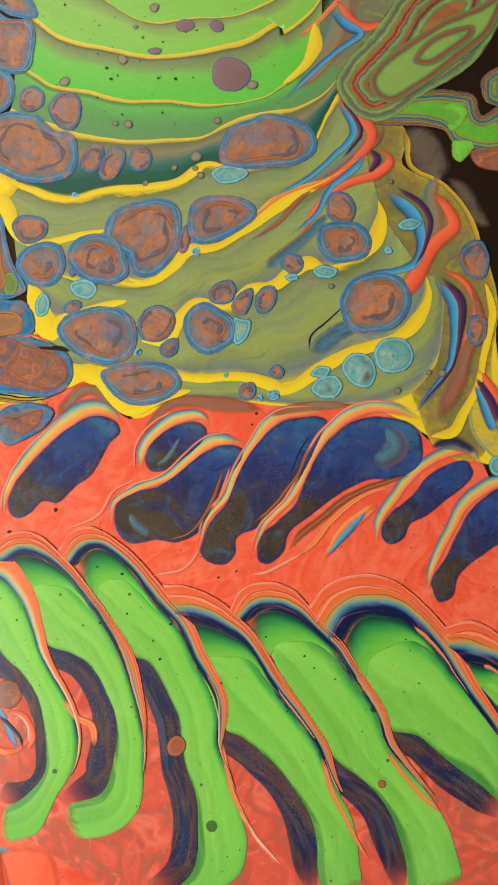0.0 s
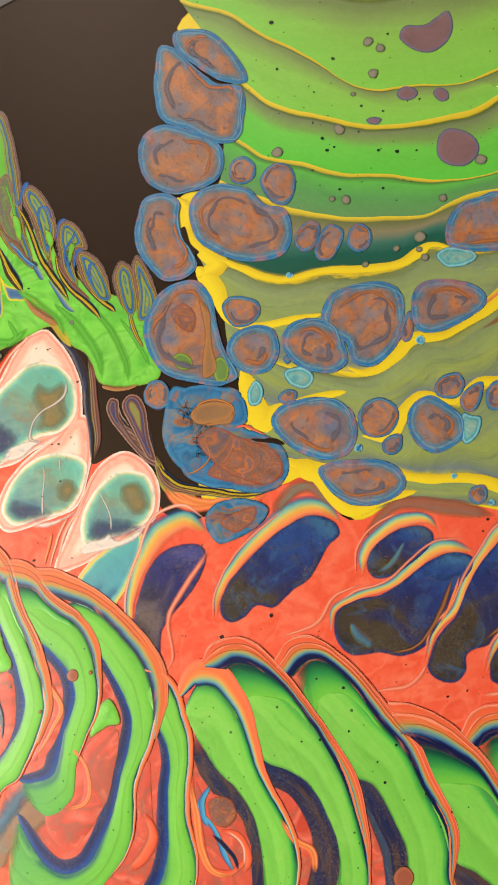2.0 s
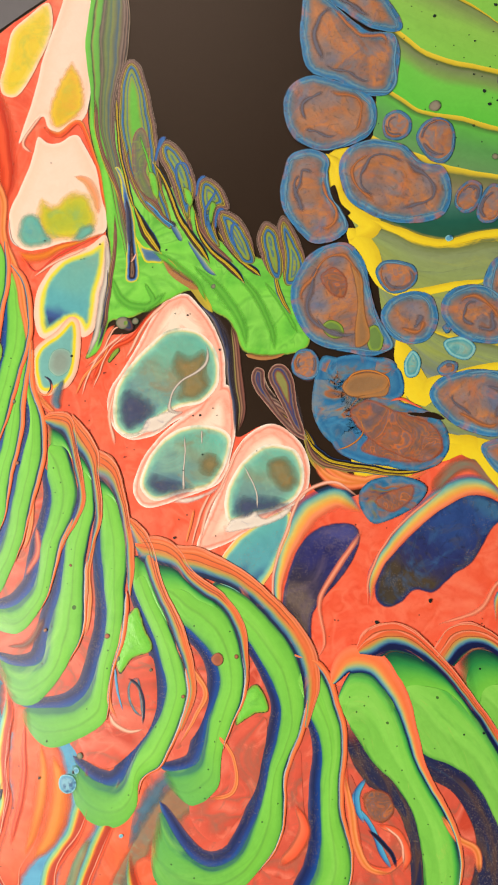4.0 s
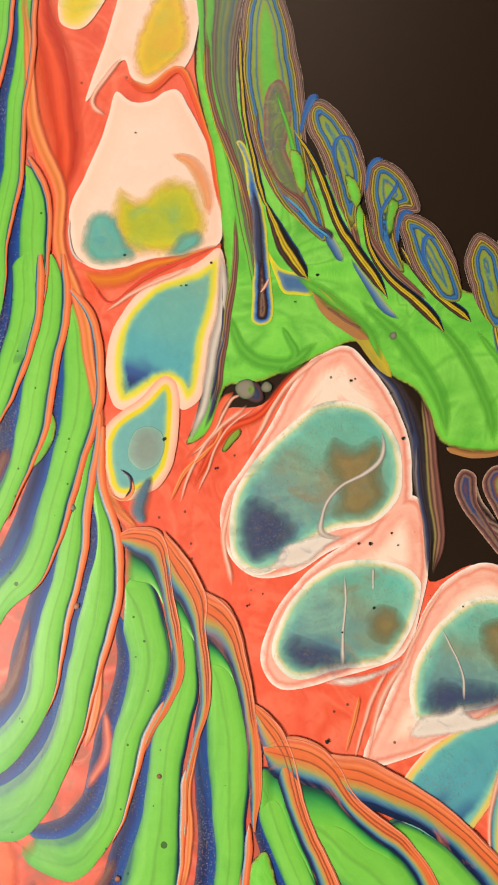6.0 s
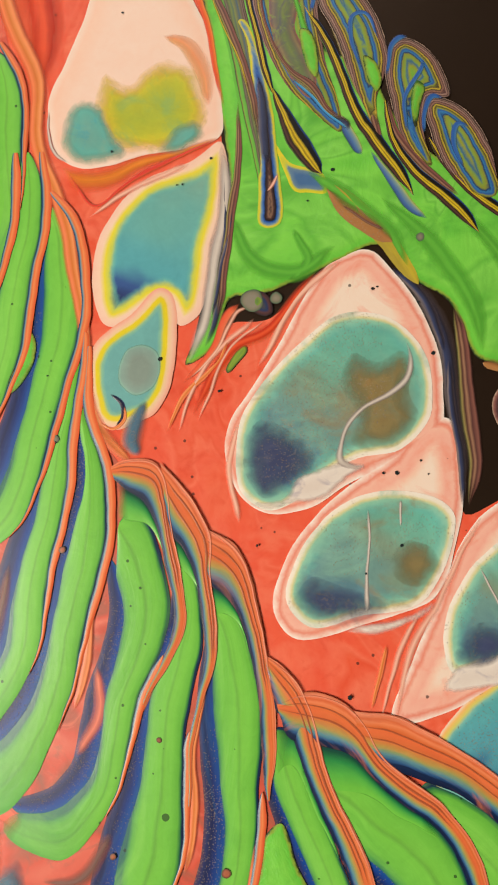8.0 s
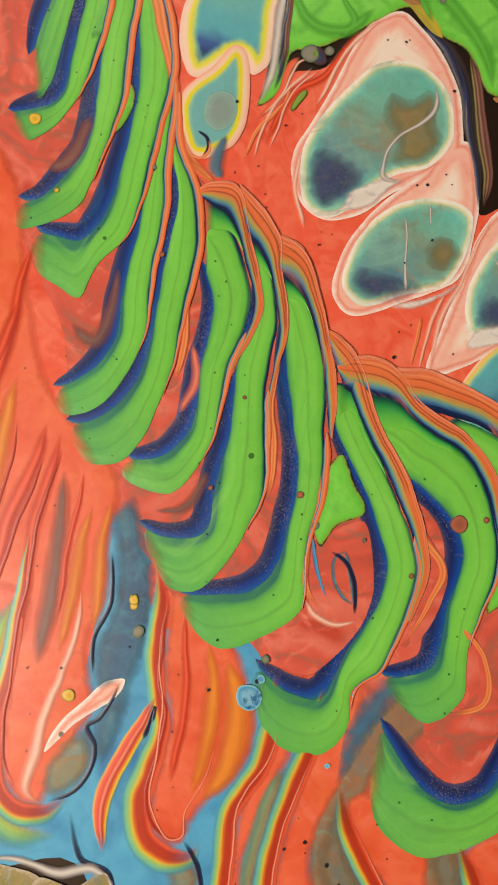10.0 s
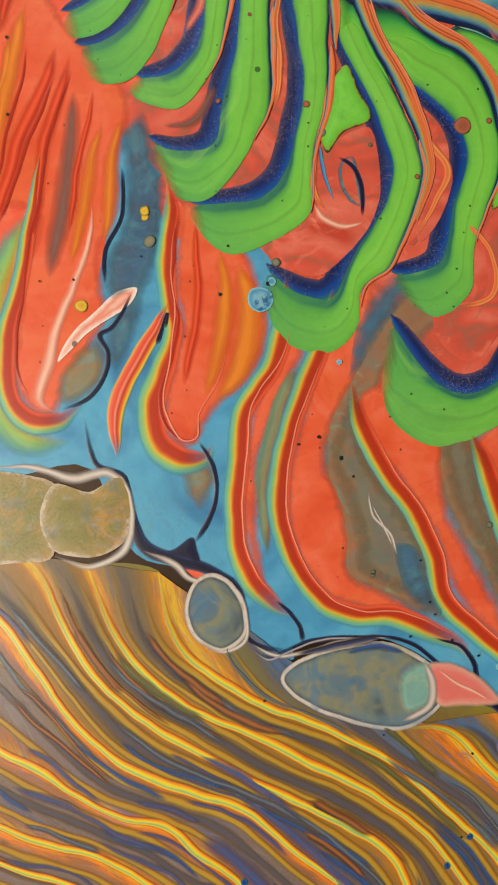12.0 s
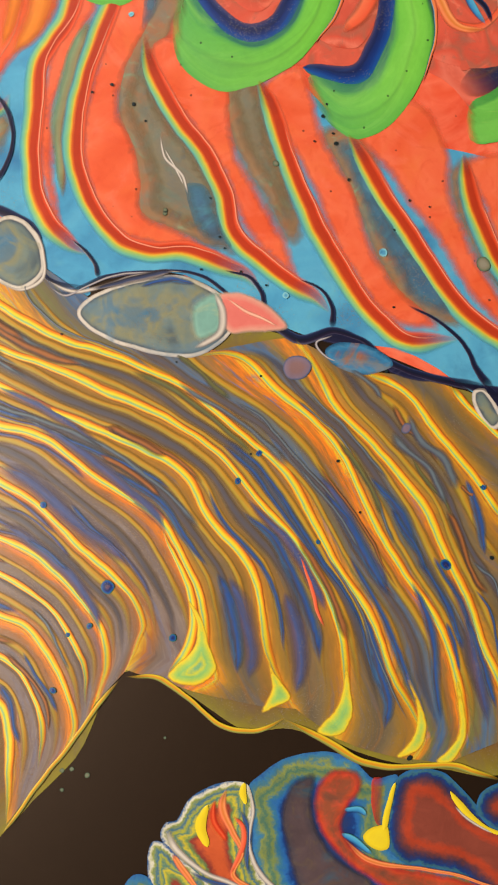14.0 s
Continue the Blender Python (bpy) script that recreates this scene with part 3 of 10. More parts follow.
paint("rust_run", [(0, "3a3034"), (0.3, "8a5a38"), (0.5, "a8683c"), (0.7, "6a4a38"), (1, "2c2c40")], warp=0.2, fade=0.8, bump=0.04)
paint("column", [(0, "6cc046"), (0.1, "62b440"), (0.13, "3a3c34"), (0.16, "8a8a48"), (0.2, "6cb846"), (0.3, "64aa44"), (0.34, "5a5448"), (0.38, "7c7060"), (0.42, "5c5a4c"), (0.48, "74864c"), (0.55, "5c7460"), (0.6, "80884c"), (0.66, "6c7458"), (0.72, "4c6478"), (0.77, "7a7c54"), (0.82, "6a5850"), (0.86, "8c766c"), (0.89, "50403e"), (0.93, "8a7066"), (0.96, "2c2424"), (1, "a08a78")], warp=0.05, grain=0.3, mottle=0.2, bump=0.14)
paint("yolk_soft", [(0, "f2c4a0"), (0.3, "ecc454"), (0.6, "e4c02c"), (1, "d8b828")], 3.4, warp=0.12, fade=2.0, blotch=(("e8a83c", 0.08, 0.5, 0.7), ("c4c04c", 0.07, 0.54, 0.7)), blot=0.6)
paint("lime_cloud", [(0, "e8cc58"), (0.3, "dcc834"), (0.55, "b8bc34"), (1, "a8b83c")], 7, warp=0.2, fade=3.0, blotch=(("c4c838", 0.05, 0.48, 0.68), ("8cb464", 0.06, 0.54, 0.7)), blot=0.7)
paint("teal_cloud", [(0, "7cbaa0"), (0.4, "62b0a8"), (1, "72aaa0")], 5, warp=0.2, fade=2.2, blotch=(("8aa48c", 0.06, 0.48, 0.66), ("4aa4b4", 0.09, 0.54, 0.7)), blot=0.7)
paint("warm_glow", [(0, "f2c8a8"), (0.5, "ee9c6c"), (1, "e8b870")], warp=0.15, fade=1.0, bump=0.0)
paint("crimson_line", [(0, "ea6a40"), (0.4, "d83c34"), (0.6, "e04838"), (1, "ee8450")], warp=0.1, fade=0.7, bump=0.03)
paint("amber_run", [(0, "f0a050"), (0.35, "e8702c"), (0.6, "e05028"), (1, "e8603c")], warp=0.08, fade=0.4, bump=0.05)
paint("yellow_hair", [(0, "8a7a2c"), (0.5, "d0b830"), (1, "6a6030")], warp=0.1, fade=0.6, bump=0.03)
paint("bronze_cloud", [(0, "7c9078"), (0.4, "8a8058"), (1, "8c7a50")], 5, warp=0.3, fade=3.4, glitter=0.34, blotch=(("6f8c7c", 0.07, 0.5, 0.7), ("a07c48", 0.1, 0.54, 0.7)), blot=0.6)
paint("mica_cloud", [(0, "5c7890"), (0.4, "4a587c"), (1, "40486c")], 5, warp=0.3, fade=4.2, glitter=0.5, blotch=(("64687c", 0.08, 0.5, 0.7), ("5c8c9c", 0.06, 0.56, 0.7)), blot=0.6)
paint("foam", [(0, "c8bcb8"), (0.3, "e8ded6"), (1, "e0d4cc")], 2, warp=0.25, fade=0.9, grain=0.4, blotch=(("9a94a8", 0.16, 0.54, 0.7),), blot=0.6)
paint("hook_cell", [(0, "1c4c7c"), (0.1, "3c84b8"), (0.3, "2a6ca4"), (0.6, "3c7cac"), (1, "4a84ac")], 5, warp=0.15, mottle=0.3, bump=0.16, inner=(2.0, 5.0), vein=0.05, vdetail=4.0, marble=((0, "2a6098"), (0.3, "3c80b4"), (0.45, "2f70a8"), (0.58, "5c7c94"), (0.66, "7a6c68"), (0.74, "3c78a8"), (1, "2c5c90")), blotch=(("8a6450", 0.07, 0.56, 0.7),), blot=0.6)
paint("gold_rim", [(0, "7a5030"), (0.5, "d0843c"), (1, "8a5838")], warp=0.15, fade=0.7, glitter=0.2)
paint("pink_hair", [(0, "ea6c50"), (0.5, "f29c80"), (1, "ec7254")], warp=0.1, fade=0.9, bump=0.05)
paint("grey_bed", [(0, "8c8468"), (0.3, "98785a"), (1, "94705a")], 6, warp=0.2, fade=2.6, blotch=(("6c8480", 0.06, 0.52, 0.7), ("b06a48", 0.08, 0.53, 0.7), ("7cac90", 0.09, 0.58, 0.72)), blot=0.6)
paint("smoke_lobe", [(0, "4a4038"), (0.3, "5c5248"), (1, "6a5e54")], 4, warp=0.25, fade=2.2, mottle=0.3, blotch=(("8a7a50", 0.06, 0.54, 0.7), ("3a3640", 0.08, 0.5, 0.7)), blot=0.6)
paint("olive_soft", [(0, "a8a048"), (0.3, "7c8458"), (1, "7a8468")], 4, warp=0.25, fade=1.2, mottle=0.25, blotch=(("8a6c58", 0.07, 0.52, 0.7), ("5c7080", 0.08, 0.54, 0.7), ("a8a840", 0.09, 0.56, 0.7)), blot=0.6)
paint("slate_streak", [(0, "6a5c54"), (0.3, "5c6470"), (0.5, "6a7884"), (0.7, "54586c"), (1, "6a5a50")], warp=0.3, fade=0.9, grain=0.4, glitter=0.2)
paint("olive_streak", [(0, "6a5c3c"), (0.3, "7a7444"), (0.6, "5c6044"), (1, "6a5638")], warp=0.3, fade=0.9, grain=0.4)
paint("lime_fan", [(0, "e8b030"), (0.15, "e8d038"), (0.35, "b4cc58"), (0.6, "8cc070"), (0.8, "c8cc48"), (1, "7cb484")], 3.2, warp=0.2, fade=0.4, grain=0.35, mottle=0.2)
paint("crest_hair", [(0, "d8603c"), (0.5, "f0a080"), (1, "e06a44")], warp=0.15, fade=0.9, bump=0.05)
paint("rust_hair", [(0, "d0683c"), (0.5, "a8583c"), (1, "c87444")], warp=0.15, fade=0.9, bump=0.05)
paint("tongue_body", [(0, "e45a34"), (0.3, "e86440"), (1, "ea6a48")], 6, warp=0.15, fade=2.2, blot=0.5, speck=0.04, inner=(-1.0, 0.0), vein=0.03, vdetail=3.0, mottle=0.15, marble=((0, "e25c34"), (0.35, "ea6844"), (0.5, "ec6e4c"), (0.65, "e86440"), (1, "de5430")), blotch=(("e87a44", 0.035, 0.5, 0.72), ("f0826a", 0.05, 0.55, 0.74), ("d84a2a", 0.1, 0.55, 0.75)))
paint("rainbow_edge", [(0, "ec6c4c"), (0.12, "ea6444"), (0.2, "d84a28"), (0.27, "b8381f"), (0.48, "b83c20"), (0.55, "d46424"), (0.6, "e0962e"), (0.645, "d8ba44"), (0.69, "acc05c"), (0.78, "80bc8c"), (0.88, "60b0b0"), (1, "58aacc")], warp=0.07, fade=0.3, bump=0.06, grain=0.2)
paint("red_line", [(0, "dc4a28"), (0.3, "b0301c"), (0.6, "a82a18"), (1, "e05030")], warp=0.08, fade=0.5, bump=0.04)
paint("soft_brown", [(0, "8a8a50"), (0.3, "907c58"), (1, "8c846a")], 3, warp=0.2, fade=2.6, glitter=0.2, blotch=(("6aa0a0", 0.08, 0.5, 0.68), ("b07848", 0.1, 0.52, 0.7)), blot=0.7)
paint("slate_pool", [(0, "5c8290"), (0.4, "4f7890"), (1, "44688a")], 4, warp=0.2, fade=3.0, glitter=0.15, blotch=(("4a4c5c", 0.07, 0.5, 0.7), ("5a9cb0", 0.06, 0.52, 0.7)), blot=0.6)
paint("grey_pool_soft", [(0, "8c7858"), (0.4, "84785e"), (1, "7c766a")], 5, warp=0.25, fade=3.4, glitter=0.1, blotch=(("a8663c", 0.06, 0.52, 0.72), ("6a8078", 0.07, 0.52, 0.7), ("5c6c7c", 0.09, 0.56, 0.72)), blot=0.6)
paint("grey_soft", [(0, "c8704a"), (0.3, "98805c"), (0.6, "8a9470"), (1, "6cb090")], warp=0.15, fade=0.8, glitter=0.1, bump=0.02)
paint("dark_pool", [(0, "38395c"), (0.3, "1f2040"), (1, "191b34")], 2, warp=0.15, fade=0.35, blotch=(("4a4464", 0.12, 0.54, 0.7),), blot=0.6)
paint("grey_wisp", [(0, "6a6880"), (0.5, "b8b0b4"), (1, "7a7488")], warp=0.12, fade=0.8)


# ---- shapes, in millimetres on the panel ----
STEP = 0.13


def smooth_curve(pts, closed=False, per=8):
    """Points along a rounded line through pts."""
    p = np.array(pts, float)
    n = len(p)
    if closed:
        q = np.vstack([p[-1], p, p[0], p[1]])
    else:
        q = np.vstack([2 * p[0] - p[1], p, 2 * p[-1] - p[-2]])
    out = []
    for i in range(n if closed else n - 1):
        a, b, c, d = q[i:i + 4]
        t0, t1 = 0.0, max(np.linalg.norm(b - a), 1e-6) ** 0.5
        t2 = t1 + max(np.linalg.norm(c - b), 1e-6) ** 0.5
        t3 = t2 + max(np.linalg.norm(d - c), 1e-6) ** 0.5
        for t in np.linspace(t1, t2, per, endpoint=False):
            e = (t1 - t) / (t1 - t0) * a + (t - t0) / (t1 - t0) * b
            f = (t2 - t) / (t2 - t1) * b + (t - t1) / (t2 - t1) * c
            g = (t3 - t) / (t3 - t2) * c + (t - t2) / (t3 - t2) * d
            u = (t2 - t) / (t2 - t0) * e + (t - t0) / (t2 - t0) * f
            v = (t3 - t) / (t3 - t1) * f + (t - t1) / (t3 - t1) * g
            out.append((t2 - t) / (t2 - t1) * u + (t - t1) / (t2 - t1) * v)
    if not closed:
        out.append(p[-1])
    return np.array(out)


def even(curve, n):
    s = np.r_[0, np.cumsum(np.linalg.norm(np.diff(curve, axis=0), axis=1))]
    t = np.linspace(0, s[-1], n)
    return np.stack([np.interp(t, s, curve[:, k]) for k in range(curve.shape[1])], 1), s[-1]


painting = tagged(new("painting"), "round poured acrylic painting in green, coral, blue and yellow cells", "painting")


def flow(xyz):
    """The small waver that the pour gave every edge, in mm."""
    q = np.array(xyz, float)
    x, y = q[:, 0].copy(), q[:, 1].copy()
    q[:, 0] += 0.42 * np.sin(0.23 * y + 1.4 * np.sin(0.11 * x)) + 0.07 * np.sin(0.61 * y + 0.37 * x + 2 * np.sin(0.29 * x)) + 0.025 * np.sin(1.5 * y - 0.8 * x)
    q[:, 1] += 0.42 * np.sin(0.21 * x + 1.3 * np.sin(0.13 * y) + 2.0) + 0.07 * np.sin(0.66 * x - 0.31 * y + 2 * np.sin(0.27 * y)) + 0.025 * np.sin(1.4 * x + 0.9 * y)
    return q


def sheet(name, xyz, faces, look_name, d, p, a, parent=None, label=""):
    xyz = flow(xyz)
    me = bpy.data.meshes.new(name)
    me.from_pydata((np.asarray(xyz) / 1000).tolist(), [], faces)
    for key, values in (("d", d), ("a", a)):
        me.attributes.new(key, "FLOAT", "POINT").data.foreach_set("value", np.asarray(values, np.float32))
    me.attributes.new("p", "FLOAT_VECTOR", "POINT").data.foreach_set("vector", np.asarray(p, np.float32).ravel())
    me.polygons.foreach_set("use_smooth", np.ones(len(me.polygons), bool))
    me.materials.append(LOOKS[look_name])
    ob = new(name, me)
    ob.parent = parent or painting
    label = label or LABELS.get(look_name, "")
    if label:
        ob["label"] = label
    return ob


LABELS = {"brown_cell": "rust brown cell with blue rim", "small_brown_cell": "small brown cell with blue rim", "blue_cell": "blue cell with rusty streaks",
          "turquoise_cell": "turquoise cell with pale rim", "purple_cell": "dull purple oval cell", "grey_cell": "grey cell with white rim",
          "tear_body": "dark blue teardrop with brown foot", "violet_tear": "violet teardrop with glittering foot", "hook_cell": "hooked blue cell with rusty streaks", "teal_tear": "teal teardrop with dark foot",
          "shell_green": "bright green shell band", "wide_green": "wide bright green shell band", "tongue_body": "coral tongue of paint", "rainbow_edge": "red, yellow and green edge of a tongue",
          "pink_rim": "pale pink cell rim", "teal_pool": "teal pool with gold glitter", "peach": "pale peach pool of paint", "yolk": "yellow pool with peach edge",
          "finger": "curled finger of striped paint", "leaf": "bright leaf green paint", "swirl": "green and rust swirled lobe", "lobe": "blue and red marbled lobe"}


def inside(pts, poly):
    x, y = pts[:, 0], pts[:, 1]
    c = np.zeros(len(pts), bool)
    for (x0, y0), (x1, y1) in zip(poly, np.roll(poly, -1, 0)):
        if y0 != y1:
            c ^= ((y0 > y) != (y1 > y)) & (x < (x1 - x0) * (y - y0) / (y1 - y0) + x0)
    return c


def edge_distance(pts, poly):
    best = np.full(len(pts), 1e9)
    for q0, q1 in zip(poly, np.roll(poly, -1, 0)):
        v = q1 - q0
        k = np.clip(((pts - q0) @ v) / max(v @ v, 1e-9), 0, 1)
        best = np.minimum(best, np.hypot(*(pts - q0 - k[:, None] * v).T))
    return best


SERIAL, LAST = [0], [None]


def patch(name, look_name, level, pts, to=(0, -1), rim=4.0, dome=0.06, parent=None, label="", per=6):
    """A pool of paint with a rounded outline; d is the distance from its edge in mm, a runs 0 to 1 along the way "to"."""
    SERIAL[0] += 1
    if name == "paint_pool" and parent is None:
        parent = LAST[0]
    poly = smooth_curve(pts, True, per)
    low, high = poly.min(0), poly.max(0)
    size = (high - low).max()
    s = min(max(rim / 7, 0.5), 2.0, max(size / 14, 0.25))
    gx, gy = np.meshgrid(np.arange(low[0], high[0], s), np.arange(low[1], high[1], s))
    gx[1::2] += s / 2
    g = np.c_[gx.ravel(), gy.ravel()]
    g = g[inside(g, poly)]
    dist = edge_distance(g, poly)
    cell = np.round((g - low) / s).astype(int)
    keep = (dist > 0.45 * s) & ((dist < rim * 1.25) | ((cell % 3 == 0).all(1)))
    g, dist = g[keep], dist[keep]
    from mathutils import geometry
    n = len(poly)
    v, _, f, *_ = geometry.delaunay_2d_cdt([Vector(q) for q in np.vstack([poly, g])], [], [list(range(n))], 1, 1e-5)
    v = np.array([(q.x, q.y) for q in v])
    d = edge_distance(v, poly)
    z = level * STEP + dome * (1 - np.exp(-d / 0.8))
    u = np.array(to, float) / np.hypot(*to)
    a = v @ u
    span = poly @ u
    a = (a - span.min()) / max(np.ptp(span), 1e-6)
    ob = sheet(name, np.c_[v, z], [list(q) for q in f], look_name, d, np.c_[v, np.full(len(v), SERIAL[0] * 7.3)], a, parent, label)
    if name == "paint_cell":
        LAST[0] = ob
    return ob


def loft(name, look_name, level, first, second, n=60, m=12, dome=0.08, tips=0.0, parent=None, label=""):
    """A run of paint between two lines; d goes 0 to 1 from the first to the second, a along it."""
    SERIAL[0] += 1
    p0, l0 = even(smooth_curve(first), n)
    p1, l1 = even(smooth_curve(second), n)
    if tips:
        s = np.linspace(0, 1, n)
        k = np.sqrt(np.clip(1 - (np.clip(s - 1 + tips, 0, 1) / tips) ** 2, 0, 1)) * np.sqrt(np.clip(s / 0.05, 0.02, 1))
        mid = (p0 + p1) / 2
        p0, p1 = mid + (p0 - mid) * k[:, None], mid + (p1 - mid) * k[:, None]
    w = np.linspace(0, 1, m)
    xy = p0[:, None] * (1 - w)[None, :, None] + p1[:, None] * w[None, :, None]
    dist = np.tile(w, (n, 1))
    along = np.tile(np.linspace(0, 1, n)[:, None], (1, m))
    wide = np.linalg.norm(p1 - p0, axis=1)[:, None] * w[None]
    z = level * STEP + dome * 4 * dist * (1 - dist)
    p = np.stack([along * (l0 + l1) / 2 * 0.16, wide, np.full_like(wide, SERIAL[0] * 7.3)], -1)
    idx = np.arange(n * m).reshape(n, m)
    quads = np.stack([idx[:-1, :-1], idx[1:, :-1], idx[1:, 1:], idx[:-1, 1:]], -1).reshape(-1, 4)
    flip = np.cross(xy[1, 0] - xy[0, 0], xy[0, 1] - xy[0, 0]) < 0
    faces = quads[:, ::-1].tolist() if flip else quads.tolist()
    return sheet(name, np.c_[xy.reshape(-1, 2), z.ravel()], faces, look_name, dist.ravel(), p.reshape(-1, 3), along.ravel(), parent, label)


def run(name, look_name, level, pts, m=9, ends=(0.0, 0.0), dome=0.05, parent=None, label=""):
    """A line of paint through (x, y, width); its ends taper to the given share of the width."""
    c, _ = even(smooth_curve(pts, per=10), max(16, 8 * len(pts)))
    t = np.gradient(c[:, :2], axis=0)
    t /= np.linalg.norm(t, axis=1)[:, None] + 1e-9
    side = np.c_[-t[:, 1], t[:, 0]]
    s = np.linspace(0, 1, len(c))
    k = np.minimum(ends[0] + (1 - ends[0]) * np.clip(s / 0.1, 0, 1) ** 0.5, ends[1] + (1 - ends[1]) * np.clip((1 - s) / 0.1, 0, 1) ** 0.5)
    half = (c[:, 2] / 2 * k)[:, None] * side
    n = len(c)
    SERIAL[0] += 1
    w = np.linspace(0, 1, m)
    xy = (c[:, None, :2] + half[:, None] * (1 - 2 * w)[None, :, None])
    dist = np.tile(w, (n, 1))
    along = np.tile(s[:, None], (1, m))
    z = level * STEP + dome * 4 * dist * (1 - dist)
    length = np.linalg.norm(np.diff(c[:, :2], axis=0), axis=1).sum()
    p = np.stack([along * length * 0.16, dist * c[:, 2:3], np.full_like(dist, SERIAL[0] * 7.3)], -1)
    idx = np.arange(n * m).reshape(n, m)
    faces = np.stack([idx[:-1, :-1], idx[:-1, 1:], idx[1:, 1:], idx[1:, :-1]], -1).reshape(-1, 4)[:, ::-1].tolist()
    return sheet(name, np.c_[xy.reshape(-1, 2), z.ravel()], faces, look_name, dist.ravel(), p.reshape(-1, 3), along.ravel(), parent, label)


def spot(look_name, level, pts):
    """Round bubbles and specks of paint: (x, y, diameter) each."""
    for x, y, w in pts:
        w *= 0.72 if look_name == "dark_speck" else 1.0
        o = random.random() * 6
        ring = [(x + w / 2 * math.cos(o + k) * (0.9 + 0.2 * random.random()), y + w / 2 * math.sin(o + k) * (0.9 + 0.2 * random.random())) for k in np.arange(0, 6.28, 0.785)]
        patch("paint_bubble", look_name, level, ring, rim=w / 2, dome=0.03, per=3)


def cell(look_name, pts):
    """A closed cell with its rim; brown ones have stray arcs of blue and orange inside the rim."""
    small = look_name in ("small_brown_cell", "purple_cell")
    ob = patch("paint_cell", look_name, 4, pts, rim=2.0 if small else 3.4, dome=0.06)
    if look_name in ("brown_cell", "small_brown_cell"):
        ring = smooth_curve(pts, True, 6)
        mid, n = ring.mean(0), len(ring)
        size = np.linalg.norm(ring - mid, axis=1).mean()
        for arc_look, deep, wide in (("rim_arc", 0.9, 1.1), ("rim_arc", 0.62 if small else 1.7, 0.7), ("ember_arc", 1.2 if small else 4.2, 1.8), ("violet_arc", 1.6 if small else 5.4, 2.2), ("violet_arc", 2.2 if small else 6.0, 1.6)):
            start, count = random.randrange(n), int(n * random.uniform(0.25, 0.5))
            share = 1 - deep / size
            if share < 0.25:
                continue
            arc = []
            for q in range(0, count, 3):
                v = mid + (ring[(start + q) % n] - mid) * (share + 0.05 * math.sin(q * 0.4 + start))
                arc.append((v[0], v[1], wide * random.uniform(0.5, 1.3) * (0.7 if small else 1.0)))
            if len(arc) > 2:
                run("streak", arc_look, 5, arc, dome=0.03, parent=ob)
    return ob


def shell(first, second, look_name="shell_green", wide=1.9, hollow=4.2, cap=0.0):
    """A green shell band between its two edges, with the orange ridge along the first and the dark blue hollow along the second."""
    band = loft("shell_band", look_name, 2.2, first, second, n=80, m=30, dome=0.12, tips=0.04)
    a, _ = even(smooth_curve(first), 40)
    b, _ = even(smooth_curve(second), 40)
    out = a - b
    t = np.gradient(a, axis=0)
    t /= np.linalg.norm(t, axis=1)[:, None] + 1e-9
    nrm = np.c_[-t[:, 1], t[:, 0]]
    nrm *= np.sign((nrm * out).sum(1).mean())
    k = np.linspace(0, 1, 40)
    width = wide * np.interp(k, [0, 0.1, 0.45, 0.62, 1], [0.9, 1, 0.8, 0.35, 0.1])
    if cap > 0:
        width = wide * np.interp(k, [0, 0.04, 0.14, 0.25, 0.4, 0.62, 1], [1.6 * cap, 3.6 * cap, 3.0 * cap, 0.4 + 1.3 * cap, 1.0, 0.4, 0.1])
    c = a + nrm * (width * 0.42)[:, None]
    line = np.c_[c, width][14 if cap < 0 else 0:30]
    run("ridge", "crest" if cap > 0 else "ridge", 3.4, line[::2].tolist(), ends=(0.5 if cap >= 0 else 0.0, 0.0), dome=0.12, parent=band, label="thin orange and blue paint ridge")
    t = np.gradient(b, axis=0)
    t /= np.linalg.norm(t, axis=1)[:, None] + 1e-9
    nrm = np.c_[-t[:, 1], t[:, 0]]
    nrm *= -np.sign((nrm * out).sum(1).mean())
    deep = hollow * np.interp(k, [0, 0.15, 0.4, 0.8, 1], [0.3, 0.6, 0.85, 1, 0.7])
    far = b + nrm * deep[:, None]
    loft("hollow", "indigo" if look_name == "wide_green" else "navy", 1.7, (b - nrm * 0.8)[::3].tolist(), far[::3].tolist(), n=50, m=10, dome=0.02, tips=0.14, parent=band, label="dark blue hollow with mica glitter")
    return band


# beds of paint on the black panel
patch("paint_bed", "coral", 0.5, [(-234, 179), (-208, 202), (-184, 217), (-186.3, 197.7), (-183.7, 162.9), (-175.2, 123.0), (-177.4, 85.8), (-171.7, 92.2), (-164.2, 94.0), (-154.2, 103.4), (-146.8, 105.2), (-135.5, 86.0), (-130.1, 61.3), (-121.6, 65.4), (-109.9, 55.2), (-105.4, 47.0), (-94.3, 44.8), (-72.1, 56.3), (-60.7, 60.1), (-47.1, 46.5), (-28.3, 54.0), (-2.0, 50.8), (22.1, 49.7), (40.6, 50.4), (51.2, 38.2), (63.8, 36.2), (72.2, 23.4), (85, 30), (60, -110), (-76.4, -139.6), (-112.6, -128.6), (-149.0, -113.9), (-185.7, -104.1), (-210.7, -79.6), (-233.0, -81.9), (-258, -90), (-280, 0), (-275, 70), (-255, 140)], dome=0.0)
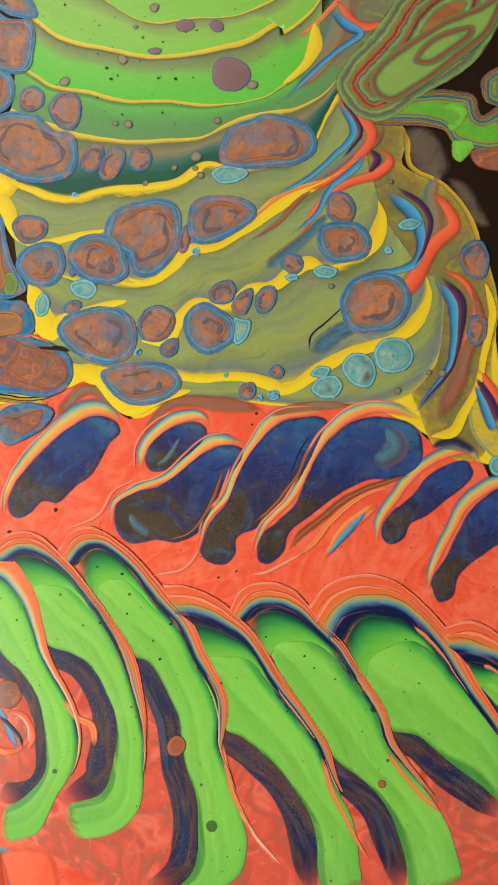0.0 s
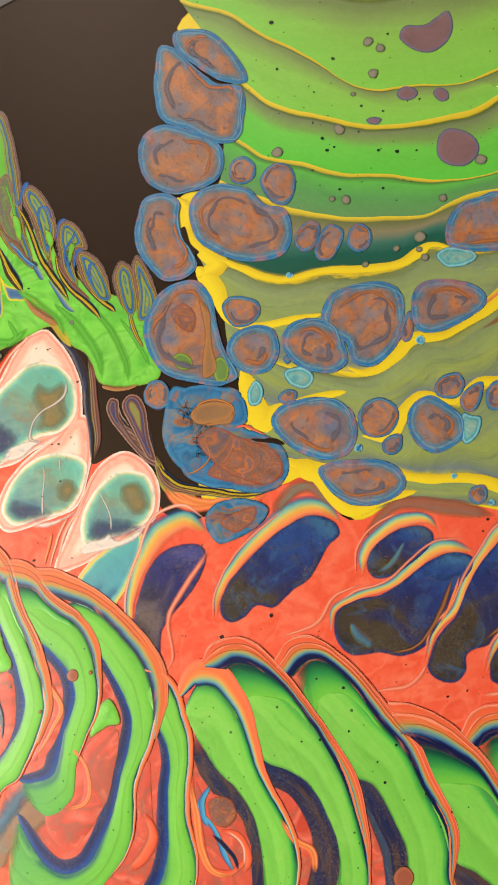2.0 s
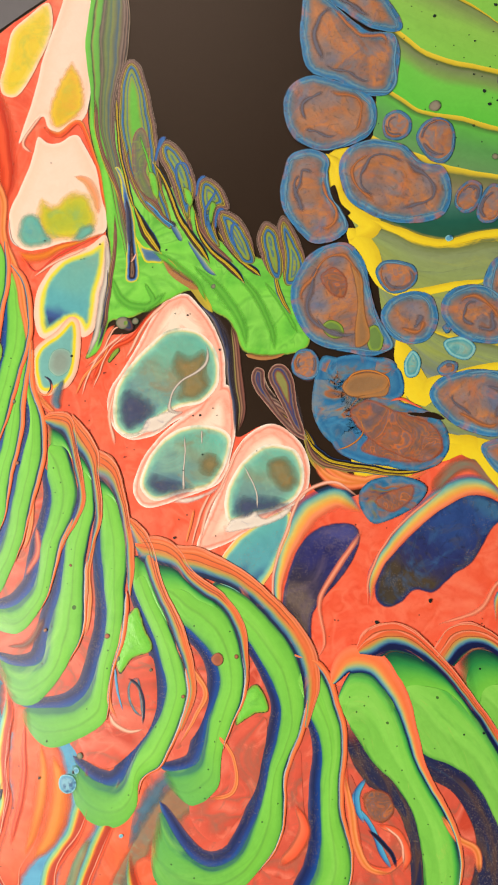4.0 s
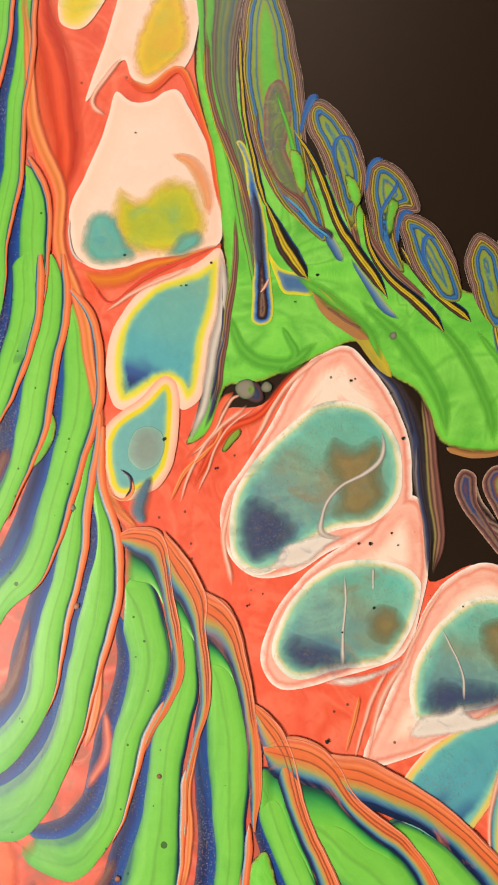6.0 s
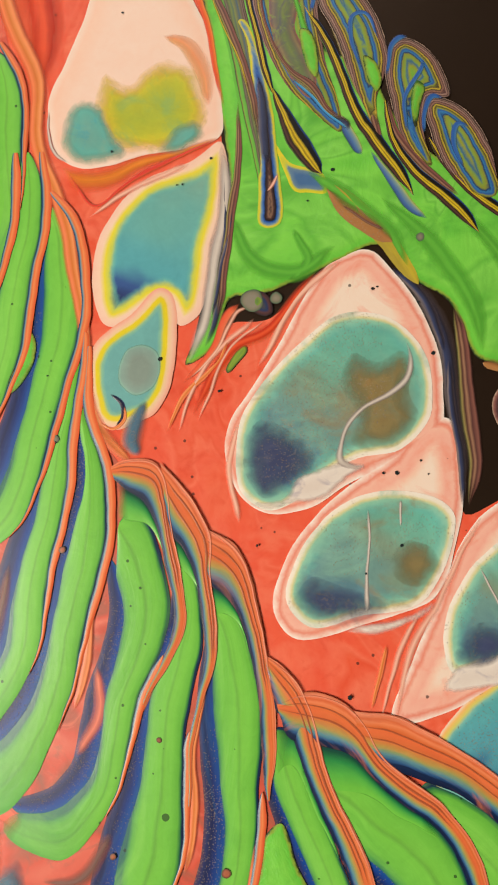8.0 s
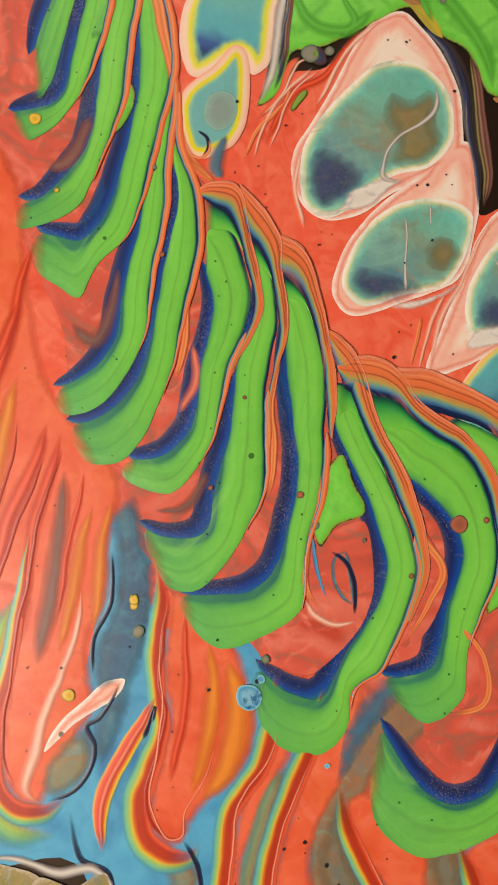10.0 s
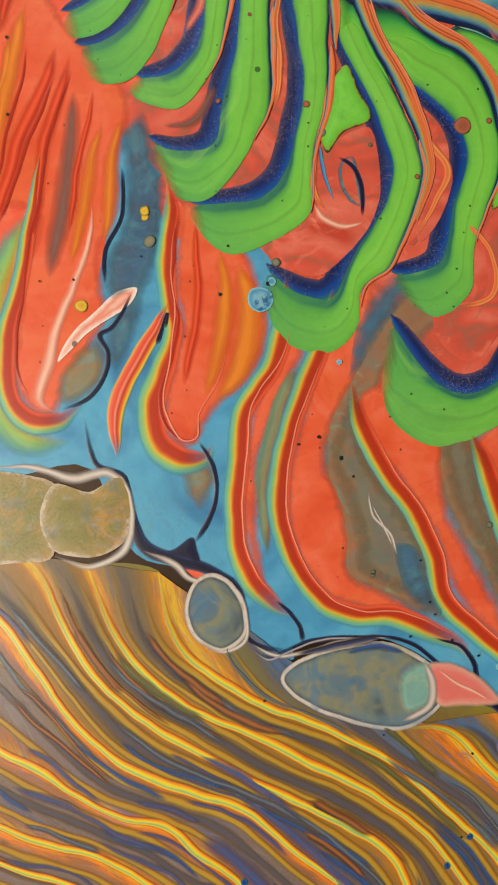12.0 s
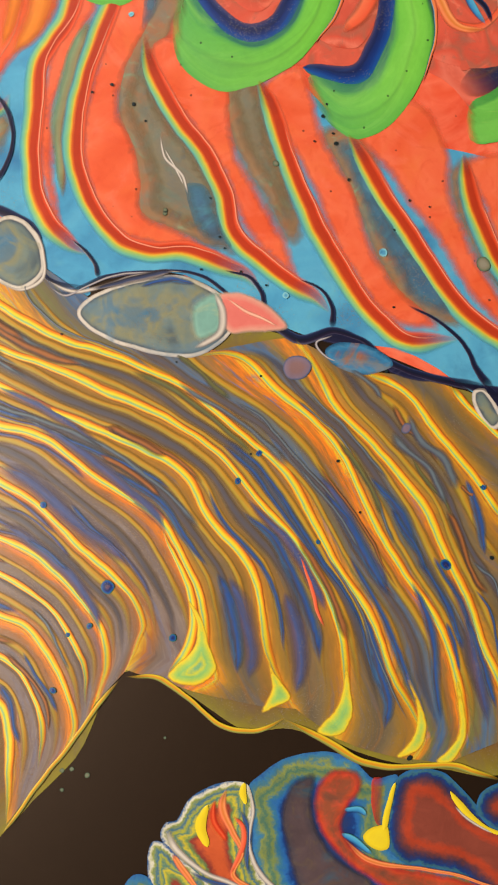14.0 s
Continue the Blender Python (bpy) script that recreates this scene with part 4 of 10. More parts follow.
patch("paint_bed", "red_core", 1.1, [(-225.0, 188.9), (-219.7, 154.6), (-209.5, 117.5), (-199.8, 95.8), (-195.1, 74.5), (-188.2, 64.2), (-172.1, 50.2), (-160.3, 27.7), (-142.5, 20.5), (-125.1, 12.0), (-107.9, -3.0), (-95.5, -9.9), (-68.2, 0.2), (-55.3, 0.2), (-34.8, -14.1), (-14.9, -24.6), (3.1, -17.6), (13.6, -26.2), (28.0, -19.3), (42.0, -21.0), (55.6, -34.6), (72.7, -37.9), (69.6, -101.2), (-45, -100), (-77.5, -83.7), (-92.4, -69.8), (-117.2, -68.6), (-137.0, -66.1), (-149.4, -58.4), (-164.6, -46.9), (-175.0, -31.5), (-187.9, -26.5), (-199.7, -13.5), (-217.3, 9.0), (-194.5, -1.3), (-209.3, 10.4), (-217.0, 20.4), (-220.3, 35.4), (-227.3, 49.3), (-235.5, 63.2), (-268, 80), (-250, 145)], dome=0.0)
patch("paint_bed", "sky_blue", 0.8, [(-206.1, -3.2), (-200.3, -1.7), (-193.9, -12.6), (-198.6, -17.8), (-193.1, -30.0), (-175.9, -29.5), (-155.8, -48.3), (-151.9, -61.0), (-124.6, -69.9), (-107.4, -83.8), (-75.4, -91.3), (-76.4, -140.8), (-100.5, -131.1), (-122.3, -127.4), (-145.4, -115.2), (-166.0, -116.4), (-165.6, -118.8), (-175.1, -118.2), (-185.3, -102.3), (-200.1, -98.3), (-210.7, -80.8), (-233.0, -81.9), (-237.4, -46.5), (-217.7, -62.9), (-210.1, -40.5)], dome=0.0)
patch("paint_bed", "brown_bed", 0.9, [(-239.4, -101.5), (-210.9, -101.2), (-195.1, -101.6), (-187.2, -115.3), (-167.9, -120.1), (-161.0, -128.7), (-133.2, -126.2), (-112.6, -133.5), (-100.6, -139.6), (-84.9, -139.6), (-76.5, -145.6), (-72.1, -164.8), (-74.4, -217.4), (-80.3, -219.7), (-95.5, -218.6), (-113.1, -214.0), (-124.8, -210.5), (-133.1, -210.5), (-144.8, -203.6), (-151.9, -199.6), (-157.8, -199.0), (-168.2, -216.3), (-183.0, -232.2), (-189.8, -241.2), (-250, -190), (-262, -110)], dome=0.0)
patch("paint_bed", "yellow", 1, [(-109.1, 215.2), (-82.2, 231.8), (13.0, 215.6), (16.8, 201.9), (19.0, 188.5), (20.7, 168.8), (26.0, 153.7), (41.4, 146.9), (46.8, 132.2), (61.8, 123.7), (72.1, 99.3), (74.5, 71.9), (72.5, 30.7), (58.3, 34.4), (47.6, 41.9), (31.3, 49.6), (-0.2, 49.9), (-28.3, 54.0), (-45.2, 46.5), (-58.8, 62.0), (-72.1, 56.3), (-80.6, 49.8), (-91.4, 47.8), (-95.4, 58.6), (-81.3, 71.6), (-83.5, 95.8), (-88.2, 112.9), (-96.1, 123.6), (-90.7, 132.4), (-102.3, 136.4), (-104.9, 152.5), (-91.5, 156.3), (-91.1, 170.6), (-84.4, 172.5), (-81.0, 189.0)], dome=0.0)
patch("paint_bed", "mustard", 1.3, [(26.3, 168.6), (31.8, 153.5), (41.6, 152.2), (47.2, 144.7), (45.9, 134.3), (56.2, 127.9), (63.6, 121.6), (68.8, 109.3), (73.8, 97.3), (74.9, 79.6), (72.2, 62.4), (69.1, 34.4), (61.7, 30.7), (51.2, 38.2), (47.9, 49.4), (41.0, 64.7), (30.6, 98.1), (23.5, 126.6), (19.9, 143.3)], dome=0.0)

# striped fan of green and olive bands
FAN_0 = [(-109.9, 232.7), (-78.2, 229.4), (-42.9, 226.1), (-23.7, 227.7), (1.1, 229.0)]
FAN_1 = [(-109.6, 226.1), (-95.8, 221.8), (-85.7, 216.7), (-75.7, 210.0), (-61.9, 201.6), (-50.3, 193.6), (-40.7, 190.7), (-23.7, 191.9), (-10.6, 192.7), (-3.1, 195.6), (3.7, 200.1), (10.9, 208.9)]
FAN_2 = [(-88.7, 197.6), (-84.1, 193.3), (-81.1, 191.1), (-75.1, 186.8), (-61.6, 182.0), (-50.1, 179.1), (-38.8, 177.9), (-27.5, 178.1), (-16.3, 181.1), (-5.1, 184.4), (4.2, 189.3), (4.6, 185.0), (12.7, 192.0), (18.8, 198.5)]
FAN_3 = [(-91.3, 175.7), (-85.3, 172.1), (-76.6, 167.3), (-61.2, 163.6), (-49.9, 160.9), (-33.1, 159.6), (-9.1, 158.3), (0.1, 161.2), (2.4, 163.3), (10.4, 170.2), (15.7, 176.6), (17.6, 186.3)]
FAN_4 = [(-91.6, 158.4), (-76.2, 152.1), (-70.4, 149.1), (-60.9, 146.6), (-42.3, 145.5), (-25.7, 145.7), (-16.5, 150.5), (-7.3, 153.4), (3.7, 155.6), (10.3, 156.7), (19.2, 161.3), (24.3, 167.6)]
FAN_5 = [(-101.4, 137.4), (-92.6, 131.4), (-83.0, 127.5), (-69.8, 124.5), (-56.9, 126.8), (-42.1, 128.3), (-31.1, 129.8), (-25.7, 133.0), (-21.1, 135.9), (-12.9, 134.3), (-0.3, 134.8), (8.1, 135.2), (14.0, 141.4), (19.1, 150.7), (24.1, 161.2)]
FAN_6 = [(-92.3, 122.6), (-82.4, 108.1), (-71.0, 95.8), (-54.5, 94.0), (-41.8, 93.8), (-32.9, 98.8), (-27.5, 105.0), (-16.7, 106.2), (-7.7, 112.0), (-0.5, 118.6), (8.8, 124.3), (19.7, 129.8), (33.4, 137.7)]
FAN_7 = [(-83.7, 90.1), (-72.4, 80.9), (-48.9, 81.1), (-38.1, 72.1), (-31.0, 79.5), (-25.7, 85.9), (-14.2, 84.7), (-8.0, 89.7), (0.1, 91.0), (12.5, 100.0), (19.2, 97.3), (30.7, 101.1), (36.2, 109.0), (37.2, 118.1)]
FAN_8 = [(-77.6, 71.6), (-66.6, 62.6), (-55.8, 61.0), (-41.6, 63.0), (-27.5, 61.5), (-10.0, 60.3), (0.3, 57.5), (14.9, 62.1), (26.2, 67.7), (41.2, 73.3), (47.9, 78.1), (52.0, 87.8), (51.6, 93.7)]
FAN_9 = [(-73.8, 62.5), (-59.3, 57.4), (-41.5, 49.7), (-24.0, 52.6), (-0.2, 50.8), (22.1, 50.0), (36.9, 51.0), (48.1, 55.1), (55.9, 68.3), (57.4, 83.8), (55.0, 93.7)]
loft("paint_band", "light_green_band", 2, FAN_0, FAN_1)
loft("paint_band", "light_green_band", 2, FAN_1, FAN_2)
loft("paint_band", "green_band", 2, FAN_2, FAN_3)
loft("paint_band", "dim_green_band", 2, FAN_3, FAN_4)
loft("paint_band", "teal_band", 2, FAN_4, FAN_5)
loft("paint_band", "olive_band", 2, FAN_5, FAN_6)
loft("paint_band", "olive_band", 2, FAN_6, FAN_7)
loft("paint_band", "olive_band", 2, FAN_7, FAN_8)
loft("paint_band", "olive_band", 2, FAN_8, FAN_9)
run("paint_vein", "yellow", 3, [(-92.6, 131.4, 1.9), (-83.0, 127.3, 2.6), (-69.8, 124.1, 2.2), (-56.9, 126.4, 2.2), (-42.1, 128.1, 2.6), (-31.1, 129.4, 2.9), (-25.7, 132.8, 3.6), (-21.1, 135.7, 1.8), (-12.9, 134.1, 1.4), (-0.3, 134.6, 1.8), (8.1, 135.2, 1.6), (14.0, 140.9, 1.6)])
run("paint_vein", "yellow", 3, [(-98.2, 128.5, 5.7), (-92.2, 120.7, 6.4), (-88.1, 111.0, 3.0), (-78.7, 108.1, 2.6), (-69.5, 109.1, 2.6), (-56.6, 112.5, 1.8)])
run("paint_vein", "yellow", 3, [(-48.2, 95.0, 2.5), (-41.8, 93.4, 2.9), (-32.9, 98.3, 4.0), (-27.5, 104.5, 4.3), (-16.7, 106.0, 2.5), (-7.8, 111.5, 3.6), (-0.5, 118.2, 5.3), (8.8, 123.9, 4.6), (19.7, 129.1, 2.3), (31.4, 136.3, 1.5)])
run("paint_vein", "yellow", 3, [(-82.9, 93.9, 3.7), (-78.9, 84.5, 7.3), (-74.2, 77.2, 8.0), (-70.6, 80.9, 3.6), (-49.0, 86.6, 2.5)])
run("paint_vein", "yellow", 3, [(-43.5, 72.9, 2.9), (-34.6, 72.1, 3.9), (-31.0, 79.5, 5.0), (-25.7, 85.6, 2.8), (-14.2, 84.7, 2.5), (-8.0, 90.7, 2.8), (0.1, 90.6, 3.8), (12.5, 99.4, 5.0), (19.2, 97.1, 1.5), (30.6, 100.7, 2.3), (36.1, 108.0, 5.7), (37.5, 115.0, 5.0), (36.5, 121.2, 1.9)])
run("paint_vein", "yellow", 3, [(-70.2, 64.4, 5.4), (-59.4, 61.0, 7.2), (-48.7, 62.9, 1.8), (-27.5, 60.0, 2.8), (-10.1, 59.6, 3.1), (0.3, 56.9, 4.5), (3.6, 55.5, 3.7), (14.9, 61.5, 4.5), (26.2, 67.2, 3.7), (41.2, 72.8, 3.4), (48.5, 78.1, 4.8), (52.5, 86.8, 3.4), (52.1, 92.7, 1.9)])
run("paint_vein", "yellow", 3, [(-105.8, 152.5, 1.9), (-101.8, 148.4, 2.7), (-102.1, 140.4, 2.7), (-96.4, 133.4, 4.9), (-90.6, 128.5, 5.7), (-98.0, 124.6, 5.7)])
run("paint_vein", "yellow", 3, [(-72.1, 56.3, 5.8), (-60.8, 62.0, 5.7), (-47.1, 50.3, 5.7), (-37.7, 52.1, 3.0), (-26.4, 55.9, 2.3)])
run("paint_vein", "yellow", 3, [(51.2, 39.7, 2.2), (59.4, 40.9, 3.6), (64.0, 49.3, 2.6), (68.5, 60.5, 2.2), (73.0, 79.7, 2.6), (71.7, 91.4, 1.9)])
# edge colours on the fan
run("paint_streak", "coral_line", 3, [(23.2, 160.6, 2.0), (27.9, 154.7, 4.3), (33.7, 148.2, 5.5), (34.5, 142.9, 5.0), (29.5, 135.7, 4.6), (19.7, 128.7, 3.5), (11.9, 124.8, 1.5)])
run("paint_streak", "sky_line", 3.4, [(24.1, 156.9, 2.0), (27.9, 150.5, 3.1), (28.1, 144.1, 3.1), (21.8, 138.0, 2.7), (11.9, 128.9, 1.9), (2.2, 122.9, 1.2)])
run("paint_streak", "plum_line", 3.6, [(25.1, 158.0, 0.8), (30.2, 150.4, 1.6), (30.6, 144.1, 1.6), (24.7, 136.9, 1.2)])
run("paint_streak", "coral_line", 3, [(37.7, 140.3, 1.9), (41.5, 135.5, 4.2), (37.1, 130.4, 4.6), (25.4, 126.5, 3.9), (15.7, 118.5, 3.1), (9.8, 108.5, 1.5)])
run("paint_streak", "sky_line", 3.4, [(33.0, 137.7, 2.7), (29.4, 132.6, 3.5), (21.6, 126.6, 2.7), (15.6, 116.5, 1.9), (7.9, 110.6, 1.2)])
run("paint_streak", "plum_line", 3.6, [(34.4, 139.2, 1.5), (37.2, 135.6, 3.1), (34.2, 130.5, 1.5)])
run("paint_streak", "coral_line", 3, [(54.2, 123.8, 2.3), (59.6, 117.6, 4.9), (61.3, 111.5, 6.0), (56.3, 105.6, 6.4), (50.4, 97.7, 7.2), (45.5, 89.9, 6.8), (41.5, 84.0, 1.9)])
run("paint_streak", "sky_line", 3.4, [(38.9, 124.2, 2.7), (45.4, 118.9, 5.3), (49.1, 113.8, 5.3), (51.3, 105.7, 4.2), (48.6, 98.7, 3.4), (40.0, 95.9, 2.6), (30.5, 94.5, 1.5)])
run("paint_streak", "plum_line", 3.6, [(42.7, 126.1, 1.5), (51.1, 118.8, 2.7), (54.1, 111.6, 2.3), (51.9, 102.7, 1.5), (47.6, 96.8, 0.9)])
run("paint_streak", "coral_line", 3, [(56.9, 96.0, 1.9), (64.3, 91.5, 3.0), (68.0, 82.7, 3.7), (64.8, 70.1, 4.1), (61.2, 62.5, 2.9)])
run("paint_streak", "sky_line", 3.4, [(54.5, 91.7, 2.2), (59.4, 85.7, 4.5), (61.0, 76.0, 3.3), (59.5, 66.4, 2.6), (53.6, 55.0, 2.2), (46.9, 47.6, 1.5)])
run("paint_streak", "plum_line", 3.6, [(55.9, 93.6, 1.5), (62.5, 85.7, 3.4), (63.3, 77.9, 2.6), (61.8, 68.3, 1.1), (55.5, 56.9, 1.1), (47.8, 47.9, 0.9)])
patch("paint_streak", "olive_band", 2, [(66.0, 54.9), (68.1, 53.0), (74.8, 39.9), (74.3, 30.7), (69.1, 34.4), (64.9, 41.8)], rim=3)
run("paint_streak", "sky_line", 3.4, [(66.1, 56.8, 1.5), (68.9, 50.2, 3.3), (72.7, 40.8, 4.0)])
run("paint_streak", "plum_line", 3.6, [(66.6, 59.0, 1.5), (70.8, 52.0, 3.3), (75.0, 43.6, 3.6)])
run("paint_streak", "coral_line", 3, [(67.6, 62.1, 1.5), (71.9, 54.8, 3.6), (76.0, 46.4, 4.0)])
run("paint_streak", "orange_line", 3, [(-7.6, 113.9, 1.2), (4.1, 122.9, 2.3), (15.8, 127.8, 1.9), (31.4, 134.7, 1.2)])
run("paint_streak", "slate_run", 3, [(-1.8, 96.6, 4.6), (11.7, 108.5, 5.8), (19.5, 116.4, 3.8)])
run("paint_streak", "slate_run", 3, [(15.0, 70.8, 1.9), (26.4, 76.5, 7.5), (20.7, 74.6, 5.6)])
run("paint_streak", "orange_line", 3, [(10.6, 182.2, 1.6), (16.6, 188.6, 2.4), (24.8, 197.2, 2.8), (28.9, 203.7, 2.8)])
run("paint_streak", "coral_line", 3, [(22.8, 197.2, 2.8), (32.6, 185.8, 5.2), (42.5, 187.7, 2.4)])
run("paint_streak", "sky_line", 3.4, [(20.7, 192.9, 2.0), (28.6, 186.0, 4.4), (32.5, 183.2, 3.2), (24.4, 177.4, 2.4), (14.4, 169.0, 2.0), (4.4, 158.6, 1.0)])
run("paint_streak", "grey_strip", 2.9, [(27.0, 206.0, 10.1), (24.6, 188.3, 14.0), (18.4, 173.2, 9.9), (8.4, 162.7, 4.0)])
run("paint_streak", "yellow", 3.2, [(15.8, 188.6, 2.0), (16.5, 179.8, 5.2), (13.5, 173.4, 3.2), (4.4, 165.0, 1.6)])
patch("paint_bed", "olive_soft", 1.4, [(14.5, 178.6), (19.5, 192.5), (30.0, 203.3), (47.0, 205.5), (52.6, 198.7), (39.8, 183.7), (27.6, 168.2), (24.7, 156.2), (17.8, 159.5)], rim=5)
patch("paint_swirl", "smoke_lobe", 2.0, [(45.9, 147.1), (53.6, 147.5), (58.9, 141.5), (61.8, 131.2), (57.8, 127.0), (49.6, 130.8), (47.1, 136.7)], rim=5)
patch("paint_swirl", "smoke_lobe", 2.0, [(60.7, 128.3), (67.3, 126.8), (72.1, 118.6), (73.9, 110.9), (68.5, 111.3), (63.9, 119.7)], rim=5)
run("paint_streak", "edge_curl", 2.8, [(44.6, 148.6, 0.8), (47.2, 142.6, 2.1), (48.4, 133.7, 1.9), (57.8, 127.0, 1.9), (65.2, 118.4, 2.1), (68.5, 109.9, 1.9), (71.4, 99.9, 1.1)])
run("paint_streak", "brown_strip", 2.9, [(39.2, 150.5, 1.3), (36.9, 142.5, 3.2), (27.4, 135.3, 3.2), (13.8, 125.6, 2.7), (0.5, 112.3, 2.1), (-7.1, 106.4, 1.1)])
run("paint_streak", "grey_strip", 2.8, [(59.3, 131.4, 1.9), (54.3, 122.7, 6.6), (55.4, 110.9, 8.0), (51.0, 99.7, 6.6), (45.1, 93.2, 4.0)])
run("paint_streak", "brown_strip", 3.2, [(66.2, 90.8, 1.3), (68.8, 77.2, 4.5), (62.9, 63.6, 6.1), (58.6, 52.4, 6.6), (54.6, 44.5, 5.3)])
patch("paint_pool", "slate_pool", 2.9, [(13.0, 68.6), (16.8, 75.4), (24.9, 79.2), (29.1, 74.5), (23.8, 70.4), (16.9, 66.6)], rim=4)
run("paint_seam", "navy_line", 3.1, [(25.9, 86.1, 0.4), (19.3, 79.6, 0.7), (13.6, 74.1, 0.8), (13.0, 68.9, 0.5)])
# folded lobes at the fan's far edge
patch("paint_swirl", "swirl", 3.4, [(26.0, 156.9), (22.6, 164.5), (26.3, 171.9), (36.5, 183.5), (48.9, 200.7), (65.1, 209.1), (84.7, 203.9), (80.9, 186.4), (73.5, 173.6), (63.4, 165.4), (51.5, 157.6), (43.5, 151.9), (33.7, 150.5)], rim=14)
patch("paint_swirl", "finger", 3, [(33.7, 150.5), (41.7, 157.5), (51.5, 160.4), (63.2, 161.1), (70.9, 158.8), (73.5, 151.3), (80.4, 154.3), (80.6, 139.7), (62.5, 141.2), (59.7, 145.4), (51.1, 147.7)], rim=6)
patch("paint_swirl", "leaf", 3.4, [(59.1, 154.9), (65.0, 156.8), (68.7, 153.6), (67.6, 149.4), (62.6, 145.3), (60.8, 147.5), (65.8, 151.5)])
patch("paint_swirl", "leaf", 3, [(62.5, 142.2), (68.4, 144.1), (80.2, 151.1), (79.9, 144.9), (70.1, 139.5), (65.0, 133.8), (62.3, 136.0)])
patch("paint_swirl", "rust_pool", 3, [(68.1, 137.9), (79.7, 140.7), (80.2, 131.4), (69.8, 132.7)])
patch("paint_swirl", "finger", 3, [(73.1, 165.1), (81.1, 169.1), (80.4, 154.3), (74.7, 156.5)], rim=6)
# cells on the fan

cell("brown_cell", [(-109.8, 213.1), (-104.5, 214.2), (-97.5, 212.7), (-91.4, 208.3), (-85.6, 199.6), (-84.1, 194.3), (-87.0, 192.9), (-94.8, 194.6), (-103.0, 201.1), (-108.7, 206.6)])
cell("brown_cell", [(-114.2, 208.5), (-109.2, 207.3), (-102.9, 200.5), (-94.8, 193.3), (-86.5, 191.9), (-83.9, 187.0), (-84.6, 178.7), (-87.3, 172.2), (-92.1, 171.0), (-98.0, 173.8), (-103.0, 177.0), (-111.9, 179.6), (-115.2, 187.7), (-116.5, 198.3)])
cell("brown_cell", [(-111.8, 178.4), (-103.0, 177.0), (-95.0, 173.3), (-91.6, 168.1), (-92.0, 159.4), (-97.3, 155.4), (-105.9, 153.5), (-112.7, 155.6), (-116.8, 158.7), (-120.6, 169.0), (-118.6, 175.2)])
cell("brown_cell", [(-115.5, 153.4), (-109.8, 154.3), (-104.8, 150.8), (-105.4, 146.4), (-104.3, 138.4), (-100.6, 133.4), (-98.2, 128.5), (-101.8, 124.6), (-109.4, 123.6), (-115.3, 128.6), (-119.6, 136.5), (-120.0, 144.5), (-118.3, 151.0)])
cell("brown_cell", [(-109.2, 120.7), (-98.9, 123.8), (-94.0, 118.7), (-91.4, 109.1), (-87.7, 99.5), (-84.4, 90.5), (-89.2, 87.8), (-98.5, 89.4), (-107.9, 92.2), (-113.0, 99.4), (-115.3, 108.0), (-113.7, 114.8)])
cell("brown_cell", [(-101.8, 147.4), (-99.1, 154.0), (-91.6, 156.8), (-82.0, 155.8), (-77.1, 150.2), (-70.4, 148.1), (-67.4, 142.1), (-68.2, 134.2), (-75.6, 130.4), (-85.0, 130.0), (-93.6, 133.4), (-99.5, 138.4)])
cell("brown_cell", [(-16.4, 135.8), (-17.0, 144.3), (-13.4, 149.5), (-7.5, 151.4), (-1.6, 153.8), (6.3, 153.2), (13.2, 149.8), (16.0, 145.5), (15.0, 139.2), (8.1, 134.2), (-3.6, 133.4), (-11.4, 134.0)])
cell("brown_cell", [(-87.3, 99.5), (-85.1, 105.8), (-78.7, 108.5), (-72.2, 106.8), (-70.7, 99.6), (-73.7, 93.9), (-79.2, 92.0), (-84.8, 94.2)])
cell("brown_cell", [(-69.7, 101.5), (-67.6, 107.6), (-60.3, 111.0), (-52.9, 108.7), (-49.2, 102.5), (-48.2, 96.9), (-51.8, 93.1), (-59.9, 92.5), (-66.4, 95.8)])
cell("brown_cell", [(-57.5, 112.0), (-54.9, 118.7), (-47.6, 122.1), (-39.3, 123.5), (-32.6, 120.6), (-31.1, 113.9), (-30.7, 107.3), (-33.8, 99.8), (-40.1, 95.1), (-46.4, 96.9), (-49.2, 103.1), (-55.6, 107.2)])
cell("brown_cell", [(-28.9, 116.7), (-25.7, 122.5), (-18.4, 124.4), (-11.2, 123.4), (-5.9, 119.6), (-5.0, 115.8), (-9.5, 111.1), (-16.7, 107.7), (-23.9, 106.7), (-27.5, 109.5)])
cell("brown_cell", [(-72.3, 77.2), (-69.7, 81.8), (-61.6, 84.3), (-52.6, 83.8), (-46.8, 80.2), (-44.9, 72.9), (-47.0, 67.5), (-54.1, 65.0), (-63.1, 66.3), (-68.5, 69.9)])
cell("brown_cell", [(-29.3, 77.7), (-27.5, 83.2), (-22.2, 85.6), (-16.0, 82.9), (-12.0, 79.3), (-11.7, 73.3), (-15.2, 70.6), (-21.3, 67.8), (-26.6, 70.4)])
cell("brown_cell", [(-57.6, 61.9), (-54.1, 64.3), (-45.2, 65.1), (-34.5, 63.7), (-30.1, 58.7), (-32.7, 53.4), (-41.5, 50.5), (-49.5, 52.2), (-54.8, 56.5)])
cell("brown_cell", [(23.6, 80.4), (22.8, 86.3), (26.7, 92.2), (34.3, 95.2), (41.8, 94.5), (46.4, 88.9), (46.2, 82.0), (41.3, 76.3), (33.8, 74.0), (27.3, 74.5)])
cell("brown_cell", [(15.5, 106.4), (16.5, 111.4), (23.3, 113.3), (30.9, 112.1), (34.6, 107.0), (32.6, 101.0), (26.8, 98.5), (20.2, 99.3)])
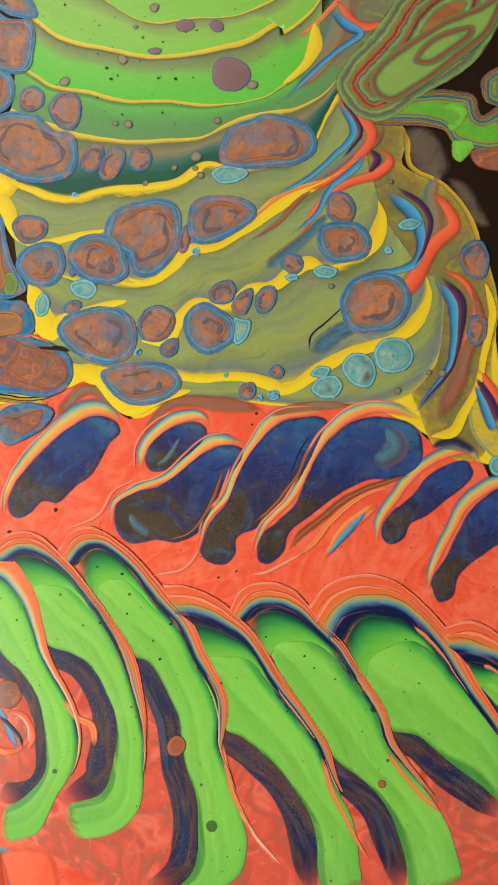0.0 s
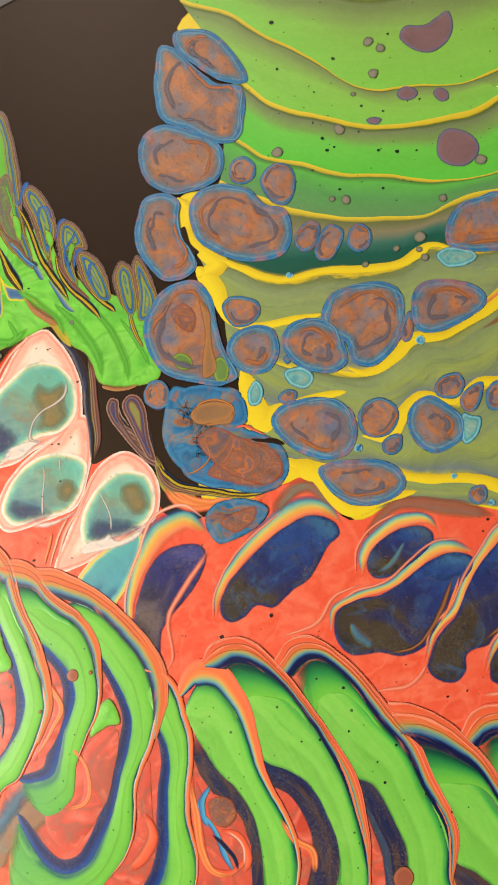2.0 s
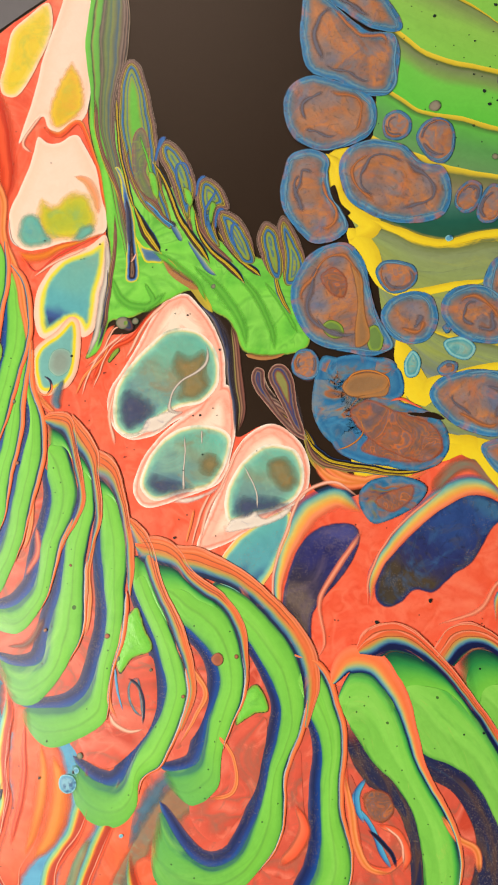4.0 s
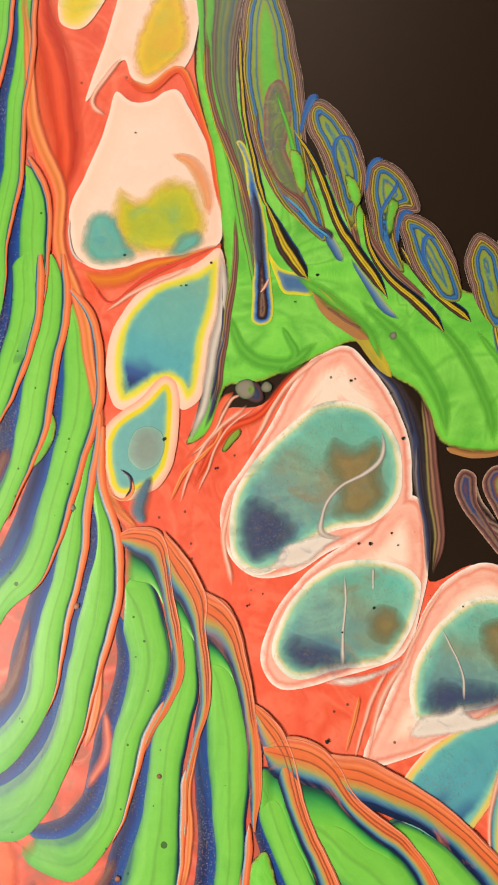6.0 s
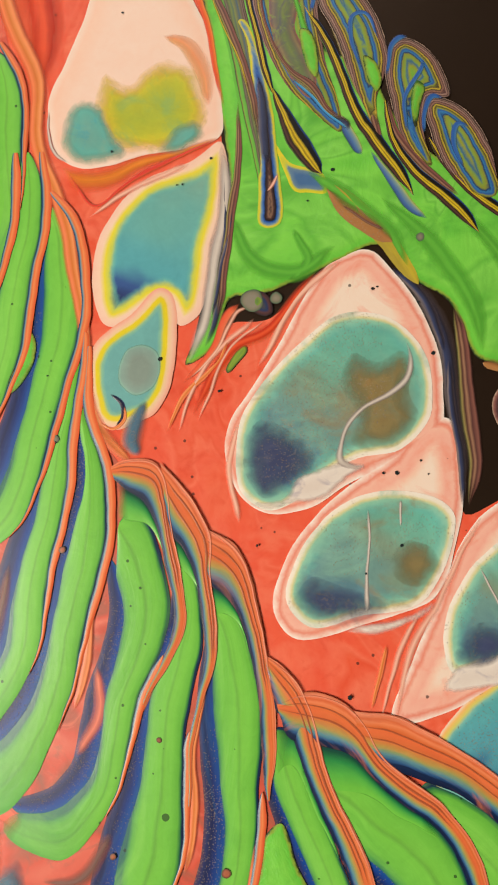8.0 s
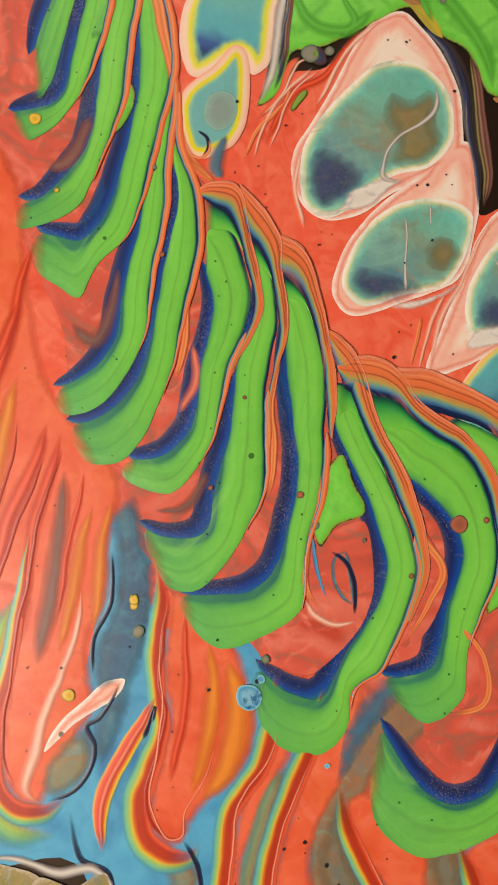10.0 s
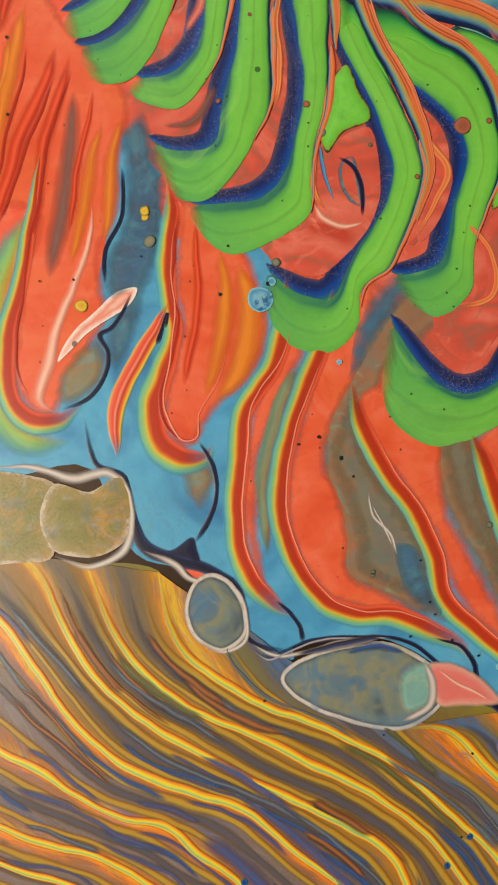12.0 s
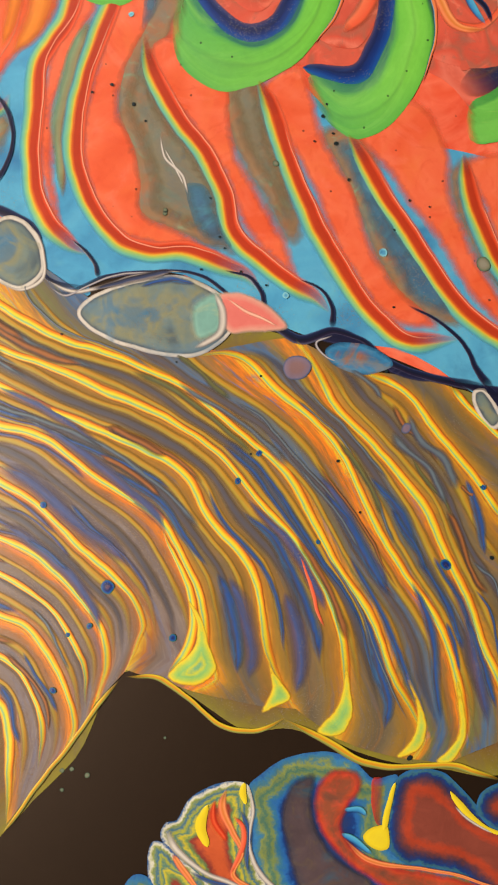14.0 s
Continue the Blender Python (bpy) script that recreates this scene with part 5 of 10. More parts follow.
cell("small_brown_cell", [(-114.5, 85.2), (-112.5, 88.9), (-108.7, 89.5), (-106.2, 86.2), (-106.5, 81.5), (-109.6, 79.9), (-113.4, 81.4)])
cell("small_brown_cell", [(-88.9, 164.0), (-85.2, 167.0), (-80.3, 164.9), (-79.8, 160.2), (-83.0, 157.3), (-87.8, 158.3)])
cell("small_brown_cell", [(-78.2, 158.2), (-75.5, 163.2), (-70.8, 164.2), (-66.9, 161.1), (-67.1, 153.1), (-70.4, 149.1), (-75.2, 151.1)])
cell("small_brown_cell", [(-66.0, 136.2), (-65.1, 141.1), (-61.8, 143.7), (-58.6, 142.0), (-59.8, 134.2), (-63.1, 133.2)])
cell("small_brown_cell", [(-59.2, 132.2), (-58.2, 139.1), (-55.3, 142.6), (-51.1, 141.0), (-51.8, 134.2), (-54.1, 130.3), (-57.5, 129.9)])
cell("small_brown_cell", [(-49.6, 136.1), (-48.4, 141.6), (-45.0, 143.5), (-41.9, 140.9), (-42.2, 135.7), (-45.9, 133.1)])
cell("small_brown_cell", [(-90.1, 113.9), (-88.3, 117.3), (-82.7, 118.3), (-78.0, 116.4), (-76.9, 112.0), (-80.6, 108.5), (-86.1, 108.5)])
cell("small_brown_cell", [(-31.5, 105.4), (-30.7, 111.1), (-29.3, 113.5), (-27.5, 109.2), (-28.4, 103.9), (-30.2, 103.1)])
cell("small_brown_cell", [(-45.3, 79.3), (-43.2, 83.6), (-38.2, 85.4), (-33.7, 82.7), (-31.9, 78.5), (-34.6, 73.1), (-39.9, 72.1), (-43.5, 74.2)])
cell("small_brown_cell", [(-21.3, 88.7), (-18.6, 92.8), (-14.1, 93.9), (-11.9, 89.7), (-13.3, 86.0), (-16.9, 85.1), (-20.4, 85.8)])
cell("small_brown_cell", [(-13.0, 85.1), (-10.3, 89.4), (-6.7, 90.7), (-6.4, 86.1), (-8.4, 81.5), (-11.6, 81.8)])
cell("small_brown_cell", [(-5.2, 87.9), (-3.4, 90.5), (0.8, 90.5), (1.6, 86.2), (-1.1, 81.6), (-4.2, 81.9)])
cell("small_brown_cell", [(-36.9, 70.3), (-34.2, 72.7), (-31.0, 72.7), (-31.0, 68.6), (-33.7, 66.4), (-36.3, 67.1)])
cell("small_brown_cell", [(-69.6, 97.3), (-68.3, 98.3), (-67.0, 96.8), (-68.2, 95.3)])
cell("small_brown_cell", [(-70.2, 85.0), (-68.0, 87.4), (-64.4, 86.5), (-64.9, 83.7), (-68.5, 82.8)])
cell("small_brown_cell", [(19.2, 119.5), (21.5, 124.2), (26.3, 123.4), (28.7, 118.3), (27.1, 113.2), (23.3, 112.3), (19.8, 114.4)])
cell("small_brown_cell", [(3.9, 98.5), (5.9, 102.9), (10.7, 101.4), (11.2, 97.4), (7.7, 94.9)])
cell("small_brown_cell", [(-10.4, 53.8), (-9.5, 56.6), (-5.7, 57.6), (-4.8, 53.7), (-7.6, 51.5)])
cell("small_brown_cell", [(-1.0, 61.9), (1.8, 64.2), (4.0, 62.2), (2.7, 59.4), (-0.1, 59.8)])
cell("small_brown_cell", [(65.0, 74.9), (66.5, 79.4), (70.8, 78.7), (71.2, 72.9), (68.0, 69.7), (65.3, 72.1)])
cell("small_brown_cell", [(63.6, 99.5), (65.8, 105.4), (70.5, 106.3), (73.6, 99.3), (71.4, 93.0), (66.2, 93.5)])
cell("purple_cell", [(-20.4, 171.5), (-18.2, 175.5), (-13.5, 176.0), (-8.0, 172.3), (-6.6, 167.3), (-9.9, 162.9), (-15.5, 163.0), (-19.7, 166.5)])
cell("purple_cell", [(-33.5, 188.4), (-31.3, 190.7), (-27.5, 190.0), (-26.2, 187.9), (-28.4, 185.9), (-32.2, 186.4)])
cell("purple_cell", [(-21.1, 188.8), (-19.0, 190.8), (-16.2, 189.3), (-16.2, 186.6), (-19.1, 185.7)])
cell("purple_cell", [(-43.1, 179.6), (-40.7, 180.8), (-38.0, 179.9), (-39.1, 178.3), (-42.0, 178.4)])
cell("purple_cell", [(-32.3, 208.8), (-30.4, 213.0), (-23.7, 213.8), (-16.1, 218.9), (-15.2, 210.4), (-21.8, 203.9), (-27.5, 204.5)])
cell("turquoise_cell", [(-80.3, 86.4), (-78.2, 90.1), (-75.3, 87.4), (-75.8, 82.7), (-78.9, 81.7)])
cell("turquoise_cell", [(-69.1, 93.0), (-63.6, 94.4), (-59.6, 91.2), (-61.7, 87.5), (-67.2, 89.3)])
cell("turquoise_cell", [(-11.9, 81.1), (-9.5, 80.1), (-6.4, 79.4), (-7.3, 74.3), (-12.0, 70.6), (-13.1, 73.3)])
cell("turquoise_cell", [(-20.2, 132.0), (-16.6, 134.9), (-9.3, 134.3), (-7.2, 132.0), (-11.2, 129.1), (-17.5, 128.6)])
cell("turquoise_cell", [(33.6, 67.7), (37.5, 72.4), (44.0, 72.3), (46.6, 66.5), (44.6, 61.8), (39.0, 60.9), (35.0, 62.8)])
cell("turquoise_cell", [(22.9, 62.0), (26.2, 66.8), (31.7, 66.7), (34.4, 60.9), (32.4, 56.2), (26.9, 56.3)])
cell("turquoise_cell", [(12.6, 55.5), (14.8, 58.9), (20.4, 59.6), (23.2, 56.3), (21.2, 52.5), (15.7, 52.6)])
cell("turquoise_cell", [(12.6, 60.2), (15.8, 63.1), (19.5, 62.1), (17.6, 59.2)])
cell("turquoise_cell", [(14.4, 96.8), (18.2, 98.3), (23.0, 96.2), (21.0, 93.9), (16.3, 94.3)])
cell("turquoise_cell", [(43.3, 112.3), (47.2, 114.2), (51.5, 112.1), (48.9, 109.7), (44.6, 110.2)])
cell("turquoise_cell", [(69.3, 29.8), (71.7, 32.9), (76.2, 32.1), (75.1, 27.4), (70.6, 27.0)])
cell("turquoise_cell", [(38.3, 103.9), (40.2, 104.9), (41.1, 102.5), (39.0, 101.9)])
cell("turquoise_cell", [(4.9, 94.1), (8.7, 95.5), (9.6, 93.5), (6.2, 92.5)])
cell("blue_cell", [(-104.9, 87.7), (-96.5, 86.8), (-85.4, 86.9), (-82.4, 85.1), (-81.8, 75.2), (-74.0, 72.6), (-68.5, 67.2), (-66.5, 60.8), (-69.1, 55.4), (-75.3, 53.8), (-88.0, 56.0), (-101.0, 60.3), (-105.9, 67.6), (-107.3, 78.7)])
patch("paint_pool", "rust_pool", 4.8, [(-95.9, 70.5), (-90.5, 74.2), (-81.3, 71.6), (-72.1, 68.0), (-68.0, 60.8), (-71.8, 56.2), (-80.9, 57.9), (-90.1, 62.3)])
patch("paint_pool", "gold_pool", 4.8, [(-99.0, 78.8), (-96.3, 82.1), (-89.0, 82.6), (-84.3, 80.8), (-84.8, 77.4), (-90.6, 75.1), (-97.0, 75.4)])
cell("blue_cell", [(-92.1, 44.2), (-89.6, 49.3), (-82.5, 52.1), (-75.3, 51.3), (-72.5, 48.7), (-75.1, 44.5), (-82.1, 39.1), (-88.3, 37.2)])
patch("paint_pool", "rust_pool", 4.8, [(-87.6, 43.4), (-82.4, 48.0), (-76.1, 49.9), (-76.9, 45.4), (-83.0, 40.5)])
patch("paint_pool", "rust_pool", 4.8, [(-107.0, 112.9), (-102.4, 115.8), (-98.4, 111.0), (-99.1, 105.2), (-103.9, 107.1)])
patch("paint_pool", "gold_pool", 4.8, [(-97.7, 116.8), (-94.2, 112.9), (-92.5, 103.3), (-90.3, 92.9), (-94.8, 90.0), (-94.9, 103.3)])
patch("paint_gap", "black_paint", 4.2, [(-104.8, 141.4), (-103.5, 142.4), (-101.3, 136.4), (-98.3, 133.4), (-101.2, 132.4), (-103.8, 136.4)])
patch("paint_gap", "black_paint", 4.2, [(-80.4, 71.6), (-75.8, 72.0), (-70.4, 70.8), (-68.5, 69.0), (-74.0, 69.5), (-78.5, 70.1)])
spot("bubble", 5, [(-52.3, 175.7, 3.8), (-41.7, 195.9, 3.4), (-5.9, 164.3, 3.7), (-42.8, 207.4, 3.5), (-38.7, 204.8, 3.1), (-25.7, 137.9, 4.0), (-33.4, 134.4, 2.2), (-25.7, 133.6, 2.0), (-72.8, 168.3, 3.8), (-48.3, 188.8, 1.7), (4.6, 208.4, 4.9), (-23.8, 131.1, 2.5), (-43.1, 129.3, 2.2), (-54.1, 151.9, 2.2), (-49.4, 151.5, 3.0), (-18.7, 151.9, 2.6)])
spot("dark_speck", 5, [(-58.4, 172.5, 1.5), (-56.8, 168.4, 1.5), (-54.5, 169.6, 0.9), (-39.8, 168.4, 1.3), (-33.8, 167.5, 1.7), (-27.3, 168.0, 0.9), (-51.5, 155.3, 1.1), (-37.5, 154.7, 1.1), (-45.2, 184.6, 1.1), (-37.7, 182.8, 0.9), (-25.6, 186.0, 0.9), (-36.3, 210.0, 1.0), (-75.9, 216.0, 2.0), (-73.9, 198.3, 1.2), (-60.8, 189.2, 0.8), (-55.2, 202.1, 1.5), (-61.5, 178.3, 0.8), (-45.7, 175.4, 0.8)])
spot("azure_bubble", 5, [(-44.3, 68.9, 2.5), (-68.0, 125.5, 2.2), (-15.3, 60.4, 1.7), (-25.2, 104.1, 2.9), (0.8, 53.7, 3.7), (-3.5, 52.2, 1.9)])
spot("bubble", 5, [(51.4, 60.2, 1.8), (55.6, 60.1, 2.6), (41.8, 54.8, 2.2), (20.2, 90.9, 1.9), (40.9, 127.6, 1.9)])

patch("paint_cell", "hook_cell", 4, [(-106.4, 84.4), (-98.2, 88.2), (-87.6, 86.8), (-80.7, 82.8), (-80.0, 76.5), (-83.2, 73.9), (-76.1, 71.2), (-69.0, 64.8), (-66.4, 60.4), (-70.1, 54.9), (-82.2, 55.0), (-93.6, 55.3), (-100.1, 58.6), (-103.4, 68.1), (-106.8, 77.2)], rim=3.4)
patch("paint_pool", "rust_pool", 4.5, [(-91.4, 72.8), (-85.0, 72.0), (-79.7, 68.9), (-69.6, 63.7), (-68.0, 59.2), (-73.3, 56.2), (-84.4, 56.9), (-93.0, 59.0), (-90.0, 64.6)], rim=3)
patch("paint_pool", "gold_pool", 4.6, [(-98.5, 80.1), (-95.4, 82.6), (-89.1, 82.5), (-84.1, 79.6), (-84.5, 75.8), (-91.8, 74.3), (-96.8, 75.7)], rim=2)
run("streak", "coral_line", 4.9, [(-83.9, 74.2, 0.4), (-80.7, 75.1, 1.1), (-77.2, 74.0, 0.9), (-74.2, 72.7, 0.4)])
run("streak", "gold_rim", 4.9, [(-98.1, 77.7, 0.5), (-96.1, 82.2, 0.9), (-91.1, 83.1, 0.9), (-85.1, 81.0, 0.9), (-83.5, 77.3, 0.5)])
run("streak", "gold_rim", 4.9, [(-100.1, 58.3, 0.4), (-95.5, 60.3, 0.7), (-91.8, 64.5, 0.5), (-92.7, 69.6, 0.4)])
patch("paint_pool", "green_pool", 4.6, [(-105.0, 97.0), (-102.5, 99.0), (-98.7, 97.0), (-98.4, 93.8), (-102.4, 93.7)], rim=2)
patch("paint_pool", "green_pool", 4.6, [(-91.5, 95.3), (-89.0, 97.2), (-86.8, 94.3), (-87.7, 89.4), (-90.8, 89.2)], rim=2)
# green shell bands
shell([(-213.8, 121.9), (-213.7, 109.7), (-214.3, 100.0), (-216.2, 92.7), (-220.0, 85.4), (-224.4, 79.2), (-230.2, 74.8)], [(-219.3, 121.8), (-219.0, 107.2), (-220.6, 95.0), (-224.2, 85.2), (-229.5, 82.7), (-234.3, 81.3)])
shell([(-208.8, 122.0), (-207.7, 111.1), (-208.1, 97.7), (-209.3, 86.9), (-211.1, 78.4), (-214.1, 67.6), (-218.4, 60.3), (-227.7, 56.4), (-232.5, 55.6)], [(-212.6, 121.9), (-212.5, 109.7), (-213.5, 97.6), (-215.2, 85.5), (-216.8, 73.5), (-222.4, 66.1), (-228.1, 62.3), (-231.8, 62.2)])
shell([(-206.8, 114.7), (-203.0, 111.1), (-199.5, 104.0), (-198.7, 94.4), (-200.1, 82.4), (-201.8, 71.6), (-205.2, 59.6), (-207.8, 53.6), (-212.8, 47.5), (-215.9, 40.9), (-220.9, 43.6), (-227.1, 46.9)], [(-206.5, 109.9), (-205.5, 94.2), (-206.6, 82.2), (-207.7, 71.4), (-211.2, 60.6), (-216.7, 53.3), (-222.8, 54.2), (-227.7, 55.8)])
shell([(-198.5, 89.6), (-197.9, 80.0), (-198.8, 70.5), (-199.2, 57.5), (-200.3, 45.7), (-201.0, 38.7), (-202.8, 29.3), (-208.6, 18.5), (-214.3, 14.8), (-219.5, 13.9)], [(-199.5, 82.4), (-200.6, 71.6), (-203.1, 64.4), (-204.8, 52.6), (-206.4, 40.8), (-208.7, 30.1), (-214.8, 22.9), (-220.5, 20.2)])
shell([(-197.4, 87.2), (-196.2, 76.5), (-193.3, 67.2), (-190.7, 57.8), (-190.4, 52.0), (-192.5, 43.7), (-193.9, 36.7), (-194.5, 27.4), (-197.9, 16.8), (-201.6, 9.7), (-206.6, 4.8), (-214.7, 3.8)], [(-197.6, 74.1), (-195.9, 65.9), (-196.5, 55.3), (-197.9, 45.8), (-199.7, 36.4), (-201.4, 25.9), (-205.1, 18.7), (-211.8, 13.7), (-217.1, 12.3)])
shell([(-187.6, 60.9), (-182.7, 55.8), (-179.2, 45.5), (-179.4, 37.4), (-182.3, 26.8), (-184.6, 16.4), (-188.0, 4.8), (-193.4, -0.7), (-200.4, 0.0), (-206.4, 2.5)], [(-189.1, 49.7), (-187.1, 40.5), (-188.1, 27.7), (-190.7, 12.6), (-196.2, 7.1), (-204.3, 6.1)], "shell_green", 1.9, 4.2, -1)
shell([(-177.3, 53.7), (-174.1, 46.9), (-173.0, 37.7), (-173.7, 28.4), (-174.3, 11.3), (-173.9, -1.2), (-176.9, -8.1), (-182.2, -16.4), (-187.6, -21.8), (-195.7, -20.7)], [(-177.5, 46.7), (-177.4, 39.8), (-179.7, 32.7), (-181.2, 18.9), (-183.7, 1.6), (-186.0, -8.7), (-194.0, -10.4), (-200.5, -8.5)], "shell_green", 1.9, 4.2, -1)
shell([(-171.8, 47.5), (-167.0, 43.7), (-163.8, 35.8), (-161.4, 23.3), (-161.1, 12.0), (-162.0, 0.7), (-164.0, -12.9), (-165.3, -24.1), (-172.3, -30.2), (-182.4, -33.7), (-189.5, -28.1)], [(-170.9, 40.1), (-171.0, 32.0), (-168.0, 17.3), (-167.1, 0.4), (-169.8, -14.4), (-176.2, -21.6), (-185.3, -22.7), (-191.6, -22.6)], "shell_green", 1.9, 4.2, -1)
shell([(-161.1, 27.4), (-156.9, 23.6), (-151.9, 13.7), (-148.2, 4.9), (-142.1, -7.0), (-140.9, -14.7), (-143.5, -25.9), (-147.4, -36.1), (-152.7, -40.9), (-154.5, -49.8), (-161.0, -54.4), (-170.1, -52.1), (-175.0, -43.7)], [(-160.0, 17.7), (-154.9, 5.6), (-150.0, -4.2), (-146.8, -12.9), (-148.6, -21.9), (-154.3, -32.2), (-159.3, -43.0), (-166.1, -41.9), (-174.3, -35.9)], "shell_green", 1.9, 4.2, -1)
shell([(-152.2, 19.9), (-145.5, 20.8), (-139.7, 15.5), (-131.7, 10.3), (-125.9, 1.8), (-124.3, -4.8), (-124.2, -12.5), (-127.1, -23.6), (-129.4, -32.5), (-130.7, -41.3), (-137.1, -46.2), (-143.8, -43.4)], [(-150.7, 11.5), (-147.2, 7.2), (-140.3, 3.1), (-133.4, -3.1), (-131.4, -10.7), (-133.8, -20.8), (-135.9, -34.1), (-141.9, -36.8), (-147.4, -37.2)], "shell_green", 1.9, 4.2, -1)
shell([(-141.0, 20.0), (-127.9, 15.9), (-116.6, 7.6), (-109.0, -1.6), (-105.3, -11.7), (-107.1, -21.8), (-110.2, -31.8), (-111.1, -46.6), (-113.2, -57.7), (-121.9, -67.9), (-136.8, -73.8), (-145.5, -70.1), (-149.3, -62.0)], [(-126.3, 4.7), (-119.6, -3.7), (-113.6, -15.3), (-113.9, -27.0), (-118.2, -46.3), (-123.2, -59.1), (-133.1, -62.4), (-141.9, -55.5), (-148.3, -46.7)], "shell_green", 1.9, 4.2, -1)
shell([(-109.8, -2.5), (-103.6, -4.0), (-99.8, -8.1), (-95.9, -19.7), (-95.0, -32.8), (-94.4, -47.4), (-90.8, -60.0), (-94.9, -73.6), (-102.4, -82.5), (-108.6, -84.5), (-117.2, -78.8)], [(-105.6, -16.7), (-101.7, -24.9), (-100.2, -39.6), (-100.4, -55.7), (-101.0, -60.8), (-106.0, -71.1), (-113.5, -71.8), (-120.9, -69.9)])
shell([(-97.1, -9.7), (-92.9, -5.8), (-86.8, -6.0), (-80.4, -14.1), (-74.9, -25.4), (-71.6, -33.6), (-62.0, -50.7), (-60.8, -60.9), (-67.5, -72.6), (-72.4, -83.4), (-84.7, -86.0)], [(-95.0, -19.6), (-86.8, -29.2), (-79.7, -35.3), (-71.9, -50.8), (-71.3, -64.3), (-78.1, -72.8), (-85.1, -76.2)], "wide_green", 2.2, 8.5, 1.0)
shell([(-83.0, -1.6), (-77.5, 1.1), (-68.1, -3.4), (-56.6, -16.8), (-48.1, -30.0), (-43.4, -42.0), (-40.4, -59.0), (-40.9, -74.0), (-46.9, -81.4), (-61.7, -85.7)], [(-80.7, -12.4), (-71.9, -26.6), (-58.0, -32.6), (-50.5, -45.5), (-49.2, -59.1), (-52.5, -70.8), (-65.6, -75.9)], "wide_green", 2.2, 8.5, -1)
shell([(-61.7, -1.6), (-55.3, 2.0), (-46.0, -3.4), (-34.8, -15.9), (-25.6, -28.1), (-17.5, -45.3), (-16.5, -57.1), (-9.5, -78.5), (-7.8, -86.6), (-11.2, -94.7), (-21.5, -99.6)], [(-57.7, -12.4), (-48.2, -28.2), (-38.1, -33.4), (-30.8, -47.1), (-27.1, -62.2), (-23.4, -77.0), (-23.3, -90.0), (-28.4, -97.8), (-38.7, -101.5)], "wide_green", 2.2, 8.5, -1)
shell([(-27.5, -21.2), (-20.3, -22.0), (-9.5, -26.3), (-0.6, -38.3), (9.8, -51.8), (14.6, -58.5), (19.9, -70.0), (24.8, -82.9), (27.0, -98.8)], [(-23.8, -31.6), (-16.6, -50.4), (-7.7, -55.3), (4.4, -66.9), (11.2, -78.2), (14.3, -99.0)], "wide_green", 2.2, 8.5, -1)
shell([(-5.9, -21.1), (3.0, -19.3), (13.7, -24.5), (24.1, -34.8), (32.5, -48.3), (35.8, -56.6), (47.3, -71.3), (53.7, -82.5), (57.3, -96.7)], [(-0.6, -29.8), (9.8, -48.5), (15.0, -56.8), (26.9, -66.6), (35.2, -76.3), (39.2, -85.9), (39.6, -98.6)], "wide_green", 2.2, 8.5, -1)
shell([(25.1, -27.9), (29.7, -18.4), (42.1, -20.1), (52.3, -29.5), (60.5, -41.4), (71.7, -57.9)], [(27.6, -33.1), (34.2, -51.6), (44.5, -53.2), (54.5, -61.4), (70.9, -74.2)], "wide_green", 2.2, 8.5, -1)
shell([(59.1, -32.9), (67.7, -33.7), (74.4, -39.6)], [(64.1, -38.0), (72.2, -48.0)], "wide_green", 2.2, 8.5, -1)
shell([(-218.8, 143.1), (-214.1, 135.1), (-212.0, 125.4), (-212.1, 111.1), (-214.3, 98.4)], [(-219.0, 139.9), (-218.1, 125.3), (-216.6, 111.0), (-218.3, 98.3)], "shell_green", 1.4)
shell([(-220.7, 186.3), (-220.7, 166.2), (-220.2, 146.4), (-220.7, 126.9), (-221.0, 110.9), (-223.7, 95.0), (-229.0, 82.3)], [(-224.0, 186.4), (-224.0, 166.2), (-224.0, 146.4), (-224.8, 126.8), (-225.8, 110.7), (-230.1, 94.8)], "shell_green", 1.4)
shell([(-225.2, 187.2), (-226.5, 166.2), (-227.3, 146.3), (-228.8, 126.7), (-233.1, 110.6)], [(-228.4, 185.1), (-229.8, 166.2), (-231.4, 146.3), (-234.1, 129.9), (-235.4, 116.9)], "shell_green", 1.2)
shell([(-229.4, 184.7), (-231.3, 167.9), (-233.3, 149.6), (-236.8, 133.1)], [(-232.5, 182.1), (-234.9, 167.9), (-237.8, 152.9), (-240.7, 139.6)], "shell_green", 1.0)
patch("paint_core", "red_core", 1.9, [(-170.1, -28.9), (-164.6, -26.3), (-162.0, -11.7), (-157.7, -6.9), (-152.2, -5.4), (-149.5, -15.3), (-151.3, -25.4), (-156.4, -33.5), (-161.8, -38.3), (-167.5, -36.5), (-172.3, -30.2)], rim=4)
patch("paint_core", "red_core", 1.9, [(-143.3, -30.3), (-140.4, -20.2), (-137.9, -13.4), (-144.6, 0.6), (-136.4, -10.5), (-135.3, -16.5), (-138.6, -24.5), (-141.9, -30.7)], rim=4)
patch("paint_core", "red_core", 1.9, [(-126.3, -25.9), (-117.8, -20.5), (-117.2, -32.1), (-120.9, -43.8), (-128.9, -55.5), (-136.2, -51.8), (-138.4, -45.4), (-128.0, -42.4)], rim=4)
patch("paint_core", "red_core", 1.9, [(-110.1, -33.5), (-107.3, -28.4), (-104.8, -44.6), (-104.0, -55.9), (-107.7, -64.0), (-116.4, -62.1), (-110.1, -49.7)], rim=4)
patch("paint_core", "red_core", 1.9, [(-92.1, -34.3), (-88.1, -40.7), (-82.7, -48.4), (-74.9, -54.4), (-76.2, -67.1), (-90.5, -67.0), (-91.4, -52.1)], rim=4)
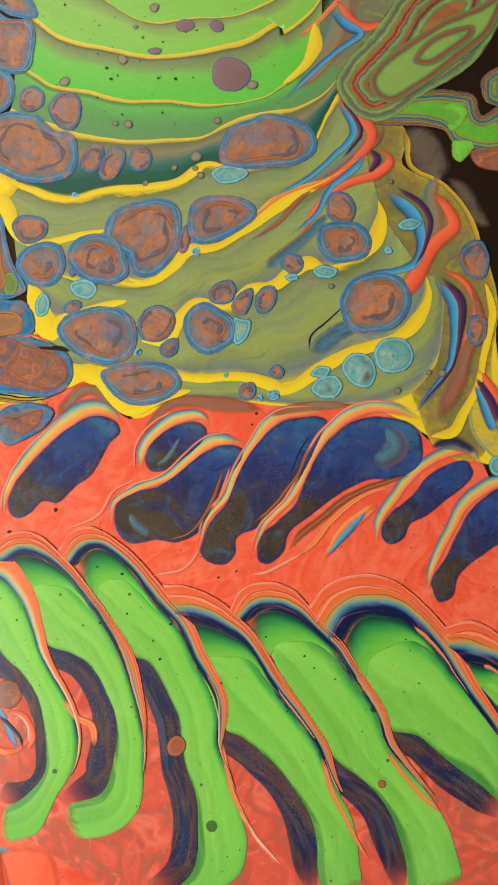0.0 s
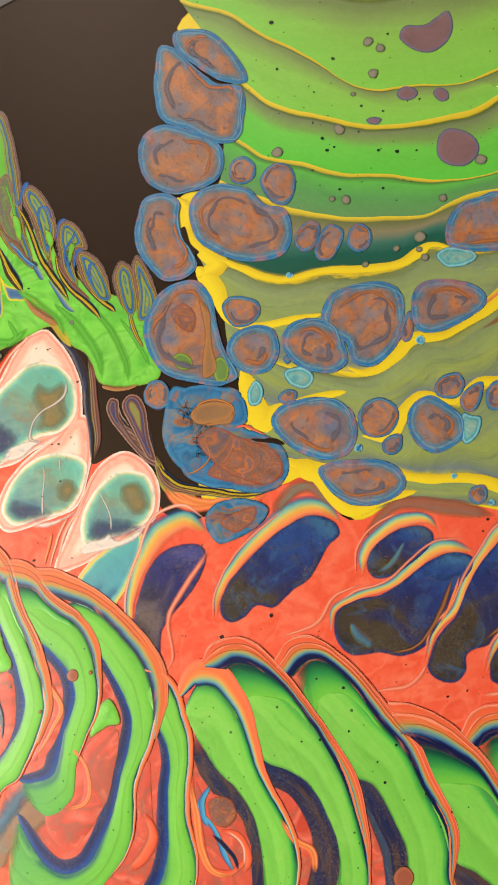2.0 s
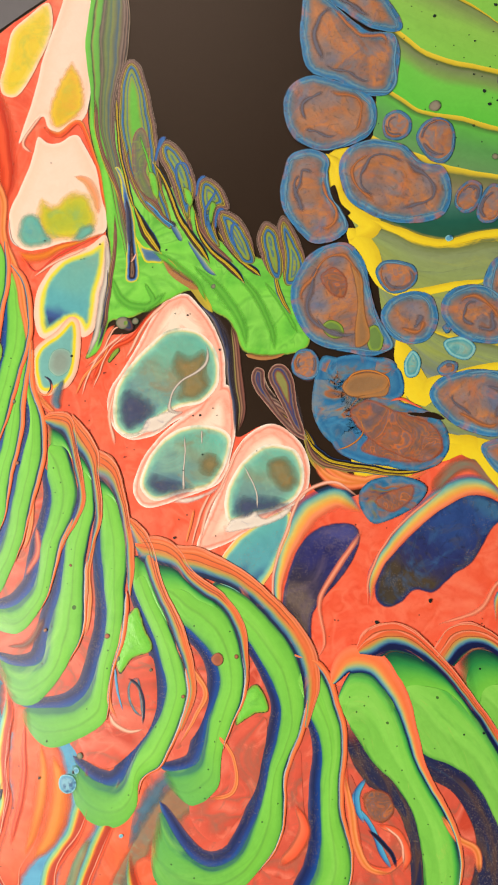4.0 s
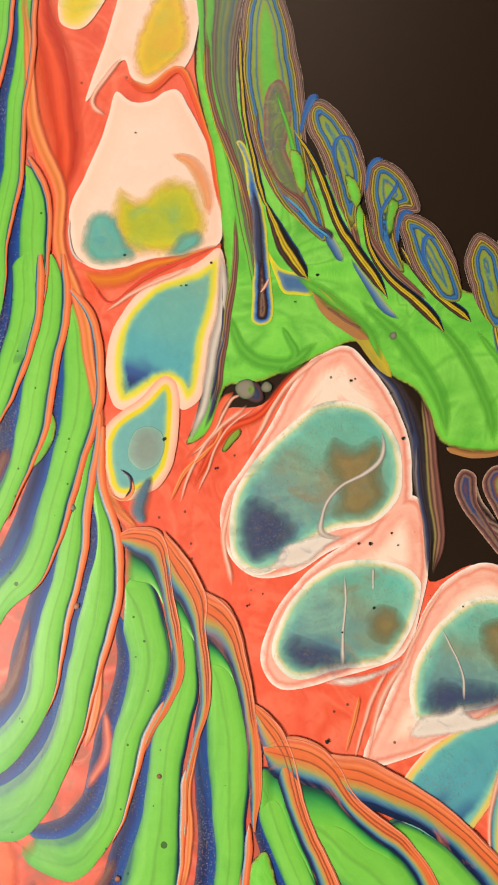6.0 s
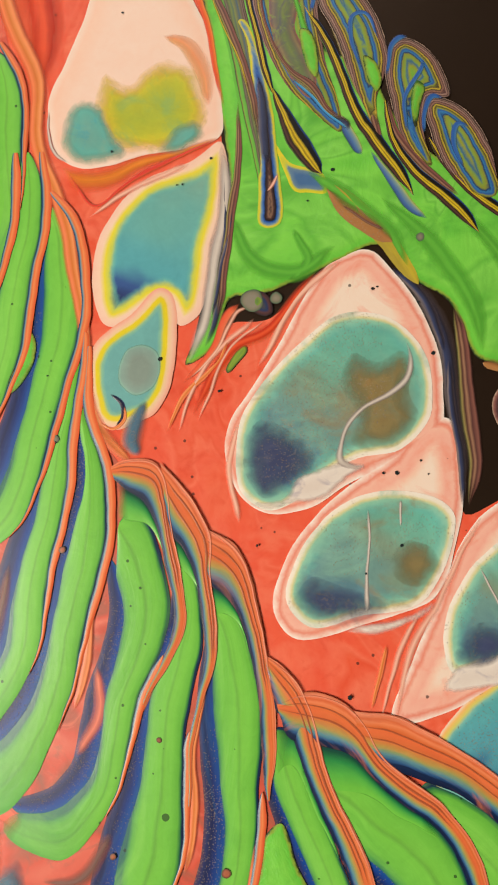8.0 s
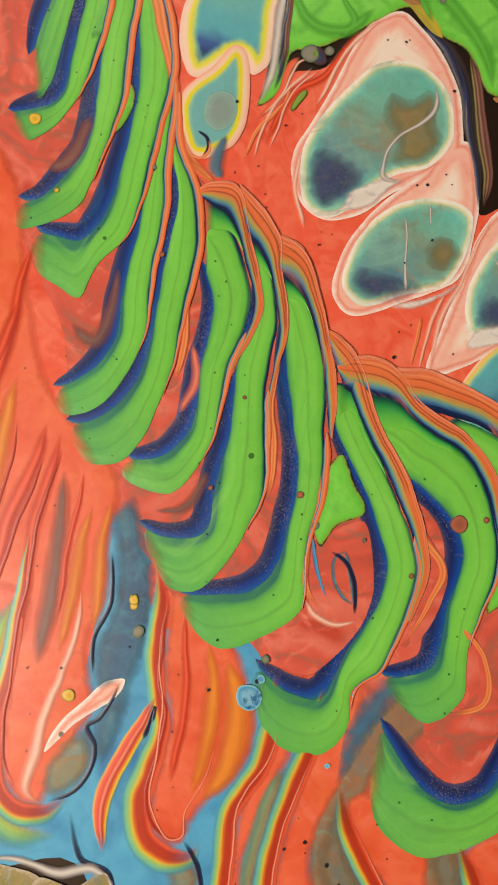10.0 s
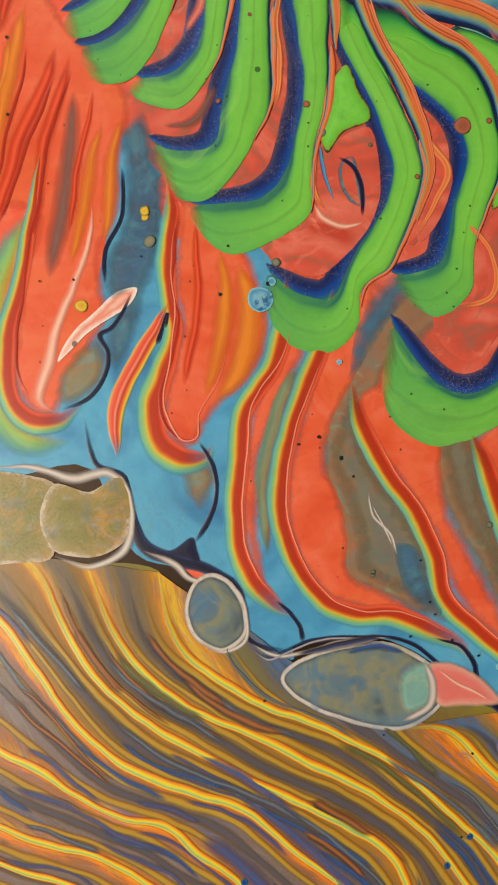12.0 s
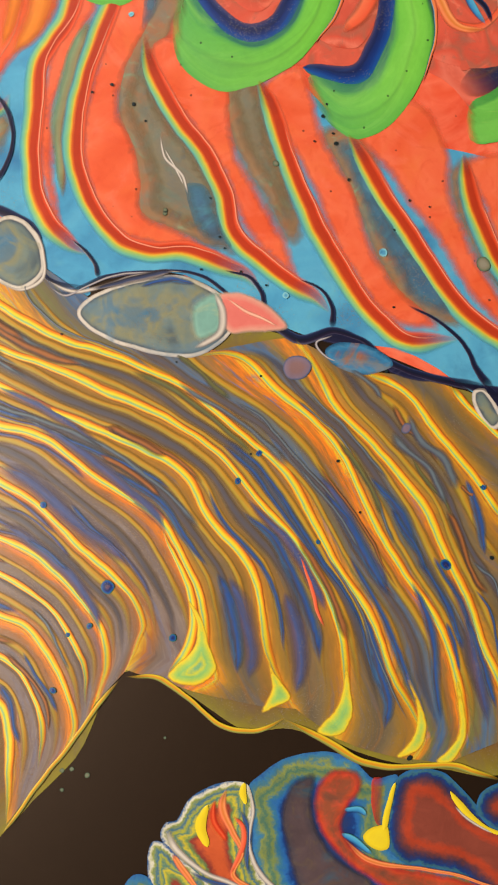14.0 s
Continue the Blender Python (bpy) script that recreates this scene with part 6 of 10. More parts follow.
patch("paint_core", "red_core", 1.9, [(-140.9, -7.8), (-135.2, -12.8), (-135.5, -21.2), (-140.3, -29.8), (-143.1, -28.2), (-138.4, -17.9)], rim=4)
patch("paint_core", "red_core", 1.9, [(-86.9, -37.1), (-79.4, -42.3), (-75.3, -54.2), (-78.6, -62.7), (-85.4, -69.5)], rim=4)
patch("paint_patch", "leaf", 3, [(-159.9, 6.4), (-157.3, 8.3), (-154.8, 2.2), (-152.0, -3.4), (-157.8, -6.0), (-160.9, -10.5), (-162.5, -6.1), (-160.9, 0.7)])
patch("paint_patch", "leaf", 3, [(-122.7, -12.3), (-120.1, -11.4), (-117.0, -18.8), (-120.5, -19.8), (-125.6, -23.3)])
patch("paint_patch", "leaf", 3, [(-208.2, 89.3), (-206.9, 86.9), (-207.7, 80.9), (-210.8, 77.2), (-211.2, 79.6), (-209.7, 84.5)])
patch("paint_pool", "slate_run", 2.6, [(-158.0, -12.5), (-155.3, -11.2), (-153.9, -16.7), (-153.8, -23.3), (-155.9, -22.4), (-158.1, -18.1)])
run("paint_vein", "navy_line", 2.8, [(-158.6, -11.4, 0.7), (-155.1, -14.0, 1.1), (-153.6, -18.9, 1.1), (-153.9, -25.5, 0.9)])
run("paint_vein", "pale_line", 2.8, [(-164.3, -21.8, 0.7), (-162.5, -25.0, 1.6), (-157.8, -27.5, 1.6), (-153.4, -26.6, 0.7)])
run("paint_vein", "orange_line", 2.8, [(-161.7, 5.2, 0.9), (-162.4, -2.7, 1.1), (-163.2, -9.5, 1.1), (-163.8, -19.6, 1.6), (-161.4, -23.9, 1.1)])
run("paint_vein", "sky_line", 2.9, [(-162.7, -8.3, 0.5), (-161.7, -13.9, 1.0), (-159.8, -21.5, 0.4)])
run("paint_vein", "orange_line", 2.8, [(-145.9, 3.9, 0.9), (-143.4, -2.6, 2.0), (-138.7, -9.0, 2.4), (-135.7, -14.3, 2.2), (-138.1, -21.1, 1.5), (-142.2, -30.2, 0.7)])
run("paint_vein", "orange_line", 3, [(-171.5, 29.7, 0.7), (-172.7, 19.3, 1.6), (-172.4, 10.2, 1.8), (-172.7, -1.1, 1.1)])
run("paint_vein", "orange_line", 3, [(-179.1, 32.8, 0.7), (-181.6, 25.7, 1.6), (-183.2, 22.2, 0.7)])
run("paint_vein", "orange_line", 3, [(-191.5, 46.1, 0.9), (-192.8, 39.1, 1.6), (-192.6, 29.8, 1.9), (-193.7, 24.0, 0.9)])
run("paint_vein", "orange_line", 2.6, [(-132.6, -24.4, 1.1), (-125.9, -32.5, 1.4), (-126.2, -42.4, 1.8), (-133.1, -44.3, 1.4)])
patch("paint_pool", "rust_pool", 2.6, [(-88.2, -39.0), (-83.9, -38.0), (-79.8, -41.9), (-82.8, -46.8), (-87.1, -44.6)])
run("paint_vein", "coral_line", 2.8, [(-93.6, -31.1, 1.4), (-91.3, -45.6, 2.4), (-87.5, -58.2, 2.7), (-80.6, -59.5, 2.0), (-75.8, -52.9, 1.4), (-82.8, -46.8, 1.0)])
run("paint_vein", "sky_line", 2.8, [(-89.9, -37.5, 1.7), (-90.6, -42.4, 2.1), (-87.0, -47.0, 1.7), (-82.5, -54.8, 2.0), (-79.0, -59.4, 1.0)])
patch("paint_pool", "red_core", 2.6, [(-83.7, -47.5), (-80.3, -44.0), (-74.5, -52.5), (-78.9, -56.0), (-82.5, -54.3)])
run("paint_vein", "pale_line", 2.8, [(-11.2, -75.3, 0.7), (-4.3, -84.9, 1.7), (2.5, -91.3, 1.0)])
run("paint_vein", "orange_line", 2.8, [(-15.7, -55.4, 1.8), (-13.0, -70.3, 1.7), (-6.1, -83.3, 1.4)])
run("paint_vein", "orange_line", 2.8, [(14.9, -58.5, 1.7), (18.2, -70.0, 1.7), (23.1, -81.3, 1.4), (29.7, -90.8, 1.0)])
run("paint_vein", "orange_line", 2.8, [(34.9, -58.3, 1.7), (40.6, -66.5, 1.7), (50.5, -76.1, 1.4)])
# crests between the coral bed and the shells
run("paint_crest", "orange_line", 3.1, [(-223.2, 186.4, 2.0), (-220.4, 162.9, 2.6), (-216.7, 148.1, 3.9), (-210.8, 135.1, 3.5), (-209.2, 123.9, 3.2), (-201.3, 105.1, 3.2), (-198.1, 89.7, 2.5), (-194.4, 74.5, 2.8), (-186.7, 64.3, 3.7)], ends=(0.6,0.6))
# folded crests over the shells
CR_A = [(-191.5, 65.6), (-188.9, 67.0), (-183.4, 66.7), (-181.0, 62.8), (-179.1, 56.1), (-177.1, 49.5), (-176.2, 44.3), (-176.1, 39.0), (-178.0, 33.1), (-181.4, 25.2)]
CR_B = [(-190.5, 63.4), (-187.6, 61.4), (-184.1, 59.5), (-181.3, 54.9), (-179.7, 49.2), (-178.4, 43.6), (-178.5, 36.9), (-180.2, 31.7), (-181.8, 25.7)]
loft("paint_crest", "crest_sheet", 3.7, CR_A, CR_B)
CR_C = [(-182.6, 66.8), (-178.9, 63.9), (-174.9, 59.4), (-172.7, 55.7), (-171.9, 51.0), (-170.8, 44.4), (-170.3, 35.9), (-171.3, 30.1), (-172.4, 21.6), (-173.0, 10.2)]
CR_D = [(-180.7, 59.4), (-179.3, 55.1), (-177.0, 52.9), (-174.7, 48.8), (-173.6, 44.1), (-172.6, 35.6), (-172.8, 27.1), (-173.5, 18.7), (-173.4, 10.4)]
loft("paint_crest", "crest_sheet", 3.8, CR_C, CR_D)
CR_E = [(-174.2, 57.0), (-171.9, 56.0), (-168.9, 54.9), (-165.5, 50.2), (-162.5, 42.4), (-161.4, 35.9), (-159.8, 26.8), (-158.7, 17.8), (-159.2, 11.8)]
CR_F = [(-172.6, 48.0), (-171.7, 47.0), (-169.8, 46.2), (-166.8, 43.1), (-164.5, 36.5), (-163.0, 29.2), (-161.6, 22.0), (-159.6, 12.0)]
loft("paint_crest", "crest_sheet", 3.7, CR_E, CR_F)
CR_G = [(-162.0, 36.3), (-158.5, 34.6), (-154.7, 28.5), (-152.4, 23.1), (-149.9, 17.7), (-144.3, 6.8), (-139.0, -5.5), (-138.4, -15.1), (-141.8, -25.8)]
CR_H = [(-161.4, 34.1), (-160.6, 29.0), (-159.6, 26.8), (-158.1, 26.1), (-156.7, 23.0), (-151.9, 13.4), (-147.9, 4.7), (-141.8, -7.2), (-140.6, -14.7), (-142.6, -24.7)]
loft("paint_crest", "crest_sheet", 3.8, CR_G, CR_H)
CR_I = [(-159.9, 28.4), (-154.0, 30.6), (-145.8, 26.9), (-140.1, 20.6), (-132.4, 14.8), (-124.7, 5.7), (-122.6, -3.5), (-123.3, -12.4)]
CR_J = [(-159.1, 26.3), (-156.9, 22.2), (-151.2, 21.6), (-145.5, 20.6), (-139.7, 15.3), (-131.9, 9.9), (-126.1, 1.5), (-124.3, -4.5), (-123.7, -12.2)]
loft("paint_crest", "crest_sheet", 3.9, CR_I, CR_J)
CR_K = [(-147.0, 27.7), (-137.8, 27.8), (-126.8, 22.1), (-112.9, 12.0), (-104.1, 0.6), (-101.5, -10.7), (-105.2, -22.0)]
CR_L = [(-143.8, 20.4), (-139.5, 19.6), (-127.5, 15.1), (-117.0, 7.2), (-109.3, -2.3), (-106.0, -11.7), (-106.1, -21.7)]
loft("paint_crest", "crest_sheet", 3.8, CR_K, CR_L)
CW_0 = [(-92.1, 1.1), (-89.9, 6.6), (-81.6, 9.7), (-73.1, 5.6), (-63.5, -3.4), (-53.9, -15.6), (-45.1, -28.2), (-40.5, -41.2), (-40.0, -59.0)]
CW_1 = [(-90.5, -1.6), (-86.3, -2.5), (-81.3, 1.3), (-74.7, 0.2), (-66.6, -4.9), (-57.6, -16.8), (-48.7, -30.0), (-43.7, -42.0), (-40.7, -59.0)]
loft("paint_crest", "crest_fold", 3.7, CW_0, CW_1)
CW_2 = [(-70.1, 1.1), (-65.7, 8.4), (-59.3, 10.7), (-51.8, 7.4), (-44.2, 1.1), (-33.1, -10.6), (-23.0, -24.6), (-14.5, -44.4), (-15.5, -57.1)]
CW_3 = [(-63.5, -2.5), (-58.1, 2.9), (-52.5, 2.0), (-45.0, -4.3), (-34.8, -16.8), (-26.0, -29.0), (-17.8, -45.3), (-16.2, -57.4)]
loft("paint_crest", "crest_fold", 3.8, CW_2, CW_3)
CW_4 = [(-34.9, -7.9), (-27.6, -8.8), (-16.7, -13.2), (-7.7, -21.1), (2.0, -34.0), (13.3, -51.0), (17.5, -58.4), (21.5, -69.9)]
CW_5 = [(-29.7, -21.5), (-24.8, -20.8), (-14.9, -22.9), (-7.7, -27.7), (0.2, -39.2), (9.8, -51.8), (14.6, -59.3), (20.8, -70.3)]
loft("paint_crest", "crest_fold", 3.9, CW_4, CW_5)
CW_6 = [(-14.0, -15.0), (-11.3, -9.7), (-4.1, -7.0), (6.7, -9.6), (12.9, -15.8), (24.2, -29.6), (34.3, -45.8), (38.4, -56.6), (48.2, -70.5)]
CW_7 = [(-9.5, -20.2), (-4.1, -16.7), (2.2, -17.2), (11.0, -21.0), (20.7, -30.5), (31.7, -46.9), (35.4, -56.9), (47.7, -71.0)]
loft("paint_crest", "crest_fold", 3.7, CW_6, CW_7)
CW_8 = [(11.1, -14.9), (17.5, -7.0), (28.3, -4.9), (38.9, -7.0), (49.3, -15.7), (56.0, -24.4), (64.1, -38.0), (73.6, -54.6)]
CW_9 = [(19.8, -28.8), (26.2, -19.3), (33.3, -18.4), (42.1, -20.1), (51.4, -28.7), (60.1, -41.7), (71.7, -58.7)]
loft("paint_crest", "crest_fold", 3.8, CW_8, CW_9)
CW_10 = [(53.5, -20.9), (61.4, -19.2), (68.3, -21.7), (76.7, -27.7)]
CW_11 = [(55.7, -30.4), (62.6, -32.9), (69.5, -33.7), (75.2, -39.6)]
loft("paint_crest", "crest_fold", 3.9, CW_10, CW_11)
CRESTS = ((CR_A, CR_B), (CR_C, CR_D), (CR_E, CR_F), (CR_G, CR_H), (CR_I, CR_J), (CR_K, CR_L), (CW_0, CW_1), (CW_2, CW_3), (CW_4, CW_5), (CW_6, CW_7), (CW_8, CW_9), (CW_10, CW_11))
for one, two in CRESTS:
    a, _ = even(smooth_curve(one), 36)
    b, _ = even(smooth_curve(two), 36)
    for share, look_name, wide in ((0.05, "crest_hair", 0.5), (0.26, "rust_hair", 0.4), (0.45, "rust_hair", 0.4)):
        phase = random.uniform(0, 6)
        w = share + 0.035 * np.sin(np.linspace(0, 7, 36) + phase)
        c = a * (1 - w)[:, None] + b * w[:, None]
        run("paint_crest", look_name, 4.7, [(x, y, wide * random.uniform(0.6, 1.3)) for x, y in c[:24:3]], dome=0.03, m=5)
# nested hairpins of the olive swirl
patch("paint_pool", "hairpin", 6, [(36.7, 160.2), (35.3, 167.3), (44.2, 177.2), (58.3, 185.4), (71.4, 192.2), (82.4, 197.3), (77.4, 182.2), (62.6, 169.3), (48.6, 159.0), (41.7, 156.6)], rim=3.4)
patch("paint_pool", "hairpin", 7.5, [(49.6, 171.8), (52.5, 177.8), (64.1, 183.7), (72.0, 185.0), (71.5, 180.6), (63.8, 174.0), (54.8, 169.5)], rim=2.4)
# deep green roots of the shells under the crests
RT_0A = [(-86.3, -2.3), (-81.3, 2.0), (-74.7, 0.7), (-66.6, -4.3), (-57.6, -16.1)]
RT_0B = [(-81.6, -17.9), (-77.5, -10.3), (-71.8, -8.1), (-64.9, -9.9), (-57.5, -18.2)]
loft("shell_root", "shell_root", 2.9, RT_0A, RT_0B)
RT_1A = [(-63.0, -1.8), (-58.1, 3.4), (-52.6, 2.5), (-45.1, -3.8), (-34.8, -16.2)]
RT_1B = [(-57.7, -17.4), (-53.9, -8.8), (-49.4, -6.3), (-43.1, -9.3), (-34.8, -18.4)]
loft("shell_root", "shell_root", 2.9, RT_1A, RT_1B)
RT_2A = [(-29.3, -21.0), (-24.8, -20.3), (-14.9, -22.3), (-7.7, -27.2), (0.2, -38.7)]
RT_2B = [(-24.8, -36.1), (-21.1, -32.1), (-12.2, -30.8), (-6.1, -32.5), (0.2, -40.7)]
loft("shell_root", "shell_root", 2.9, RT_2A, RT_2B)
RT_3A = [(-9.0, -19.7), (-4.1, -16.2), (2.2, -16.7), (11.1, -20.5), (20.7, -30.0)]
RT_3B = [(-2.9, -35.6), (0.8, -28.7), (5.8, -25.8), (13.3, -26.1), (20.6, -32.1)]
loft("shell_root", "shell_root", 2.9, RT_3A, RT_3B)
RT_4A = [(20.7, -27.8), (26.5, -18.7), (33.3, -17.8), (42.1, -19.6), (51.4, -28.2)]
RT_4B = [(27.4, -43.4), (32.1, -31.2), (37.5, -26.8), (44.5, -25.1), (51.4, -30.2)]
loft("shell_root", "shell_root", 2.9, RT_4A, RT_4B)
RT_5A = [(56.3, -29.8), (62.6, -32.4), (69.5, -33.2), (75.2, -39.1)]
RT_5B = [(59.4, -38.7), (64.9, -39.0), (70.8, -37.4), (75.1, -41.1)]
loft("shell_root", "shell_root", 2.9, RT_5A, RT_5B)
RT_6A = [(-190.0, 63.3), (-187.6, 61.7), (-184.2, 59.8), (-181.3, 55.2), (-179.7, 49.5)]
RT_6B = [(-188.5, 56.3), (-186.3, 56.2), (-183.3, 55.8), (-180.7, 52.6), (-179.6, 48.3)]
loft("shell_root", "shell_root", 2.9, RT_6A, RT_6B)
RT_7A = [(-180.4, 59.3), (-179.2, 55.4), (-177.1, 53.2), (-174.7, 49.0), (-173.7, 44.4)]
RT_7B = [(-178.5, 50.5), (-177.7, 48.5), (-176.0, 48.2), (-174.0, 46.0), (-173.6, 43.2)]
loft("shell_root", "shell_root", 2.9, RT_7A, RT_7B)
RT_8A = [(-172.5, 48.1), (-171.6, 47.2), (-169.8, 46.5), (-166.9, 43.4), (-164.5, 36.9)]
RT_8B = [(-171.0, 40.4), (-170.4, 41.2), (-168.9, 42.1), (-166.3, 40.7), (-164.5, 35.8)]
loft("shell_root", "shell_root", 2.9, RT_8A, RT_8B)
RT_9A = [(-159.7, 23.9), (-156.7, 23.4), (-151.9, 13.8), (-148.0, 5.0)]
RT_9B = [(-158.4, 15.8), (-155.7, 17.5), (-151.3, 10.2), (-147.9, 3.7)]
loft("shell_root", "shell_root", 2.9, RT_9A, RT_9B)
RT_10A = [(-155.7, 22.3), (-151.2, 22.0), (-145.5, 20.9), (-139.7, 15.6), (-131.9, 10.2)]
RT_10B = [(-153.0, 12.0), (-149.0, 13.9), (-143.9, 15.1), (-138.7, 12.1), (-131.9, 8.9)]
loft("shell_root", "shell_root", 2.9, RT_10A, RT_10B)
# small swirls in the hollows
patch("paint_pool", "rust_pool", 2.9, [(-87.9, -39.6), (-85.3, -37.3), (-81.1, -38.0), (-79.8, -42.2), (-81.7, -45.9), (-85.8, -46.6), (-88.1, -43.6)], rim=2)
run("paint_vein", "sky_line", 3, [(-87.4, -34.7, 1.0), (-89.6, -38.9, 2.0), (-89.8, -43.7, 2.0), (-88.3, -47.5, 1.0)])
run("paint_vein", "orange_line", 3.1, [(-93.5, -34.4, 1.7), (-91.7, -43.8, 2.7), (-90.4, -53.2, 3.0), (-85.3, -59.9, 2.3), (-78.8, -60.1, 1.3)])
run("paint_vein", "coral_line", 3.2, [(-85.0, -47.3, 1.3), (-79.1, -48.4, 2.6), (-75.2, -54.4, 2.6), (-76.3, -59.2, 1.3)])
run("paint_vein", "navy_line", 3.3, [(-87.4, -49.1, 0.7), (-84.0, -51.2, 1.5), (-79.7, -54.8, 1.5), (-78.0, -58.5, 0.8)])
run("paint_vein", "pale_line", 3.3, [(-82.5, -47.1, 0.7), (-77.4, -50.7, 1.2), (-76.1, -56.8, 0.8)])
run("paint_vein", "orange_line", 3.1, [(-66.9, -43.6, 1.3), (-61.9, -49.5, 2.3), (-57.0, -52.2, 2.6), (-55.6, -58.3, 1.9)])
run("paint_vein", "coral_line", 3.1, [(-107.3, -43.4, 1.4), (-104.9, -49.6, 4.0), (-107.2, -56.1, 4.4), (-111.1, -61.1, 2.0)])

# blue teardrops in the coral
patch("teardrop", "tear_body", 2, [(-85.8, 14.9), (-86.7, 18.6), (-84.5, 25.0), (-79.4, 32.0), (-71.5, 41.0), (-64.0, 45.4), (-56.6, 47.2), (-50.9, 45.0), (-49.6, 41.4), (-54.2, 36.7), (-56.4, 32.5), (-59.2, 26.9), (-64.6, 22.6), (-70.7, 17.8), (-75.5, 18.8), (-79.7, 15.0), (-83.8, 13.5)], rim=4.2, to=(-0.6, -1))
run("paint_vein", "tear_halo", 1.9, [(-87.7, 14.5, 1.4), (-86.8, 23.1, 4.0), (-81.9, 31.8, 5.1), (-73.7, 41.8, 6.5), (-65.1, 47.4, 7.6), (-56.1, 49.7, 7.1), (-49.2, 45.0, 2.8)])
patch("teardrop", "tear_body", 2, [(-42.0, 31.9), (-41.1, 36.3), (-36.7, 41.0), (-30.5, 43.9), (-24.2, 44.7), (-21.5, 42.0), (-23.4, 36.9), (-29.0, 32.0), (-35.2, 28.6), (-40.0, 28.8)], rim=4.2, to=(-0.6, -1))
run("paint_vein", "tear_halo", 1.9, [(-43.5, 29.4, 1.7), (-42.5, 36.2, 4.2), (-37.8, 42.0, 5.1), (-30.7, 45.9, 5.6), (-23.6, 47.0, 4.2), (-20.4, 44.1, 1.7)])
patch("teardrop", "tear_body", 2, [(-51.4, 13.9), (-50.3, 18.7), (-45.3, 22.1), (-37.0, 23.7), (-30.0, 28.5), (-23.2, 34.1), (-14.9, 37.7), (-9.5, 36.2), (-9.1, 32.8), (-12.2, 27.9), (-15.6, 23.7), (-19.7, 15.5), (-24.7, 8.5), (-31.5, 5.0), (-38.2, 5.6), (-46.6, 5.2), (-50.5, 9.0)], rim=4.2, to=(-0.8, -1))
run("paint_vein", "tear_halo", 1.9, [(-52.1, 11.1, 1.1), (-50.9, 19.1, 2.5), (-42.6, 23.9, 3.7), (-34.2, 26.5, 4.0), (-27.3, 32.7, 5.1), (-19.1, 38.6, 5.9), (-9.1, 38.0, 2.5)])
patch("teardrop", "tear_body", 2, [(-23.1, 6.0), (-20.5, 12.6), (-15.5, 17.9), (-11.4, 26.5), (-7.8, 34.8), (-0.6, 41.9), (8.0, 46.1), (16.1, 46.8), (18.7, 44.7), (15.3, 36.3), (9.7, 26.5), (3.6, 18.1), (-5.5, 9.3), (-11.3, 6.8), (-11.5, 1.7), (-15.0, -1.5), (-20.3, -0.6), (-23.3, 2.4)], rim=4.2, to=(-0.6, -1))
run("paint_vein", "tear_halo", 1.9, [(-23.9, 3.6, 1.1), (-21.3, 13.5, 2.3), (-14.5, 20.7, 3.1), (-10.1, 32.1, 4.2), (-3.2, 42.0, 5.4), (6.6, 48.0, 5.4), (18.7, 47.9, 2.3)])
patch("teardrop", "tear_body", 2, [(-4.9, 1.3), (-4.4, 7.3), (1.9, 12.7), (7.7, 18.4), (11.1, 27.8), (18.2, 38.5), (25.9, 44.1), (35.3, 46.1), (44.5, 44.7), (48.1, 40.7), (47.8, 29.6), (40.5, 26.0), (30.9, 24.6), (21.2, 19.8), (13.2, 14.1), (4.9, 8.1), (3.4, 2.4), (-0.7, -2.0), (-4.2, -1.1)], rim=4.2, to=(-0.7, -1))
run("paint_vein", "tear_halo", 1.9, [(-5.9, -0.0, 1.1), (-3.2, 10.0, 2.3), (6.3, 19.9, 3.1), (11.0, 30.2, 4.0), (17.4, 40.3, 5.1), (25.4, 46.5, 5.9), (37.1, 49.7, 5.4), (49.6, 45.2, 2.5)])
patch("teardrop", "violet_tear", 2, [(-114.1, 6.4), (-112.6, 20.2), (-109.6, 30.4), (-103.9, 35.8), (-95.8, 37.6), (-92.2, 35.3), (-93.3, 27.2), (-97.1, 20.1), (-100.8, 14.9), (-104.5, 9.9), (-105.9, 1.8), (-110.4, 3.0)], rim=4.2, to=(-0.4,-1))
run("paint_vein", "tear_halo", 1.9, [(-115.6, 6.3, 1.4), (-114.5, 21.7, 4.3), (-112.3, 31.5, 7.2), (-105.8, 41.3, 8.6), (-98.8, 44.6, 7.9), (-91.1, 40.2, 2.9)])
run("paint_vein", "pale_line", 2.3, [(-116.9, 6.2, 0.7), (-116.1, 23.1, 1.3), (-113.3, 35.1, 1.4), (-107.6, 46.6, 1.4), (-100.2, 49.2, 1.4), (-90.5, 43.8, 0.9)])
run("paint_vein", "rust_run", 2.7, [(-15.2, 30.6, 0.6), (-17.5, 23.7, 2.0), (-21.8, 15.5, 1.7), (-27.3, 8.7, 1.4), (-35.5, 5.5, 0.8)])
run("paint_vein", "orange_line", 2.7, [(-13.3, 30.6, 0.4), (-15.6, 23.0, 1.1), (-19.9, 15.5, 0.6)])
run("paint_vein", "slate_run", 2.7, [(-30.0, 39.8, 0.8), (-34.5, 33.1, 2.0), (-38.7, 30.6, 1.1)])
run("paint_vein", "slate_run", 2.7, [(-46.0, 14.9, 1.4), (-43.4, 10.6, 4.2), (-39.3, 7.7, 2.8)])
run("paint_vein", "rust_run", 2.7, [(13.2, 37.4, 0.7), (7.7, 27.0, 1.7), (2.2, 18.7, 2.0), (-6.9, 10.7, 1.4)])
